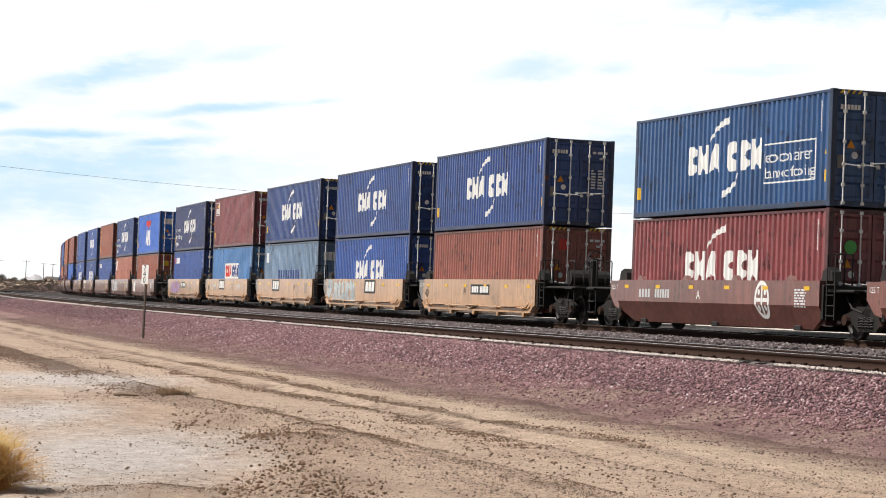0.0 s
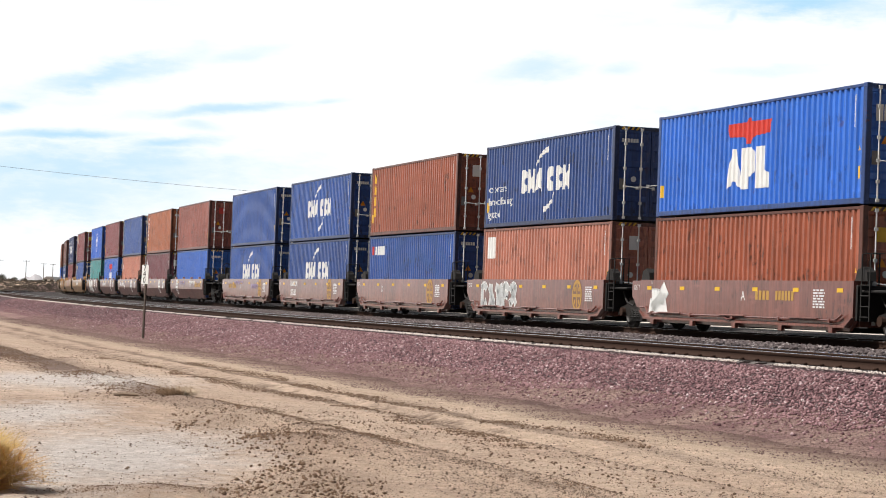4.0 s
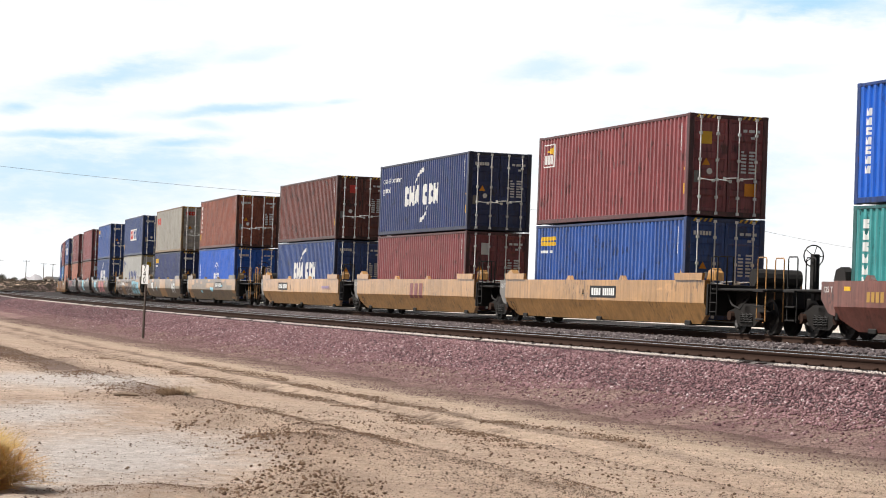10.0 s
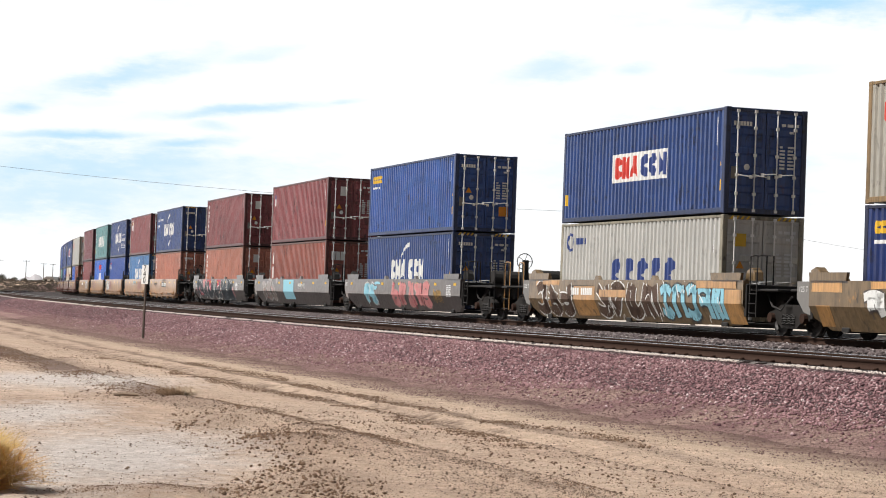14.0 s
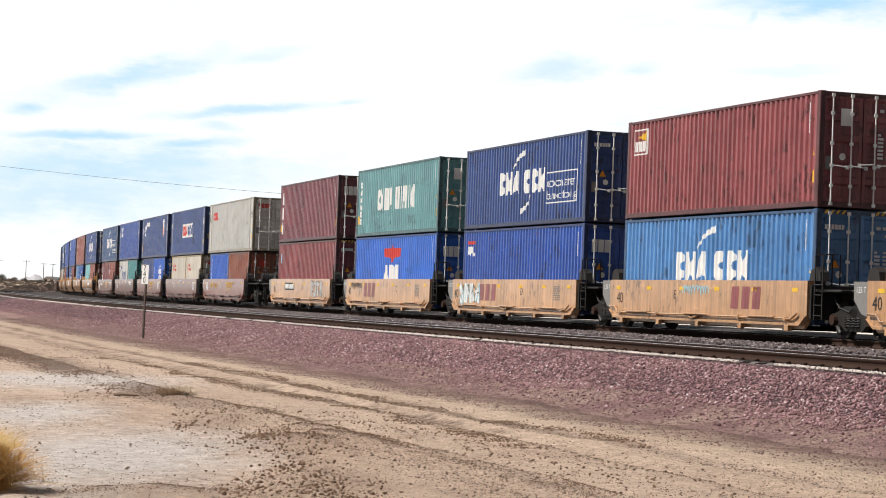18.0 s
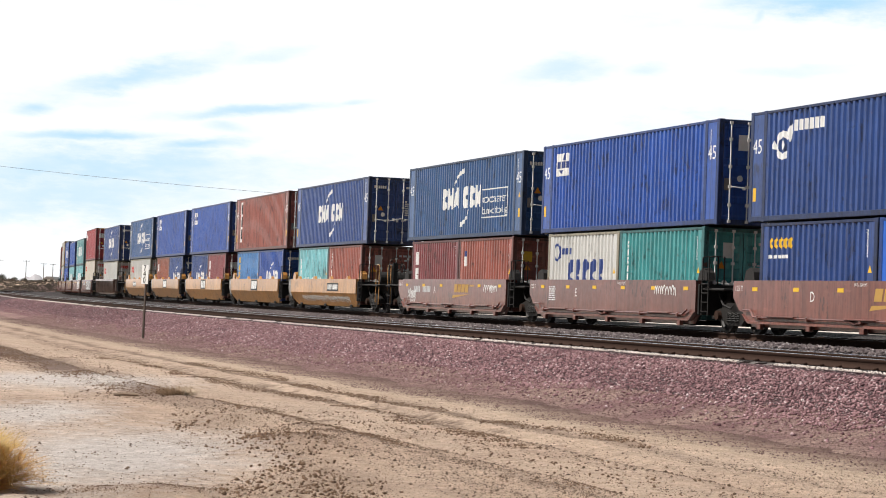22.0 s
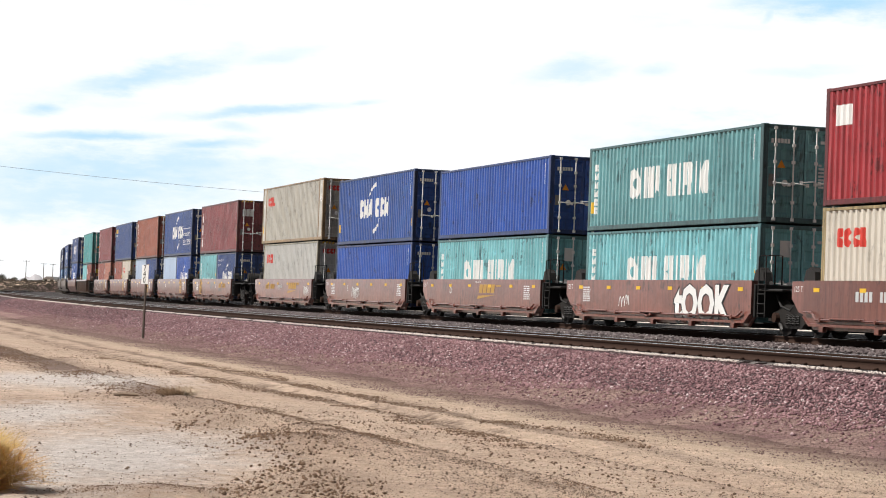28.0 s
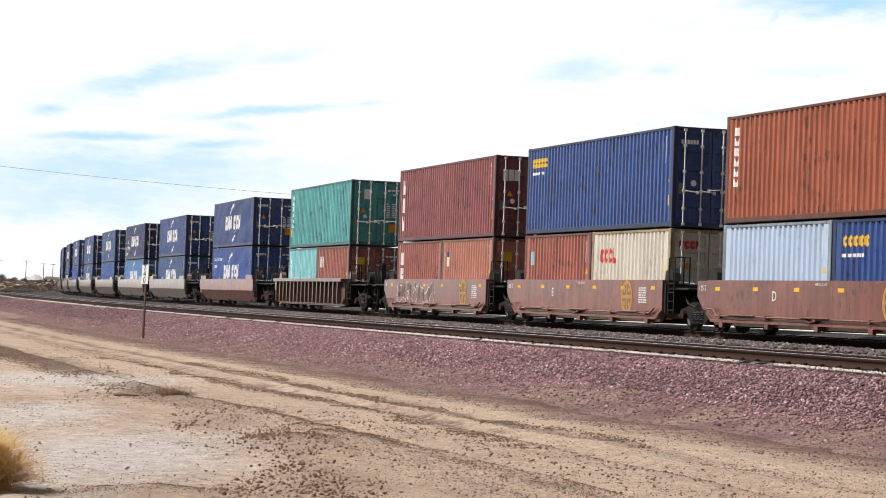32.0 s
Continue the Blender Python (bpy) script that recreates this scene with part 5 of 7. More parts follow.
# ---- ballast, rails and ties ----
def stone_material(name, c0, c1, c2, scale=18.0, loose=False):
    m, n, l, b = material(name)
    if loose:
        g = n.new("ShaderNodeNewGeometry")
        r = g.outputs["Random Per Island"]
        col = ramp_node(n, l, r, 0.0, 1.0, c0, c1)
        col = mix_node(n, l, ramp_node(n, l, r, 0.91, 1.0), col, c2)
        tc = n.new("ShaderNodeTexCoord")
        col = mix_node(n, l, math_node(n, l, "MULTIPLY", noise_node(n, l, tc.outputs["Object"], 60, 3), 0.5), col, tuple(v * 0.6 for v in c0))
        patch = noise_node(n, l, tc.outputs["Object"], 0.6, 4)
        col = mix_node(n, l, math_node(n, l, "MULTIPLY", ramp_node(n, l, patch, 0.4, 0.7), 0.45), col, tuple(v * 0.9 for v in c0))
        l.new(col, b.inputs["Base Color"])
    else:
        tc = n.new("ShaderNodeTexCoord")
        v = n.new("ShaderNodeTexVoronoi")
        v.inputs["Scale"].default_value = scale
        l.new(tc.outputs["Object"], v.inputs["Vector"])
        bw = n.new("ShaderNodeSeparateColor")
        l.new(v.outputs["Color"], bw.inputs[0])
        col = ramp_node(n, l, bw.outputs[0], 0.0, 1.0, c0, c1)
        col = mix_node(n, l, ramp_node(n, l, bw.outputs[1], 0.82, 0.95), col, c2)
        # shade in the gaps between stones, painted as darker cell edges
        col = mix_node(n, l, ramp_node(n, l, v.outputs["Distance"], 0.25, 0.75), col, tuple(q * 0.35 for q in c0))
        l.new(col, b.inputs["Base Color"])
        bump_node(n, l, b, math_node(n, l, "SUBTRACT", 1.0, v.outputs["Distance"]), 1.0, 0.05)
    b.inputs["Roughness"].default_value = 0.85
    b.inputs["Specular IOR Level"].default_value = 0.2
    return m


# Pink bed colour is darkened to stand for the shadowed holes among the stones.
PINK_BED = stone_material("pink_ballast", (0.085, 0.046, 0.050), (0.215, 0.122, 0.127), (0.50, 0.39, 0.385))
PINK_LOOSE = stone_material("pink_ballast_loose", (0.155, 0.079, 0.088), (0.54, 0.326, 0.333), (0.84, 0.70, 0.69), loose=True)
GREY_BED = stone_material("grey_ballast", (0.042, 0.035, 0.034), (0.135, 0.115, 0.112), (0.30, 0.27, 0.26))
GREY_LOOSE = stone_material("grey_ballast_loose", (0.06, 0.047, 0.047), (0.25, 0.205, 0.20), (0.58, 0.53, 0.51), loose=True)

SPILL = stone_material("spilled_stones", (0.17, 0.104, 0.098), (0.38, 0.245, 0.22), (0.46, 0.36, 0.31), loose=True)
OILY = stone_material("oily_ballast", (0.030, 0.022, 0.019), (0.085, 0.066, 0.058), (0.14, 0.12, 0.11))
NEAR_E, NEAR_Z = 7.87, -0.14
BED = [(-11.5, -1.75), (-7.0, 0.03), (-3.2, 0.025), (-1.9, -0.19), (1.7, -0.21), (2.6, -0.175), (5.0, -0.185), (6.2, -0.375), (9.2, -0.360), (9.8, -0.48), (11.6, -0.86), (13.2, -1.12), (14.6, -1.30)]


def bed_height(e):
    return np.interp(e, [q[0] for q in BED], [q[1] for q in BED])


def foot_material():
    """Fines, dust and small stones washed down to the foot of the slope."""
    m, n, l, b = material("dusty_ballast_foot")
    tc = n.new("ShaderNodeTexCoord")
    pos = tc.outputs["Object"]
    big, small, fine = noise_node(n, l, pos, 0.7, 5, 0.6), noise_node(n, l, pos, 7.0, 6, 0.7), noise_node(n, l, pos, 30.0, 5, 0.75)
    col = mix_node(n, l, ramp_node(n, l, big, 0.40, 0.66), (0.30, 0.178, 0.172), (0.43, 0.305, 0.25))
    col = mix_node(n, l, ramp_node(n, l, small, 0.50, 0.64), col, (0.165, 0.100, 0.096))
    col = mix_node(n, l, math_node(n, l, "MULTIPLY", ramp_node(n, l, fine, 0.48, 0.60), 0.7), col, (0.125, 0.078, 0.073))
    col = mix_node(n, l, ramp_node(n, l, noise_node(n, l, pos, 22.0, 3, 0.6), 0.66, 0.72), col, (0.48, 0.36, 0.33))
    l.new(col, b.inputs["Base Color"])
    b.inputs["Roughness"].default_value, b.inputs["Specular IOR Level"].default_value = 0.95, 0.1
    bump_node(n, l, b, math_node(n, l, "ADD", fine, small), 1.0, 0.05)
    return m


FOOT = foot_material()
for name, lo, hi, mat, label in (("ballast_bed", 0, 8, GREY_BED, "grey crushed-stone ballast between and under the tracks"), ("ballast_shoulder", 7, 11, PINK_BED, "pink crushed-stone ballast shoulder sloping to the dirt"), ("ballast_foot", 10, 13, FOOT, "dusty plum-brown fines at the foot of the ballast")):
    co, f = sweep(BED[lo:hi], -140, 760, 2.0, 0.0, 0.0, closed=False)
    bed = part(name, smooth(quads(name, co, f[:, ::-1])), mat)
    tagged(bed, label, "ballast", kind="structure")

ICO = np.array([(0, 0, 1), (0.894, 0, 0.447), (0.276, 0.851, 0.447), (-0.724, 0.526, 0.447), (-0.724, -0.526, 0.447), (0.276, -0.851, 0.447), (0.724, 0.526, -0.447), (-0.276, 0.851, -0.447), (-0.894, 0, -0.447), (-0.276, -0.851, -0.447), (0.724, -0.526, -0.447), (0, 0, -1)])
ICO_F = np.array([(0, 1, 2), (0, 2, 3), (0, 3, 4), (0, 4, 5), (0, 5, 1), (1, 6, 2), (2, 7, 3), (3, 8, 4), (4, 9, 5), (5, 10, 1), (6, 7, 2), (7, 8, 3), (8, 9, 4), (9, 10, 5), (10, 6, 1), (11, 7, 6), (11, 8, 7), (11, 9, 8), (11, 10, 9), (11, 6, 10)])


OCT = np.array([(0, 0, 1), (1, 0, 0), (0.1, 1, 0.15), (-1, 0.1, 0), (0, -1, 0.1), (0, 0, -0.7)])
OCT_F = np.array([(0, 1, 2), (0, 2, 3), (0, 3, 4), (0, 4, 1), (5, 2, 1), (5, 3, 2), (5, 4, 3), (5, 1, 4)])


def stones(name, x, y, z, r, mat, label, category, seed, flat=0.7, few=False):
    """Many loose angular stones as one mesh."""
    rng = np.random.RandomState(seed)
    n = len(x)
    shape, faces = (OCT, OCT_F) if few else (ICO, ICO_F)
    v = shape[None] * rng.uniform(0.62, 1.15, (n, len(shape), 1))
    a = rng.uniform(0, math.tau, n)
    c, s = np.cos(a)[:, None], np.sin(a)[:, None]
    st = rng.uniform(0.7, 1.4, (n, 1))
    vx, vy, vz = v[:, :, 0] * st, v[:, :, 1], v[:, :, 2] * flat
    tilt = rng.uniform(-0.6, 0.6, (n, 1))
    vx, vz = vx * np.cos(tilt) - vz * np.sin(tilt), vx * np.sin(tilt) + vz * np.cos(tilt)
    co = np.stack([x[:, None] + (vx * c - vy * s) * r[:, None], y[:, None] + (vx * s + vy * c) * r[:, None], z[:, None] + vz * r[:, None]], 2).reshape(-1, 3)
    f = (faces[None] + len(shape) * np.arange(n)[:, None, None]).reshape(-1, 3)
    return tagged(part(name, quads(name, co, f), mat), label, category, kind="stuff")


def strew(n, s0, s1, e0, e1, seed, r0, r1, power=1.0):
    rng = np.random.RandomState(seed)
    s, e = rng.uniform(s0, s1, n), e0 + (e1 - e0) * rng.uniform(0, 1, n) ** power
    x, y, _ = on_line(s, e)
    r = rng.uniform(r0, r1, n) * rng.choice([1, 1, 1, 1.35], n)
    return x, y, e, r


x, y, e, r = strew(92000, -74, 26, 9.42, 13.1, 11, 0.016, 0.036, 1.15)
ragged = 12.1 + 0.55 * rough(x, y, 1.7, 21) + 0.35 * rough(x, y, 0.5, 22)
keep = (e < ragged) | (np.random.RandomState(23).uniform(0, 1, len(x)) < 0.16)
keep &= np.random.RandomState(25).uniform(0, 1, len(x)) < np.clip((26 - off_line(x, y)[0]) / 55, 0.2, 1.0)
x, y, e, r = x[keep], y[keep], e[keep], r[keep]
stones("ballast_stones", x, y, bed_height(e) + r * 0.25, r, PINK_LOOSE, "loose pink crushed stones on the ballast shoulder", "ballast", 1, 0.8, few=True)
x, y, e, r = strew(7000, 26, 80, 9.3, 12.6, 14, 0.022, 0.040)
stones("ballast_stones", x, y, bed_height(e) + r * 0.25, r, PINK_LOOSE, "loose pink crushed stones farther along the shoulder", "ballast", 4, few=True)
x, y, e, r = strew(42000, -74, 26, 2.2, 6.55, 12, 0.028, 0.056)
stones("ballast_stones", x, y, bed_height(e) + r * 0.3, r, GREY_LOOSE, "loose grey crushed stones between the tracks", "ballast", 2, few=True)
x, y, e, r = strew(36000, -74, 24, 11.5, 15.0, 13, 0.006, 0.019, 1.25)
sz = ground_height(x, y, *off_line(x, y))
stones("spilled_stones", x, y, np.maximum(sz, bed_height(e)) + r * 0.3, r, SPILL, "small stones spilled at the foot of the ballast", "ballast", 3, few=True)
# pale dusty stones along the ends of the ties
x, y, e, r = strew(17000, -74, 60, 9.19, 9.33, 15, 0.010, 0.026)
keep = rough(x, y, 0.8, 24) > -0.45
x, y, e, r = x[keep], y[keep], e[keep], r[keep]
stones("dusty_stones", x, y, bed_height(e) + 0.035 + r * 0.3, r, DUST, "pale dusty stones along the ends of the ties", "ballast", 5, few=True)
co, f = sweep([(0.025, -0.03), (0.008, -0.002), (-0.03, -0.002), (-0.05, -0.03)], 20, 500, 2.0, 9.25, -0.345)
edge = part("ballast_edge", quads("ballast_edge", co, f), DUST)
tagged(edge, "pale dusty edge along the ends of the ties", "ballast", kind="structure")


def rail_profile():
    half = [(0.070, 0.0), (0.070, 0.012), (0.012, 0.035), (0.009, 0.125), (0.036, 0.142), (0.036, 0.172), (0.028, 0.182)]
    return half + [(-a, b) for a, b in half[::-1]]


def tie_mesh():
    bm = prism([(-1.30, -0.20), (1.30, -0.20), (1.30, 0.0), (1.18, 0.035), (0.85, 0.035), (0.55, 0.0), (-0.55, 0.0), (-0.85, 0.035), (-1.18, 0.035), (-1.30, 0.0)], "y", -0.125, 0.125)
    return mesh_of(bm, "tie")


def clip_bits(track, e, top):
    """Rail clips on every tie, on both sides of both rails."""
    bm_co, bm_f = [], []
    s = np.arange(-74, 130, 0.61)
    cube = np.array([(a, b, c) for a in (-1, 1) for b in (-1, 1) for c in (-1, 1)], float) * (0.035, 0.035, 0.02)
    cf = np.array([(0, 1, 3, 2), (4, 6, 7, 5), (0, 4, 5, 1), (2, 3, 7, 6), (0, 2, 6, 4), (1, 5, 7, 3)])
    n = 0
    for off in (0.7525 + 0.11,):
        x, y, h = on_line(s, e + off)
        for i in range(len(s)):
            c, d = math.cos(h[i]), math.sin(h[i])
            bm_co.append(np.stack([x[i] + cube[:, 0] * c - cube[:, 1] * d, y[i] + cube[:, 0] * d + cube[:, 1] * c, top - 0.16 + cube[:, 2]], 1))
            bm_f.append(cf + 8 * n)
            n += 1
    tagged(part("rail_clips", quads("rail_clips", np.concatenate(bm_co), np.concatenate(bm_f)), RAIL_SIDE, track), "rusty rail clips", kind="stuff")


def track_thing(e, top, s0, s1, label):
    track = new("railway_track")
    for off in (0.7525, -0.7525):
        prof = rail_profile()
        co, f = sweep(prof, s0, s1, 1.5, e + off, top - 0.182)
        part("rail", quads("rail", co, f), RAIL_SIDE, track)
        co, f = sweep([(0.034, -0.005), (0.030, 0.001), (0.020, 0.004), (-0.020, 0.004), (-0.030, 0.001), (-0.034, -0.005)], s0, s1, 1.5, e + off, top - 0.0005)
        part("running_surface", quads("running_surface", co, f), RAIL_TOP, track, "polished railhead")
    co, f = sweep([(0.66, -0.02), (0.60, 0.0), (-0.60, 0.0), (-0.66, -0.02)], s0, s1, 2.0, e, top - 0.196)
    part("crib", quads("crib", co, f), OILY, track, "oily dark ballast between the rails")
    clip_bits(track, e, top)
    return tagged(track, label, "railway track", "railway tracks", "structure")


near_track = track_thing(NEAR_E, NEAR_Z, -140, 700, "empty rusty steel track on concrete ties in ballast")
far_track = track_thing(0.0, 0.0, -140, 760, "steel track that carries the train")


# ---- standing things beside the line ----
def milepost():
    thing = new("milepost")
    part("post", boxes((-0.034, 0.034, -0.03, 0.03, -0.14, 1.75), bevel=0.008), TIMBER, thing, "rusty brown post")
    part("sign_board", boxes((-0.17, 0.17, -0.06, -0.045, 1.68, 2.32), bevel=0.004), WHITE, thing, "white board")
    for i, d in enumerate("740"):
        bm = moved(text_polys(d, 0.28), -0.085, 2.12 - 0.20 * i)
        part("digit", mesh_of(lay(bm, (), lambda x, z: -0.062), "digit"), BLACK, thing, "black digit")
    thing.matrix_basis = pose(-9.93, 73.06, -0.9, 0, 1.2, -42)
    return tagged(thing, "white milepost board with black digits on a brown post", "milepost")


milepost()


def utility_pole(m, height, arms, label, lamp=False):
    thing = new("utility_pole")
    bm = bmesh.new()
    n = 10
    rows = [[bm.verts.new((r * math.cos(k * math.tau / n), r * math.sin(k * math.tau / n), z)) for k in range(n)] for z, r in ((-1, 0.19), (height * 0.5, 0.16), (height, 0.12))]
    for a, b in zip(rows, rows[1:]):
        for k in range(n):
            bm.faces.new((a[k], a[(k + 1) % n], b[(k + 1) % n], b[k]))
    bm.faces.new(rows[-1])
    part("pole", bm, TIMBER, thing)
    for z, w, off in arms:
        part("crossarm", boxes((off - w / 2, off + w / 2, -0.2, -0.08, height - z - 0.07, height - z + 0.07), bevel=0.015), TIMBER, thing)
        for k in range(4):
            part("insulator", cached("insulator", lambda: mesh_of(tube([(0, 0, 0), (0, 0, 0.22)], r=0.05), "insulator")), GREY_PLATE, thing, at=(off + (w - 0.2) * (k / 3 - 0.5), -0.14, height - z + 0.07))
    if lamp:
        part("transformer", tube([(-0.42, 0, height - 2.0), (-0.42, 0, height - 1.15)], r=0.25, sides=12), GREY_PLATE, thing)
        part("bracket", tube([(-0.62, -0.1, height - 0.1), (-0.62, -0.1, height - 0.9)], r=0.02), FRAME, thing)
    thing.matrix_basis = m
    return tagged(thing, label, "utility pole", "wooden utility poles")


POLE = Vector((16.9, 146.0, -2.0))
utility_pole(pose(*POLE, 0, 0, 4), 12.1, ((0.10, 1.15, 0.0), (0.72, 0.95, 0.1), (2.05, 0.55, 0.05), (3.22, 1.15, -0.1)), "weathered wooden utility pole with four crossarms and a transformer", True)
for px, py, h, w in ((-203.0, 1000.0, 10.2, 3.2), (-187.0, 980.0, 10.0, 3.0), (-174.5, 955.0, 8.8, 2.6), (-190.0, 900.0, 5.5, 0.8), (-166.0, 930.0, 8.4, 2.4)):
    utility_pole(pose(px, py, 2.4, 0, 0, 10), h, ((0.3, w, 0.0),), "distant wooden utility pole with one crossarm")


def cable(a, b, sag, name="overhead_cable"):
    pts = []
    for k in range(41):
        t = k / 40
        p = Vector(a).lerp(Vector(b), t)
        p.z -= sag * 4 * t * (1 - t)
        pts.append(p)
    ob = part(name, tube(pts, r=0.010, sides=5), CABLE)
    return tagged(ob, "thin dark overhead cable sagging between poles", "cable")


ARM = POLE + Vector((-0.6, -0.15, 12.1 - 3.15))
cable((-28.9, 137.16, 8.14), ARM, 0.51)
cable(ARM + Vector((1.0, 0, 0)), (52.0, 190.0, 6.2), 1.0)


# ---- loose earth, shrubs ----
# Brown earth, darkened in colour to stand for the clods' shaded near sides.
CLOD = stone_material("earth_clods", (0.14, 0.086, 0.056), (0.35, 0.222, 0.145), (0.56, 0.43, 0.34), loose=True)


def clods(n, cx, cy, sx, sy, r0, r1, seed, name, label):
    """Crumbled earth that lies in clumps round a few centres."""
    rng = np.random.RandomState(seed)
    k = max(6, n // 60)
    hx, hy = cx + rng.normal(0, 1, k) * sx, cy + rng.normal(0, 1, k) * sy
    pick = rng.randint(0, k, n)
    x = hx[pick] + rng.normal(0, 0.24, n) * sx * 1.4
    y = hy[pick] + rng.normal(0, 0.24, n) * sy * 1.4
    r = r0 + (r1 - r0) * rng.uniform(0, 1, n) ** 7
    stones(name, x, y, ground_height(x, y, *off_line(x, y)) + r * 0.3, r, CLOD, label, "earth clods", seed, 0.8, few=True)


for k, (cx, cy, sx, sy, n, top) in enumerate(((-1.8, 25.4, 0.32, 1.2, 3600, 0.034), (-1.45, 21.6, 0.30, 1.5, 3400, 0.034), (-0.85, 18.9, 0.34, 0.9, 2400, 0.028), (-3.0, 30.2, 0.36, 1.6, 1700, 0.036), (-2.2, 26.3, 0.5, 1.4, 500, 0.030), (-5.2, 37.0, 0.5, 2.4, 700, 0.030), (-7.3, 43.8, 0.5, 2.6, 2000, 0.034), (-10.0, 53.0, 0.6, 3.6, 2200, 0.036), (-2.5, 18.35, 0.36, 0.30, 4200, 0.014), (1.2, 20.8, 0.30, 0.40, 1300, 0.020), (0.3, 30.0, 1.4, 4.0, 500, 0.024))):
    clods(int(n * 0.62), cx, cy, sx, sy, 0.003, top * 0.88, 31 + k, "earth_clods", "dark crumbled earth clods strewn on the dirt")
# crumbs thrown up along the wheel tracks
for k, (n, s0, s1, ec, w) in enumerate(((7000, -67, -36, 17.5, 0.14), (3500, -67, -52, 19.2, 0.08), (6000, -67, -40, 16.05, 0.20), (9000, -57, -20, 20.0, 0.34), (1500, -74, -60, 18.3, 0.5))):
    rng = np.random.RandomState(70 + k)
    ps = rng.uniform(s0, s1, n)
    pe = ec + rng.normal(0, w, n) + 0.16 * np.sin(ps * 0.35 + k) + 0.06 * np.sin(ps * 1.3)
    keep = rough(ps, pe, 1.1, 75 + k) > -0.35
    ps, pe = ps[keep], pe[keep]
    x, y, _ = on_line(ps, pe)
    r = 0.004 + 0.022 * rng.uniform(0, 1, len(x)) ** 3
    stones("earth_clods", x, y, ground_height(x, y, ps, pe) + r * 0.3, r, CLOD, "crumbs of earth along a wheel track", "earth clods", 46 + k, 0.75, few=True)
rng = np.random.RandomState(40)
n = 190000
y = 15.5 + 46 * rng.uniform(0, 1, n) ** 1.5
x = rng.uniform(-0.225, 0.225, n) * y
ps, pe = off_line(x, y)
thick = 0.24 + 0.5 * rough(x, y, 0.8, 42) * rough(x, y, 2.6, 43) + 0.25 * rough(pe * 3.0, ps * 0.5, 0.9, 44)
for c, w, k in ((17.2, 0.3, 0.8), (19.2, 0.3, 0.5), (16.2, 0.3, 0.4), (19.7, 0.8, 0.8)):
    thick = thick + k * np.exp(-((pe - c) / w) ** 2)
thick = thick * np.where(pe > 20.6, 0.55, 1.0)
keep = (pe > 14.2) & (rng.uniform(0, 1, n) < thick)
x, y, ps, pe = x[keep], y[keep], ps[keep], pe[keep]
r = 0.0035 + 0.0095 * rng.uniform(0, 1, len(x)) ** 2.2 + 0.016 * rng.uniform(0, 1, len(x)) ** 22
GRIT = stone_material("desert_grit", (0.14, 0.095, 0.07), (0.46, 0.335, 0.25), (0.66, 0.55, 0.46), loose=True)
stones("pebbles", x, y, ground_height(x, y, ps, pe) + r * 0.25, r, GRIT, "small tan pebbles and grit scattered over the dirt", "pebbles", 41, few=True)


def straw_material(name, c0, c1):
    m, n, l, b = material(name)
    g = n.new("ShaderNodeNewGeometry")
    l.new(ramp_node(n, l, g.outputs["Random Per Island"], 0.0, 1.0, c0, c1), b.inputs["Base Color"])
    b.inputs["Roughness"].default_value = 0.8
    return m


STRAW = straw_material("dry_stems", (0.38, 0.17, 0.035), (0.70, 0.42, 0.13))
STRAW_TOP = straw_material("green_stems", (0.45, 0.28, 0.07), (0.70, 0.49, 0.17))
PALE_STRAW = straw_material("pale_straw", (0.34, 0.255, 0.18), (0.56, 0.44, 0.32))
SCRUB = straw_material("far_scrub", (0.045, 0.038, 0.03), (0.14, 0.115, 0.088))
LEAF = straw_material("far_leaves", (0.045, 0.048, 0.038), (0.10, 0.10, 0.075))


def stems(count, base, spread, height, seed, lean=0.9, width=0.004, twigs=3):
    """Thin, curved, branching dry stems that rise from one root."""
    rng = random.Random(seed)
    co, f = [], []

    def strip(p, d, length, w):
        prev = None
        pts = []
        for k in range(5):
            t = k / 4
            q = p + d * length * t + Vector((0, 0, -0.25 * length * t * t))
            side = Vector((-d.y, d.x, 0.3)).normalized() * w * (1 - 0.7 * t)
            i = len(co)
            co.extend([tuple(q - side), tuple(q + side)])
            if prev is not None:
                f.append((prev, prev + 1, i + 1, i))
            prev = i
            pts.append(q)
        return pts

    for _ in range(count):
        a = rng.uniform(0, math.tau)
        out = rng.uniform(0, 1) ** 0.6
        d = Vector((math.cos(a) * out * lean, math.sin(a) * out * lean, rng.uniform(0.35, 1.0))).normalized()
        p = Vector(base) + Vector((math.cos(a), math.sin(a), 0)) * rng.uniform(0, spread)
        pts = strip(p, d, height * rng.uniform(0.6, 1.1), width)
        for _ in range(twigs):
            q = pts[rng.choice((1, 2, 3))]
            dd = (d + Vector((rng.uniform(-1, 1), rng.uniform(-1, 1), rng.uniform(-0.4, 0.8)))).normalized()
            strip(q, dd, height * rng.uniform(0.12, 0.35), width * 0.6)
    return np.array(co), np.array(f)


def shrub(name, x, y, count, spread, height, seed, mats, label, width=0.004):
    z = float(ground_height(np.array([x]), np.array([y]), *off_line([x], [y]))[0])
    thing = new(name)
    co, f = stems(count, (0, 0, 0), spread, height, seed, width=width)
    part("foliage", quads("foliage", co, f), mats[0], thing)
    if len(mats) > 1:
        co, f = stems(count // 2, (0, 0, height * 0.35), spread * 0.8, height * 0.75, seed + 1, width=width * 0.8)
        part("crown", quads("crown", co, f), mats[1], thing)
    thing.location = (x, y, z)
    return tagged(thing, label, "shrub")


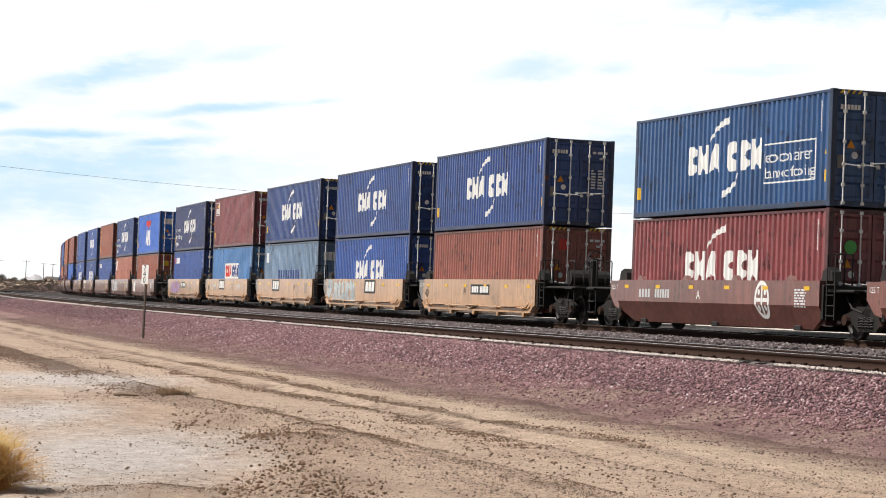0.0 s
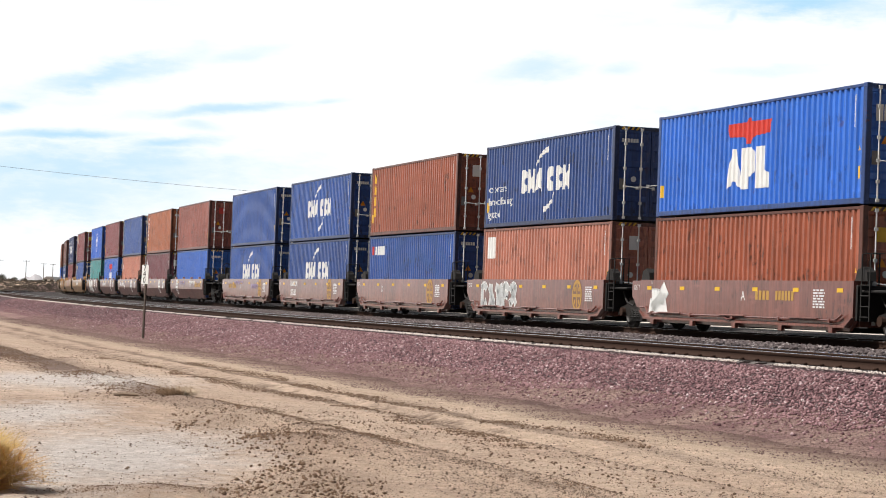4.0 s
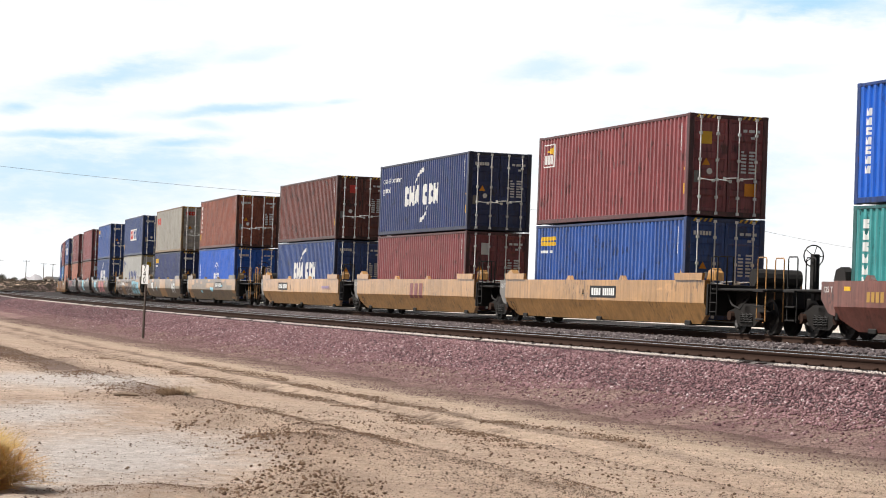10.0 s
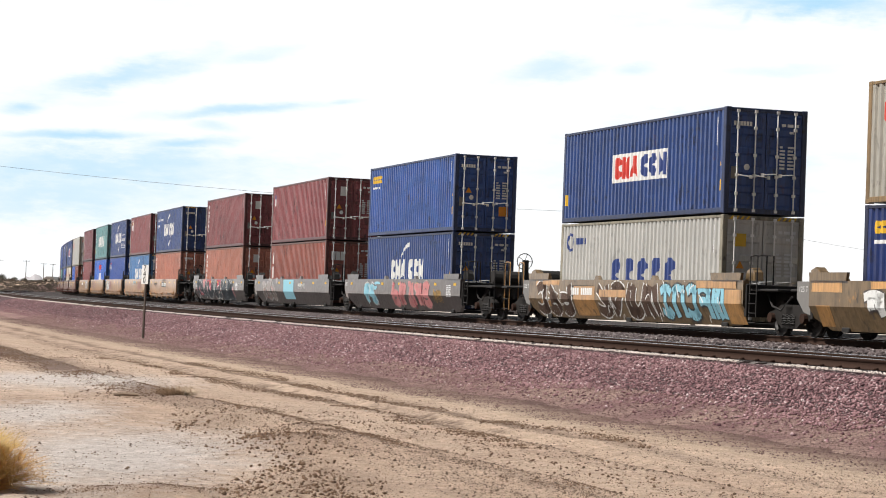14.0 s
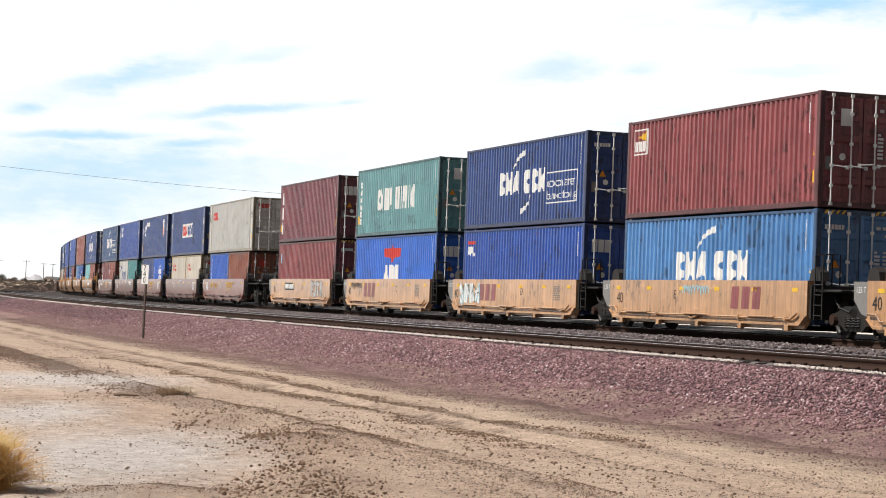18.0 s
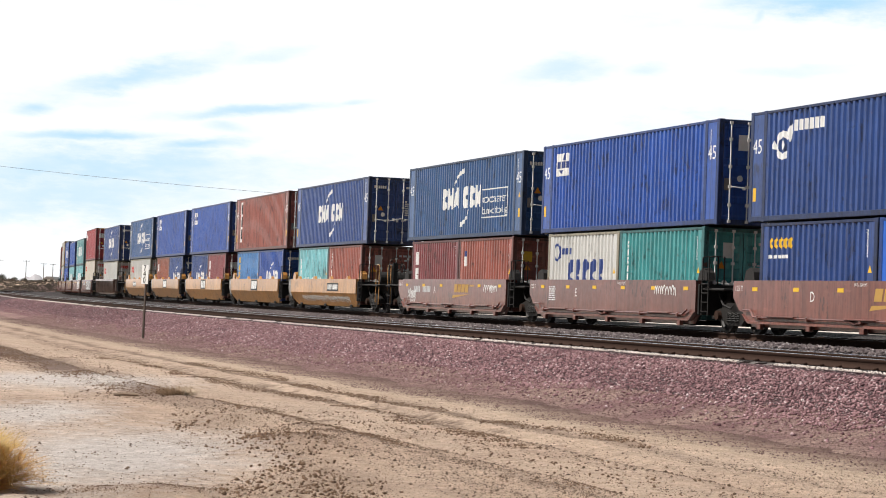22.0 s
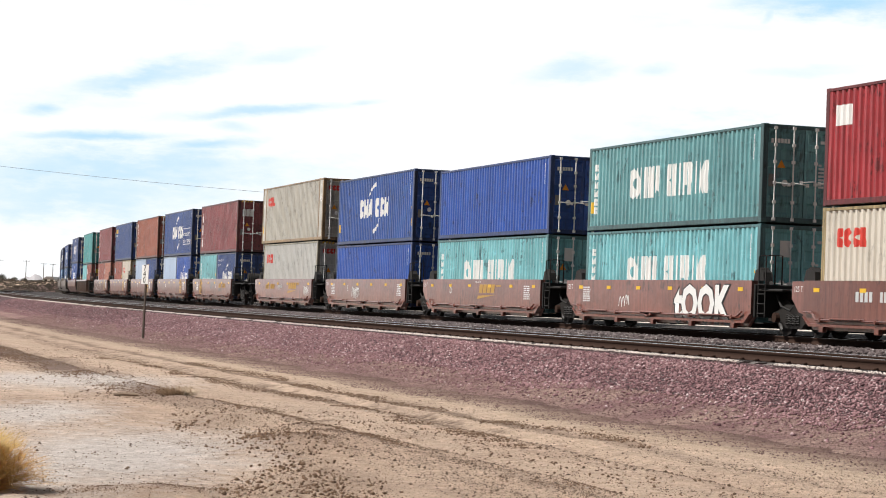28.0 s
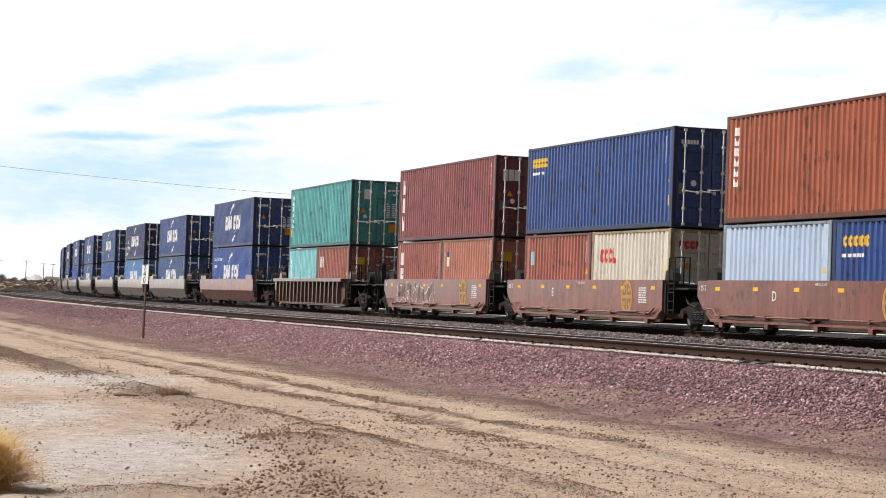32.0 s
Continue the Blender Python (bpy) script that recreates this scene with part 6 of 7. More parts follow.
shrub("tumbleweed", -3.86, 17.9, 2000, 0.20, 0.70, 5, (STRAW, STRAW_TOP), "round golden dry tumbleweed rooted in the dirt")
shrub("dry_grass_tuft", -4.32, 36.2, 500, 0.32, 0.22, 6, (PALE_STRAW,), "small dry grey grass tuft", 0.006)
shrub("dry_grass_tuft", 6.1, 29.6, 70, 0.10, 0.10, 8, (STRAW,), "tiny dry grass tuft on the sand")


PALE_WOOD = plain("bleached_wood", (0.36, 0.265, 0.19), 0.85, 0, 0.4, 8)


def stick(x, y, turn, length):
    z = float(ground_height(np.array([x]), np.array([y]), *off_line([x], [y]))[0])
    ob = part("driftwood_stick", tube([(-length / 2, 0, 0.02), (-length * 0.1, 0.03, 0.035), (length / 2, 0, 0.03)], r=0.03), PALE_WOOD)
    ob.matrix_basis = pose(x, y, z, 0, 0, turn)
    tagged(ob, "short pale weathered stick lying on the dirt", "stick")


stick(-5.02, 35.2, 12, 0.40)


def far_brush(name, n, x0, x1, y0, y1, h0, h1, seed, mat, label, category="brush"):
    """Low scrub on the far bank: many small ragged tufts as one mesh."""
    rng = np.random.RandomState(seed)
    X, Y = rng.uniform(x0, x1, n), rng.uniform(y0, y1, n)
    Z = ground_height(X, Y, np.zeros(n), np.zeros(n))
    co, f = [], []
    for x, y, z in zip(X, Y, Z):
        h = rng.uniform(h0, h1)
        for _ in range(26):
            a, g = rng.uniform(0, math.tau), abs(rng.normal(0, 0.8))
            t = h * max(0.1, 1 - 0.45 * g) * rng.uniform(0.5, 1.0)
            px, py, w, b = x + math.cos(a) * g * h, y + math.sin(a) * g * h, rng.uniform(0.10, 0.2) * h, rng.uniform(0, math.tau)
            c, d = w * math.cos(b), w * math.sin(b)
            i = len(co)
            co += [(px - c, py - d, z + t - 1.6 * w), (px + c, py + d, z + t - 1.6 * w), (px + c * 0.8, py + d * 0.8, z + t), (px - c * 0.8, py - d * 0.8, z + t)]
            f.append((i, i + 1, i + 2, i + 3))
    tagged(part(name, quads(name, np.array(co), np.array(f)), mat), label, category, kind="stuff")


far_brush("desert_scrub", 9000, -150, -30, 335, 520, 0.12, 0.5, 51, SCRUB, "dry brown desert scrub on the bank behind the line")
far_brush("desert_scrub", 900, -230, 140, 520, 760, 0.4, 1.1, 52, SCRUB, "distant dry desert scrub")


def tree(x, y, height, seed):
    thing = new("tree")
    rng = random.Random(seed)
    z = float(ground_height(np.array([x]), np.array([y]), np.array([0.0]), np.array([0.0]))[0])
    limbs = [[(0, 0, -0.3), (0.1, 0, height * 0.3), (0.0, 0.1, height * 0.55)]]
    ends = []
    for k in range(7):
        a = k * math.tau / 7 + rng.uniform(-0.3, 0.3)
        e = (math.cos(a) * height * 0.32, math.sin(a) * height * 0.32, height * rng.uniform(0.55, 0.85))
        limbs.append([(0.05, 0, height * 0.3), (e[0] * 0.5, e[1] * 0.5, e[2] * 0.75), e])
        ends.append(Vector(e))
    part("trunk", tube(*limbs, r=height * 0.022), TIMBER, thing)
    co, f = [], []
    for _ in range(1500):
        c = rng.choice(ends) + Vector((rng.gauss(0, 1), rng.gauss(0, 1), rng.gauss(0, 0.8) - 0.6)) * height * 0.17
        u = Vector((rng.gauss(0, 1), rng.gauss(0, 1), rng.gauss(0, 1))).normalized() * height * 0.035
        w = u.orthogonal().normalized() * height * 0.025
        i = len(co)
        co += [tuple(c - u), tuple(c + w), tuple(c + u), tuple(c - w)]
        f.append((i, i + 1, i + 2, i + 3))
    part("crown", quads("crown", np.array(co), np.array(f)), LEAF, thing)
    thing.location = (x, y, z)
    tagged(thing, "distant dark green desert tree", "tree", "far trees")


for k, (px, py, h) in enumerate(((-162.0, 765, 3.4), (-158.5, 770, 2.6), (-154.5, 765, 3.2), (-150.5, 768, 2.2), (-146.5, 765, 1.8), (-141, 766, 1.6))):
    tree(px, py, h, 60 + k)


def far_house(x, y, w, h, turn, label):
    thing = new("house")
    part("wall", boxes((-w / 2, w / 2, -4, 4, 0, h), bevel=0.03), WHITE, thing)
    part("roof", prism([(-w / 2 - 0.4, h), (w / 2 + 0.4, h), (w / 2 - 1, h + 1.1), (-w / 2 + 1, h + 1.1)], "y", -4.4, 4.4), GREY_PLATE, thing)
    for k in (-0.3, 0.25):
        part("window", boxes((w * k - 0.6, w * k + 0.6, -4.06, -3.98, 1.0, 2.1), bevel=0.01), BLACK, thing)
    z = float(ground_height(np.array([x]), np.array([y]), np.array([0.0]), np.array([0.0]))[0])
    thing.matrix_basis = pose(x, y, z, 0, 0, turn)
    tagged(thing, label, "house")


far_house(-136.5, 1000.0, 17, 3.4, 12, "distant low white house with a grey roof")
far_house(-143.0, 800.0, 4, 1.8, -5, "distant small white shed beside trees")


def ridge(name, dist, a0, a1, height, seed, mat, label):
    """A far range of hills: a jagged crest with a foot that slopes towards the camera."""
    rng = np.random.RandomState(seed)
    a = np.radians(np.linspace(a0, a1, 90))
    z = np.zeros(90)
    for k, w in ((3, 1.0), (7, 0.5), (15, 0.25), (31, 0.12)):
        z += w * np.sin(np.linspace(0, k, 90) * 2.1 + rng.uniform(0, 6))
    z = (z - z.min()) / (z.max() - z.min()) * height
    co = np.concatenate([np.stack([np.sin(a) * d, np.cos(a) * d, q], 1) for d, q in ((dist * 0.94, np.full(90, -4.0)), (dist * 0.97, z * 0.4), (dist, z))])
    i = np.arange(89)
    f = np.concatenate([np.stack([i + o, i + 1 + o, i + 91 + o, i + 90 + o], 1) for o in (0, 90)])
    tagged(part(name, smooth(quads(name, co, f)), mat), label, "hills", kind="structure")


HILL = plain("far_hills", (0.40, 0.38, 0.39), 0.95, 0, 0.2, 0.02)
ridge("backdrop_hills", 2500, -14, -5, 30, 5, HILL, "low pale hills on the horizon")
ridge("backdrop_hills", 2450, -11.2, -9.2, 15, 9, HILL, "pale hazy hill behind the bank")


# ---- the sky's moving clouds ----
def cloud_material():
    m, n, l, b = material("cloud_sheet")
    n.remove(b)
    uv = n.new("ShaderNodeUVMap")
    uv.uv_map = "along"
    sep = n.new("ShaderNodeSeparateXYZ")
    l.new(uv.outputs[0], sep.inputs[0])
    warp = noise_node(n, l, uv.outputs[0], 1.0, 7, 0.62, (0.7, 2.2, 1.0))
    soft = noise_node(n, l, uv.outputs[0], 1.0, 7, 0.62, (0.5, 1.6, 1.0))
    blue = None
    # streaks of open sky: azimuth, elevation, half width, half height, slope, strength
    for az, el, hw, hh, tilt, k in [(-9.2, 5.54, 2.5, 0.36, 0.26, 0.75), (-5.72, 6.24, 1.3, 0.2, 0.22, 0.42), (-6.25, 4.81, 2.27, 0.15, 0.11, 0.8), (-3.31, 5.17, 0.67, 0.07, 0.1, 0.5), (-11.64, 4.64, 0.5, 0.2, 0.08, 0.8), (-10.02, 3.99, 2.1, 0.14, 0.04, 0.9), (-7.4, 3.88, 1.39, 0.15, 0.12, 0.85), (-6.68, 4.37, 0.66, 0.15, -0.09, 0.5), (-9.85, 3.2, 5.05, 0.65, 0.02, 0.75), (-10.71, 2.43, 4.17, 0.77, 0.02, 0.65), (2.15, 6.2, 1.26, 0.36, 0.14, 0.6), (4.3, 6.26, 0.7, 0.2, 0.06, 0.45), (5.07, 7.55, 0.37, 0.2, 0.06, 0.2), (8.99, 8.08, 2.5, 0.42, -0.02, 1.0), (7.27, 7.81, 0.28, 0.22, 0.92, 0.55), (8.04, 6.33, 1.82, 0.2, 0.06, 0.34), (5.56, 3.62, 2.94, 1.2, 0.01, 0.7), (-30, 9.0, 9.0, 2.0, 0.0, 0.8), (28, 9.0, 8.0, 2.5, 0.0, 0.8), (0, 16.0, 12.0, 2.0, 0.1, 0.8)]:
        dx = math_node(n, l, "SUBTRACT", sep.outputs[0], az)
        dy = math_node(n, l, "SUBTRACT", sep.outputs[1], el)
        dy = math_node(n, l, "SUBTRACT", dy, math_node(n, l, "MULTIPLY", dx, tilt))
        dy = math_node(n, l, "ADD", dy, math_node(n, l, "MULTIPLY", math_node(n, l, "SUBTRACT", warp, 0.5), hh * 2.6))
        dx = math_node(n, l, "ADD", dx, math_node(n, l, "MULTIPLY", math_node(n, l, "SUBTRACT", soft, 0.5), hw * 1.6))
        q = math_node(n, l, "ADD", math_node(n, l, "POWER", math_node(n, l, "ABSOLUTE", math_node(n, l, "DIVIDE", dx, hw)), 2.0), math_node(n, l, "POWER", math_node(n, l, "ABSOLUTE", math_node(n, l, "DIVIDE", dy, hh)), 2.0))
        g = math_node(n, l, "MULTIPLY", math_node(n, l, "POWER", 2.718, math_node(n, l, "MULTIPLY", q, -1.0)), k)
        blue = g if blue is None else math_node(n, l, "MAXIMUM", blue, g)
    veil = ramp_node(n, l, noise_node(n, l, uv.outputs[0], 1.0, 6, 0.58, (0.16, 0.75, 1.0)), 0.52, 0.74)
    blue = math_node(n, l, "MAXIMUM", blue, math_node(n, l, "MULTIPLY", veil, 0.3))
    col = mix_node(n, l, blue, (0.90, 0.905, 0.91), (0.41, 0.645, 0.825))
    em = n.new("ShaderNodeEmission")
    l.new(col, em.inputs["Color"])
    em.inputs["Strength"].default_value = 1.0
    l.new(em.outputs[0], n["Material Output"].inputs["Surface"])
    return m


def cloud_sheet():
    az, el = np.linspace(-48, 48, 49), np.linspace(-1.5, 26, 23)
    A, E = np.meshgrid(az, el, indexing="xy")
    a, e = np.radians(A.ravel()), np.radians(E.ravel())
    R = 4200.0
    co = np.stack([np.sin(a) * np.cos(e) * R, np.cos(a) * np.cos(e) * R, np.sin(e) * R], 1)
    i = (np.arange(22)[:, None] * 49 + np.arange(48)[None, :]).ravel()
    me = quads("cloud_bank", co, np.stack([i, i + 1, i + 50, i + 49], 1), np.stack([A.ravel(), E.ravel()], 1))
    ob = part("backdrop_clouds", smooth(me), cloud_material())
    return tagged(ob, "bright thin white cloud with pale blue gaps, drifting", "sky", kind="structure")


clouds = cloud_sheet()

# ---- the train ----
# Each unit: middle along the line at the start, body, paint, couplers at its -x and +x ends, upper box, lower boxes, what is on its side.
# A box: colour, livery, length, door sign.
F, T, H = 12.19, 6.06, 13.72
FORTY, FIFTY = (7.8, -6.45, 6.2), (9.85, -8.25, 8.0)
R5 = [("notes", 4.6), ("well_text", -0.6)]
UNITS = [
    (-53.0, "slope", "brown", FORTY, 0, 0, None, [], [("number", -5.5)]),
    (-37.4, "slope", "brown", FORTY, 1, 0, ("slate", "arc eco", F, ""), [("maroon", "arc", F, "green_disc")], [("number", -4.9), ("letter", -0.9, "A"), ("cross", 3.1), ("notes", 4.9)]),
    (-17.55, "flat", "tan", FORTY, 0, 1, ("navy", "arc", F, ""), [("brown", "plain", F, "red_plate")], [("plate", -0.6), ("letter", -1.4, "A", 1), ("size", -6.2, "40")]),
    (-1.99, "flat", "tan", FORTY, 0, 0, ("navy", "arc", F, ""), [("blue", "arc", F, "")], [("emblem_plate", 0.3), ("spray", -6.2, -1.2, 0.34, 1.38, 5, SILVER, CYAN, 1, WHITE)]),
    (13.46, "flat", "tan", FORTY, 0, 0, ("navy", "arc", F, ""), [("faded_blue", "faded_name", F, "big_white")], [("emblem_plate", -2.8), ("letter", 2.2, "D", 1), ("notes", 4.6, 1)]),
    (28.98, "flat", "tan", FORTY, 0, 0, ("maroon", "light_house", F, ""), [("light_blue", "name_panel", F, "")], [("emblem_plate", -2.3), ("letter", 1.8, "C", 1), ("scrawl", -4.2, -3.2, 0.75, 1.3, WHITE, 3), ("scrawl", 3.0, 4.0, 0.75, 1.3, WHITE, 4), ("size", -5.9, "40")]),
    (44.4, "flat", "tan", FORTY, 1, 0, ("dark_navy", "arc low", F, ""), [("blue", "red_white_name", F, "")], [("plate", -1.2), ("letter", 1.2, "B", 1), ("spray", -5.2, -1.6, 0.5, 1.3, 4, LILAC, PINK, 2, BLACK), ("notes", 2.5, 1)]),
    (64.24, "flat", "brown", FORTY, 0, 1, ("apl_blue", "eagle", F, "big_white"), [("rust_orange", "plain", F, "yellow_plate")], [("number", 1.0, 1), ("letter", 0.2, "A"), ("spray", -5.8, -4.4, 0.4, 1.35, 1, WHITE, SILVER, 3), ("notes", 4.2)]),
    (79.75, "flat", "brown", FORTY, 0, 0, ("navy", "arc low", F, ""), [("pink", "white_square", F, "white_plate")], [("spray", -5.4, -1.6, 0.34, 1.36, 5, SILVER, WHITE, 4, BLACK), ("cross", 4.0, 1), ("notes", 4.7)]),
    (95.3, "flat", "brown", FORTY, 0, 0, ("rust_orange", "upright_yellow", F, "white_plate"), [("blue", "red_white_name", F, "")], [("letter", -3.0, "D"), ("cross", 3.9, 1), ("notes", 4.6)]),
    (110.93, "flat", "brown", FORTY, 0, 0, ("blue", "arc", F, ""), [("blue", "arc", F, "")], [("sprayed", -4.3, "RAMBLIN", 1.06, 0.36), ("sprayed", -4.2, "SOULS", 0.62, 0.40), ("cross", 3.7, 1), ("notes", 4.5)]),
    (126.56, "flat", "brown", FORTY, 1, 0, ("blue", "plain", F, ""), [("blue", "arc", F, "")], [("number", -4.9, 1), ("letter", -1.6, "B"), ("scrawl", -3.2, -0.8, 1.05, 1.37, LILAC, 7), ("scrawl", 1.6, 3.2, 0.85, 1.25, LILAC, 8), ("cross", 3.9, 1), ("notes", 4.7)]),
    (146.44, "slope", "brown", FORTY, 0, 1, ("brown", "plain", F, "red_plate"), [("apl_blue", "plain", F, "")], [("cross", -4.0), ("scrawl", -2.8, -0.8, 1.0, 1.36, LILAC, 9), ("scrawl", 1.0, 3.2, 1.05, 1.36, WHITE, 10), ("number", 3.2, 1), ("letter", 1.4, "B")]),
    (162.02, "slope", "brown", FORTY, 0, 0, ("orange", "upright_white", F, ""), [("plum", "upright_thin", F, "big_white")], [("number", -5.2), ("letter", -2.2, "C"), ("cross", 3.2), ("notes", 4.8)]),
    (177.64, "slope", "brown", FORTY, 0, 0, ("blue", "plain", F, ""), [("pink", "small_flag", F, "white_plate")], [("number", -5.0), ("letter", -2.7, "D"), ("cross", 2.7), ("notes", 4.6), ("scrawl", -2.2, -1.5, 0.5, 1.2, WHITE, 11)]),
    (193.37, "slope", "brown", FORTY, 0, 0, ("maroon", "plain", F, "white_plate"), [("apl_blue", "eagle", F, "big_white")], [("letter", -4.1, "E"), ("number", -3.6), ("cross", 2.9), ("notes", 4.6)]),
    (208.98, "slope", "brown", FORTY, 1, 0, ("bright_blue", "globe", F, ""), [("teal", "upright_white", F, "white_plate")], [("number", -4.9, 1), ("spray", -3.2, 0.8, 0.28, 1.38, 4, WHITE, SILVER, 5, WHITE), ("letter", 1.6, "A"), ("cross", 3.3), ("notes", 4.9)]),
    (230.73, "slope", "yellow", FIFTY, 0, 1, ("maroon", "light_house", F, "yellow_plate"), [("blue", "yellow_name", F, "")], [("plate", -0.4), ("letter", -1.1, "A", 1), ("size", -7.9, "53"), ("plainsides", 0)]),
    (250.41, "slope", "yellow", FIFTY, 0, 0, ("dark_navy", "arc adv", F, ""), [("maroon", "plain", F, "white_plate")], [("rust_name", -0.3), ("size", -7.7, "53"), ("plainsides", 0)]),
    (270.02, "slope", "yellow", FIFTY, 1, 0, ("rust_brown", "plain", F, "red_plate"), [("navy", "arc", F, "")], [("plate", -4.5), ("letter", -1.8, "B", 1), ("size", -7.2, "53"), ("plainsides", 0), ("scrawl", 4.8, 6.3, 0.9, 1.1, LILAC, 12)]),
    (293.89, "slope", "patched", FIFTY, 0, 1, ("rust_orange", "upright_white", F, ""), [("bright_blue", "globe_low", F, "")], [("plate", 1.5), ("size", -7.6, "53"), ("rects", 0, [(-8.2, -6.9, 0.25, 1.36), (-6.8, -5.9, 1.05, 1.36), (-5.2, -4.6, 1.18, 1.36), (-3.6, -3.0, 1.1, 1.25), (-1.6, 1.0, 0.9, 1.15), (-1.0, -0.2, 1.25, 1.38), (3.6, 4.6, 1.2, 1.38), (5.2, 7.9, 1.05, 1.38), (6.9, 7.95, 0.62, 1.1), (6.2, 7.2, 0.3, 0.42)], CAR_PAINT["yellow"]), ("patches", -6.5, 3, 4.5, CYAN), ("plainsides", 0)]),
    (313.7, "slope", "patched", FIFTY, 0, 0, ("dirty_grey", "four_red", F, "red_name"), [("dark_navy", "yellow_name", F, "")], [("rects", 0, [(-8.1, -6.6, 1.12, 1.38), (-7.9, -7.2, 0.3, 0.8), (-5.2, -4.4, 1.22, 1.38), (-3.8, -3.3, 0.9, 1.2), (-1.4, 1.4, 0.22, 1.38), (3.8, 4.7, 1.25, 1.38), (6.2, 8.0, 0.95, 1.38)], CAR_PAINT["yellow"]), ("patches", -6.5, 2, 4.5, CYAN), ("spray", -5.6, -4.6, 0.5, 1.2, 1, WHITE, CAR_PAINT["soot"], 41), ("spray", 4.4, 5.8, 0.4, 1.2, 2, WHITE, CAR_PAINT["soot"], 42), ("rust_name", -1.1), ("plainsides", 0)]),
    (333.6, "slope", "patched", FIFTY, 1, 0, ("navy", "name_panel", F, ""), [("grey_white", "wide_name", F, "yellow_plate")], [("rects", 0, [(-7.6, -5.4, 1.20, 1.38), (-7.2, -6.1, 0.55, 0.75), (-4.2, -2.4, 0.30, 1.20)], CAR_PAINT["yellow"]), ("spray", -7.6, -4.3, 0.22, 1.38, 3, UMBER_SPRAY, WHITE, 6, WHITE), ("spray", -2.3, 2.5, 0.22, 1.38, 4, UMBER_SPRAY, WHITE, 7, WHITE), ("plate", -4.6), ("spray", 2.6, 6.9, 0.22, 1.38, 5, CYAN, SLATE_SPRAY, 8, WHITE), ("tabs", 0, [(-2.0, 0.1, 0.88, 1.10), (5.1, 7.6, 1.18, 1.38), (6.9, 7.9, 0.24, 1.15), (-6.9, -5.6, 1.24, 1.37)], CAR_PAINT["yellow"]), ("plainsides", 0)]),
    (357.29, "slope", "soot", FIFTY, 0, 1, ("blue", "yellow_name", F, ""), [("navy", "arc", F, "")], [("size", -7.4, "53"), ("patches", -5.6, 5, -3.8, CYAN), ("spray", -5.4, -3.6, 0.3, 1.3, 2, CYAN, SILVER, 9, WHITE), ("patches", -0.8, 6, 2.8, PINK), ("spray", -1.2, 4.2, 0.25, 1.38, 5, PINK, CAR_PAINT["grey"], 10, CRIMSON), ("scrawl", 4.6, 5.6, 0.5, 1.25, GOLD, 44), ("notes", 6.3)]),
    (377.0, "slope", "soot", FIFTY, 0, 0, ("maroon", "small_flag", F, "white_plate"), [("brown", "upright_thin", F, "big_white")], [("rects", 0, [(-1.6, 0.7, 0.40, 1.36)], CYAN), ("patches", -7.4, 5, -3.0, CAR_PAINT["grey"]), ("scrawl", 1.6, 3.0, 0.9, 1.32, WHITE, 13), ("spray", -6.6, -3.4, 0.3, 1.3, 3, CAR_PAINT["grey"], SILVER, 11, PINK)]),
    (396.73, "slope", "soot", FIFTY, 1, 0, ("maroon", "upright_white", F, "white_plate"), [("pink", "upright_white", F, "white_plate")], [("rects", 0, [(-7.3, -5.2, 0.45, 1.05), (-3.6, -2.2, 0.40, 1.36), (-0.4, 0.9, 0.85, 1.36), (3.2, 4.6, 0.30, 0.85)], CRIMSON), ("rects", 0, [(-5.0, -4.0, 0.9, 1.37), (0.2, 1.0, 0.35, 0.8), (4.2, 4.9, 0.4, 1.0)], PINK), ("spray", -7.4, -2.4, 0.22, 1.39, 4, SLATE_SPRAY, WHITE, 13, WHITE), ("spray", -2.5, 0.9, 0.22, 1.39, 3, SLATE_SPRAY, WHITE, 14, PINK), ("spray", 0.8, 4.8, 0.22, 1.39, 2, SLATE_SPRAY, WHITE, 15, WHITE), ("notes", 5.6), ("scrawl", 6.3, 7.2, 0.95, 1.2, SILVER, 43)]),
    (418.65, "flat", "tan", FORTY, 0, 1, ("navy", "arc adv", F, ""), [("pink", "upright_white", F, "")], [("plate", -0.6), ("letter", -1.4, "A", 1), ("size", -6.2, "40"), ("scrawl", -4.4, -3.2, 0.9, 1.25, BLACK, 14), ("scrawl", -0.3, 1.2, 1.22, 1.38, BLACK, 15)]),
    (434.26, "flat", "tan", FORTY, 0, 0, ("maroon", "light_house", F, "white_plate"), [("light_blue", "arc", F, "")], [("rust_name", 1.8), ("letter", -1.8, "E", 1), ("size", -5.9, "40"), ("scrawl", -1.2, 0.5, 1.0, 1.35, CYAN, 16)]),
    (449.75, "flat", "tan", FORTY, 0, 0, ("navy", "arc eco", F, ""), [("royal", "small_eagle", F, "big_white")], [("rust_name", -3.4), ("letter", 1.0, "D", 1), ("size", -6.2, "40"), ("spray", -5.6, -3.3, 0.45, 1.36, 4, WHITE, CYAN, 16, BLACK), ("notes", 4.2, 1)]),
    (465.32, "flat", "tan", FORTY, 0, 0, ("dark_teal", "two_words", F, "white_plate"), [("apl_blue", "eagle", F, "big_white")], [("rust_name", -3.6), ("letter", 1.4, "C", 1), ("size", -6.1, "40"), ("scrawl", -5.6, -4.0, 0.95, 1.35, BLACK, 17), ("notes", 4.2, 1)]),
    (481.04, "flat", "tan", FORTY, 1, 0, ("plum", "upright_thin", F, "big_white"), [("maroon", "blue_spot", F, "")], [("plate", -3.2), ("letter", 0.5, "B", 1), ("size", -5.8, "40"), ("spray", 2.4, 4.7, 0.5, 1.36, 4, SILVER, BLACK, 17, WHITE)]),
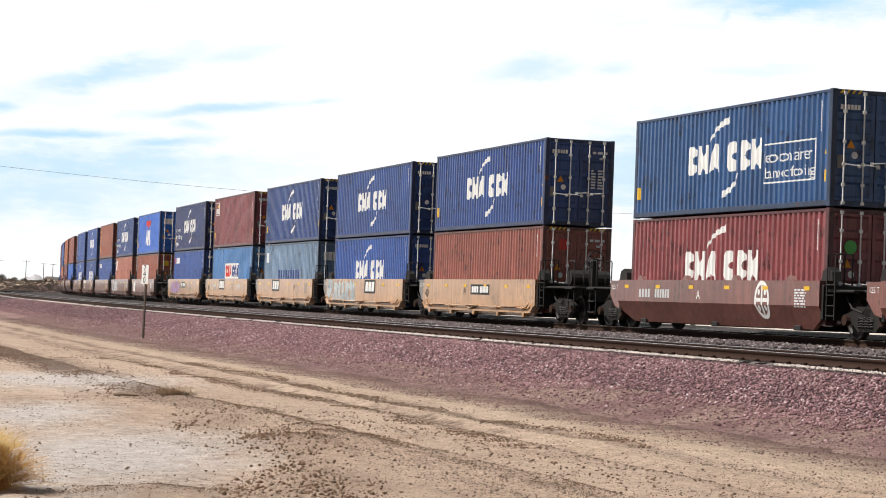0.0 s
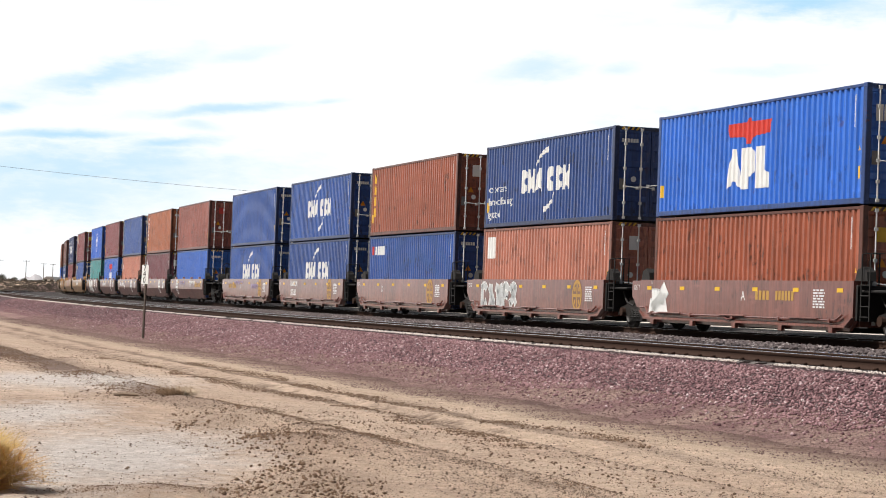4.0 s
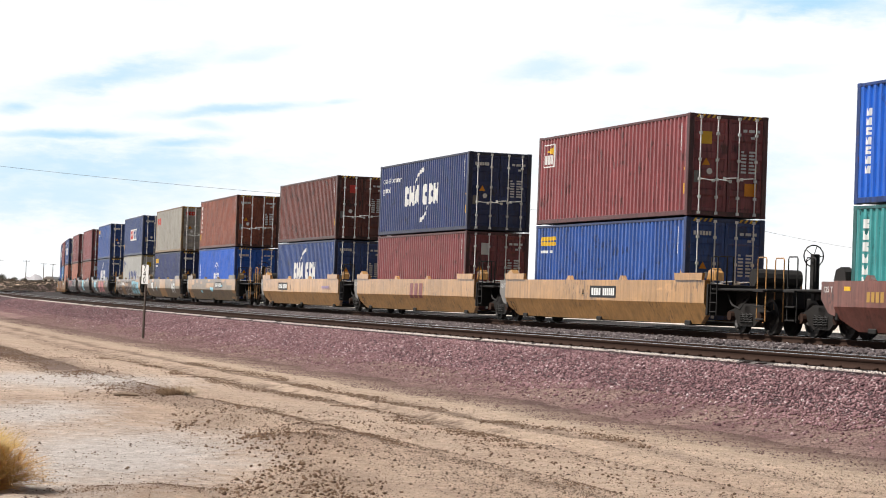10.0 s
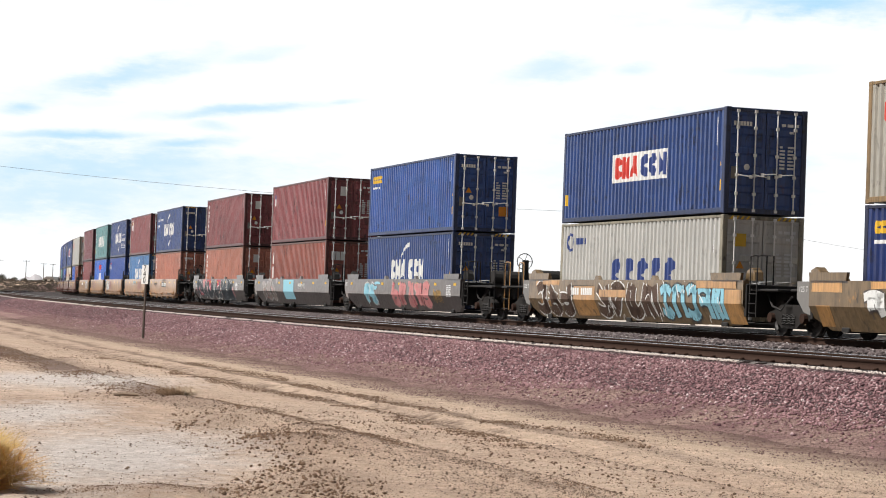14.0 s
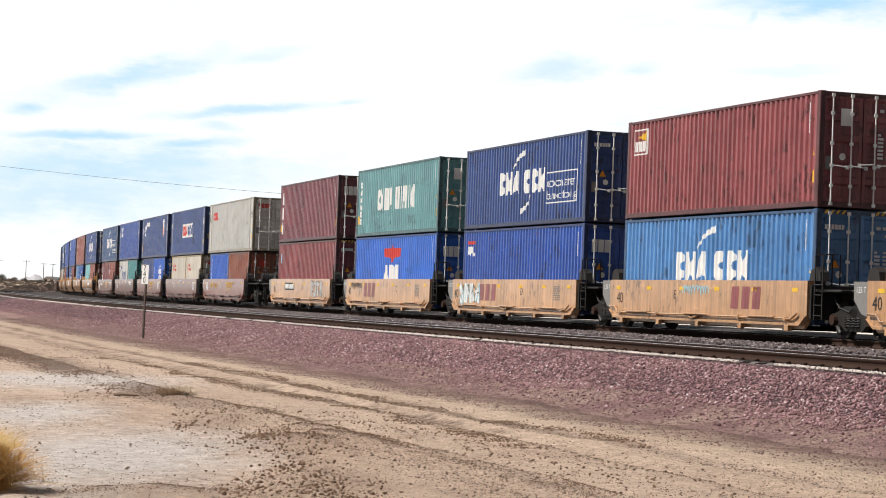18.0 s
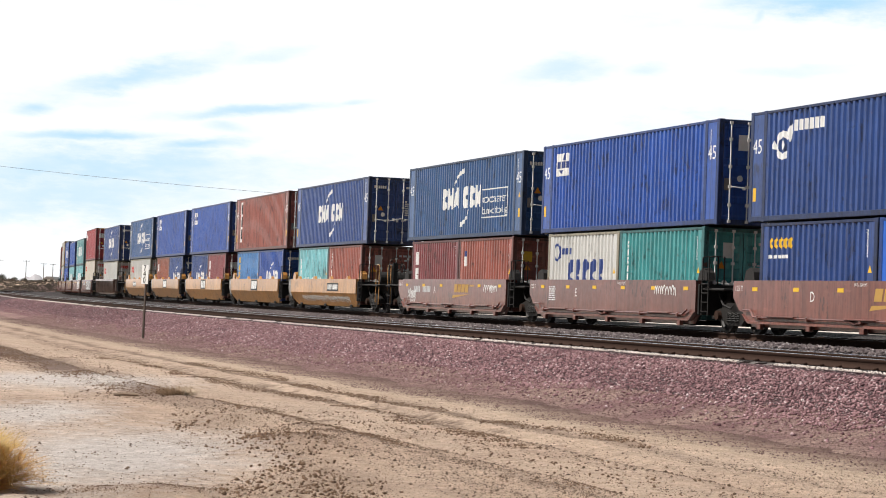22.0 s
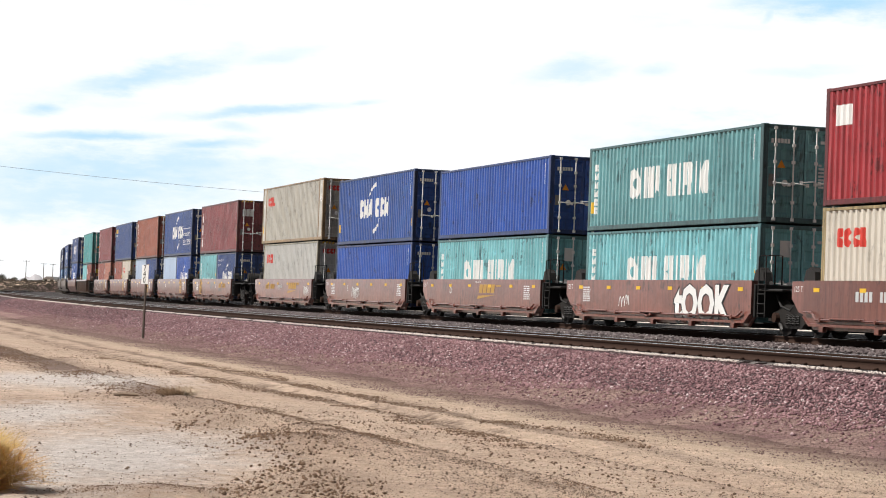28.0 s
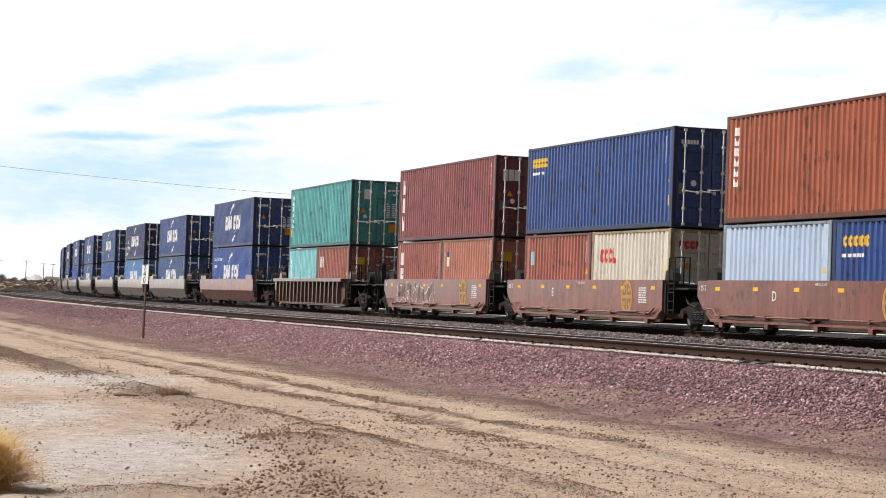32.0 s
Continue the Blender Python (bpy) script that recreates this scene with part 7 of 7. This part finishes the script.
    (500.95, "flat", "brown", FORTY, 0, 1, ("grey_white", "four_red", H, "red_name"), [("bright_blue", "upright_white", T, ""), ("rust_orange", "plain", T, "red_plate")], [("number", -4.2, 1), ("letter", -1.0, "B"), ("gold_name", 1.0), ("notes", -5.6)]),
    (516.42, "flat", "brown", FORTY, 0, 0, ("navy", "name_panel", H, ""), [("cream", "four_red", T, "red_name"), ("cream", "four_red", T, "red_name")], [("letter", -3.2, "C")] + R5),
    (531.94, "flat", "brown", FORTY, 0, 0, ("navy", "seahorse", H, "big_white"), [("navy", "yellow_name", T, ""), ("bright_blue", "globe", T, "")], [("gold_name", 0.3), ("letter", -2.8, "D")] + R5),
    (547.57, "flat", "brown", FORTY, 0, 0, ("royal", "castle", H, "white_plate"), [("grey_white", "wide_name", T, ""), ("teal", "upright_white", T, "white_plate")], [("letter", -2.9, "E"), ("scrawl", 3.4, 4.8, 0.95, 1.35, WHITE, 18), ("notes", -5.2), ("well_text", 0.6)]),
    (563.22, "flat", "brown", FORTY, 1, 0, ("slate", "arc eco", H, ""), [("maroon", "upright_thin", T, ""), ("brown", "small_flag", T, "yellow_plate")], [("number", -4.8), ("letter", -2.2, "A"), ("gold_name", 0.3), ("scrawl", -5.6, -4.6, 0.5, 1.3, WHITE, 19), ("scrawl", 3.8, 5.2, 0.9, 1.3, WHITE, 20)]),
    (583.2, "slope", "amber", FORTY, 0, 1, ("navy", "arc", H, ""), [("sea_green", "two_words", T, ""), ("brown", "upright_white", T, "white_plate")], [("plate", 1.0), ("scrawl", -4.2, 4.8, 0.35, 0.75, WHITE, 21), ("plainsides", 0)]),
    (598.92, "slope", "amber", FORTY, 0, 0, ("brown", "upright_panel", H, "white_plate"), [("light_blue", "upright_yellow", T, ""), ("royal", "arc", T, "")], [("emblem_plate", -0.7), ("letter", -2.6, "C", 1), ("plainsides", 0)]),
    (614.7, "slope", "amber", FORTY, 0, 0, ("royal", "castle", H, "white_plate"), [("navy", "arc", T, ""), ("maroon", "upright_thin", T, "big_white")], [("emblem_plate", -0.8), ("letter", -2.7, "D", 1), ("size", -6.2, "40"), ("plainsides", 0)]),
    (630.56, "slope", "amber", FORTY, 0, 0, ("royal", "castle", H, "white_plate"), [("rust_orange", "three_white", T, ""), ("navy", "arc", T, "")], [("emblem_plate", -0.9), ("letter", -2.8, "E", 1), ("size", -6.2, "40"), ("plainsides", 0)]),
    (646.35, "slope", "amber", FORTY, 1, 0, ("slate", "arc eco", H, ""), [("grey_white", "four_red", F, "red_name", 2.591)], [("plate", -2.0), ("plainsides", 0)]),
    (668.47, "rib", "timber", FIFTY, 1, 1, ("navy", "arc", H, ""), [("grey_white", "four_red", F, "red_name", 2.591)], [("plainsides", 0)]),
    (690.24, "flat", "brown", FORTY, 0, 1, ("red", "three_white", F, "big_white"), [("cream", "four_red", F, "red_name")], [("number", -3.9), ("letter", -0.7, "B"), ("spray", -0.3, 5.0, 0.34, 1.36, 7, SILVER, BLACK, 18, WHITE)]),
    (705.78, "flat", "rust", FORTY, 0, 0, ("dark_teal", "two_words", F, "", 2.591), [("sea_green", "two_words", F, "white_plate", 2.591)], [("took", 1.4), ("scrawl", -2.7, -2.0, 0.6, 1.1, WHITE, 22), ("notes", -5.6)]),
    (721.43, "flat", "rust", FORTY, 0, 0, ("royal", "plain", F, "", 2.591), [("sea_green", "two_words", F, "white_plate", 2.591)], [("letter", -3.6, "D"), ("gold_name", -0.2), ("notes", 4.6), ("well_text", -0.6)]),
    (737.12, "flat", "rust", FORTY, 0, 0, ("blue", "arc", F, ""), [("royal", "plain", F, "", 2.591)], [("letter", -3.0, "E"), ("scrawl", -2.2, -1.0, 0.55, 1.3, WHITE, 23), ("notes", -5.8), ("notes", 5.0)]),
    (753.12, "flat", "rust", FORTY, 1, 0, ("dirty_grey", "four_red", H, "red_name"), [("grey_white", "four_red", F, "red_name")], [("number", -4.2, 1), ("gold_name", 1.2), ("scrawl", -1.2, -0.4, 0.85, 1.15, WHITE, 24), ("scrawl", 4.6, 5.6, 0.55, 1.3, WHITE, 25)]),
    (773.2, "flat", "rust", FORTY, 0, 1, ("maroon", "upright_thin", F, "big_white"), [("sea_green", "two_words", T, ""), ("navy", "arc adv", T, "")], [("cross", -3.9, 1), ("letter", 1.3, "B"), ("number", 2.3, 1), ("patches", -3.5, 4, 5.0, CAR_PAINT["soot"]), ("notes", -5.4)]),
    (788.94, "flat", "rust", FORTY, 0, 0, ("navy", "arc eco", F, ""), [("pale_blue", "plain", T, ""), ("royal", "arc", T, "")], [("letter", -2.9, "C"), ("cross", 3.9, 1), ("notes", 4.7), ("well_text", -0.6)]),
    (804.56, "flat", "rust", FORTY, 0, 0, ("rust_orange", "upright_white", F, ""), [("pale_blue", "plain", T, ""), ("navy", "yellow_name", T, "")], [("letter", -2.6, "D"), ("cross", 3.4, 1), ("notes", 4.3), ("well_text", -0.3)]),
    (820.21, "flat", "rust", FORTY, 0, 0, ("navy", "yellow_name", F, ""), [("brown", "blue_spot", T, ""), ("cream", "four_red", T, "red_name")], [("letter", -2.7, "E"), ("cross", 3.6, 1), ("notes", 4.5), ("well_text", -0.4)]),
    (835.74, "flat", "rust", FORTY, 1, 0, ("maroon", "upright_thin", F, "big_white"), [("brown", "upright_thin", T, ""), ("pink", "small_flag", T, "yellow_plate")], [("cross", 3.6, 1), ("spray", -5.0, 0.0, 0.5, 1.3, 4, CAR_PAINT["rust"], SILVER, 19, WHITE), ("notes", 4.6)]),
    (855.8, "rib", "timber", (8.2, -7.4, 6.6), 1, 1, ("teal", "upright_white", F, "white_plate"), [("sea_green", "two_words", T, ""), ("brown", "three_white", T, "yellow_plate")], [("plainsides", 0)]),
    (877.4, "slope", "rust", FIFTY, 1, 1, ("navy", "arc", F, "", 2.591), [("blue", "arc adv", F, "")], [("plainsides", 0)]),
    (900.2, "slope", "grey", FIFTY, 0, 1, ("navy", "arc", F, "", 2.591), [("slate", "arc", F, "", 2.591)], [("plainsides", 0)]),
    (920.8, "slope", "grey", FIFTY, 0, 0, ("dark_navy", "arc low", F, "", 2.591), [("light_blue", "arc", F, "", 2.591)], [("plainsides", 0)]),
    (941.5, "slope", "grey", FIFTY, 1, 0, ("slate", "arc", F, "", 2.591), [("blue", "plain", F, "", 2.591)], [("plainsides", 0)]),
    (963.4, "slope", "grey", FIFTY, 0, 1, ("navy", "arc", F, "", 2.591), [("slate", "arc", F, "", 2.591)], [("plainsides", 0)]),
    (984.2, "slope", "grey", FIFTY, 0, 0, ("navy", "arc", F, "", 2.591), [("royal", "plain", F, "", 2.591)], [("plainsides", 0)]),
    (1004.0, "slope", "grey", FIFTY, 1, 0, ("dark_navy", "arc", F, "", 2.591), [("navy", "arc", F, "", 2.591)], [("plainsides", 0)]),
    (1027.8, "slope", "grey", FIFTY, 0, 1, ("navy", "plain", F, "", 2.591), [("navy", "arc", F, "", 2.591)], [("plainsides", 0)]),
    (1047.6, "slope", "grey", FIFTY, 0, 0, ("dark_navy", "plain", F, "", 2.591), [("navy", "plain", F, "", 2.591)], [("plainsides", 0)]),
]
TINT = {"navy": "navy blue", "dark_navy": "dark navy blue", "slate": "slate blue", "blue": "weathered blue", "royal": "royal blue", "bright_blue": "bright blue", "apl_blue": "clear blue", "light_blue": "light blue", "faded_blue": "faded grey-blue", "pale_blue": "pale grey-blue", "maroon": "maroon", "plum": "plum red", "brown": "red-brown", "pink": "faded pink-brown", "orange": "orange", "rust_orange": "rusty orange", "rust_brown": "dark rust-brown", "red": "red", "cream": "cream", "grey_white": "greyish white", "dirty_grey": "dirty grey", "teal": "teal green", "sea_green": "pale sea-green", "dark_teal": "dark teal"}
SIZE_WORD = {F: "forty-foot", T: "twenty-foot", H: "forty-five-foot"}
LOOK = {"arc": "with white block letters", "eagle": "with red wing emblem", "globe": "with white globe emblem", "globe_low": "with white half-globe emblem", "two_words": "with two white words", "four_red": "with red block letters", "name_panel": "with white name panel", "yellow_name": "with small yellow name", "upright_white": "with upright white letters", "upright_thin": "with sparse white letters", "castle": "with white square emblem", "light_house": "with framed yellow emblem", "wide_name": "with wide blue letters", "plain": "with bare sides", "upright_yellow": "with upright yellow letters"}
CAR_WORD = {"brown": "brown", "rust": "rusty red-brown", "tan": "faded tan-yellow", "yellow": "faded yellow", "amber": "amber yellow", "patched": "patched grey-brown and yellow", "soot": "sooty graffiti-covered", "grey": "sky-sheen grey", "timber": "faded brown ribbed"}
FLOOR_Z = 0.30
TRAIN = []


def box_label(b, level):
    look_ = LOOK.get(b[1].split()[0], "with small marks")
    return "%s %s container %s, %s" % (TINT[b[0]], SIZE_WORD[b[2]], look_, level)


bogie_proto = bogie()
bogies = []


def add_bogie(s):
    ob = bogie_proto if not bogies else copy_thing(bogie_proto, Matrix())
    bogies.append(ob)
    TRAIN.append((ob, s, 0.0, 0.0))


for i, (mid, kind, paint, dims, left_end, right_end, upper, lower, items) in enumerate(UNITS):
    half, x0, x1 = dims
    car = well_car(kind, paint, half, x0, x1, (left_end, right_end), items, i, "%s steel well car carrying stacked containers" % CAR_WORD[paint] if upper else "brown steel well car at the edge of view")
    TRAIN.append((car, mid, 0.0, half))
    add_bogie(mid - half)
    if left_end or i == len(UNITS) - 1:
        add_bogie(mid + half)
    z = FLOOR_Z
    if len(lower) == 1:
        b = lower[0]
        tall = b[4] if len(b) > 4 else 2.896
        TRAIN.append((container(b[0], b[1], b[2], tall, 100 + i, box_label(b, "in a well"), b[3]), mid, z, half))
        z += tall + 0.03
    elif lower:
        for k, b in enumerate(lower):
            TRAIN.append((container(b[0], b[1], b[2], 2.591, 100 + 10 * i + k, box_label(b, "in a well"), b[3]), mid + (3.06 if k == 0 else -3.06), z, ("of", mid, half)))
        z += 2.591 + 0.03
    if upper:
        b = upper
        TRAIN.append((container(b[0], b[1], b[2], b[4] if len(b) > 4 else 2.896, 300 + i, box_label(b, "stacked on top"), b[3]), mid, z, half))


# ---- ties, built last ----
tie_me = tie_mesh()
for track, e, top in ((near_track, NEAR_E, NEAR_Z), (far_track, 0.0, 0.0)):
    s_tie = np.arange(-74, 18, 0.61) if track is near_track else np.arange(-62, -20, 0.61)
    for s in s_tie:
        x, y, h = on_line(s, e)
        ob = part("tie", tie_me, CONCRETE, track)
        ob.matrix_basis = pose(x, y, top - 0.222, 0, 0, math.degrees(h) + 90)
    rest = np.arange(s_tie[-1] + 0.61, 330, 0.61)
    tv = np.array([v.co for v in tie_me.vertices])
    x, y, h = on_line(rest, e)
    a = h + math.pi / 2
    co = np.stack([x[:, None] + tv[:, 0] * np.cos(a)[:, None] - tv[:, 1] * np.sin(a)[:, None], y[:, None] + tv[:, 0] * np.sin(a)[:, None] + tv[:, 1] * np.cos(a)[:, None], np.broadcast_to(tv[:, 2] + top - 0.222, (len(rest), len(tv)))], 2).reshape(-1, 3)
    k = len(tv) // 2
    side = np.array([(j, (j + 1) % k, k + (j + 1) % k, k + j) for j in range(k)])
    f = (side[None] + len(tv) * np.arange(len(rest))[:, None, None]).reshape(-1, 4)
    tagged(part("far_ties", quads("far_ties", co, f), CONCRETE, track), "row of concrete ties", kind="stuff")


# ---- what moves ----
def along(s, z=0.0, half=0.0):
    """Pose of a body on the line whose bogies stand half a body before and behind it."""
    if half:
        xa, ya, _ = on_line(s - half)
        xb, yb, _ = on_line(s + half)
        x, y, h = (xa + xb) / 2, (ya + yb) / 2, math.atan2(yb - ya, xb - xa)
    else:
        x, y, h = on_line(s)
    return pose(x, y, z, 0, 0, math.degrees(h) + 180)


def motions():
    times = [float(t) for t in range(33)]
    for thing, s, z, half in TRAIN:
        if isinstance(half, tuple):
            _, mid, hw = half
            rows = [(t, along(mid - gone(t), z, hw) @ pose(mid - s, 0, 0)) for t in times]
        else:
            rows = [(t, along(s - gone(t), z, half)) for t in times]
        walk(thing, rows)
    # wheels roll without slipping; those of all bogies turn alike
    turned = [k / FPS for k in range(0, 32 * FPS + 1)]
    for j in range(2):
        first = None
        for truck in bogies:
            sets = sorted((c for c in truck.children if c.name.startswith("wheelset")), key=lambda c: c.location.x)
            w = sets[j]
            if first is None:
                first = w
                at = w.location.copy()
                walk(w, [(t, pose(at.x, at.y, at.z, 0, math.degrees(gone(t) / WHEEL_R) % 360, 0)) for t in turned])
            else:
                w.rotation_mode = "QUATERNION"
                keys = w.animation_data_create()
                keys.action = first.animation_data.action
                keys.action_slot = first.animation_data.action_slot
    walk(clouds, [(0.0, pose(0, 0, 0, 0, 0, 0)), (32.0, pose(0, 0, 0, 0, 0, -1.25))])


motions()
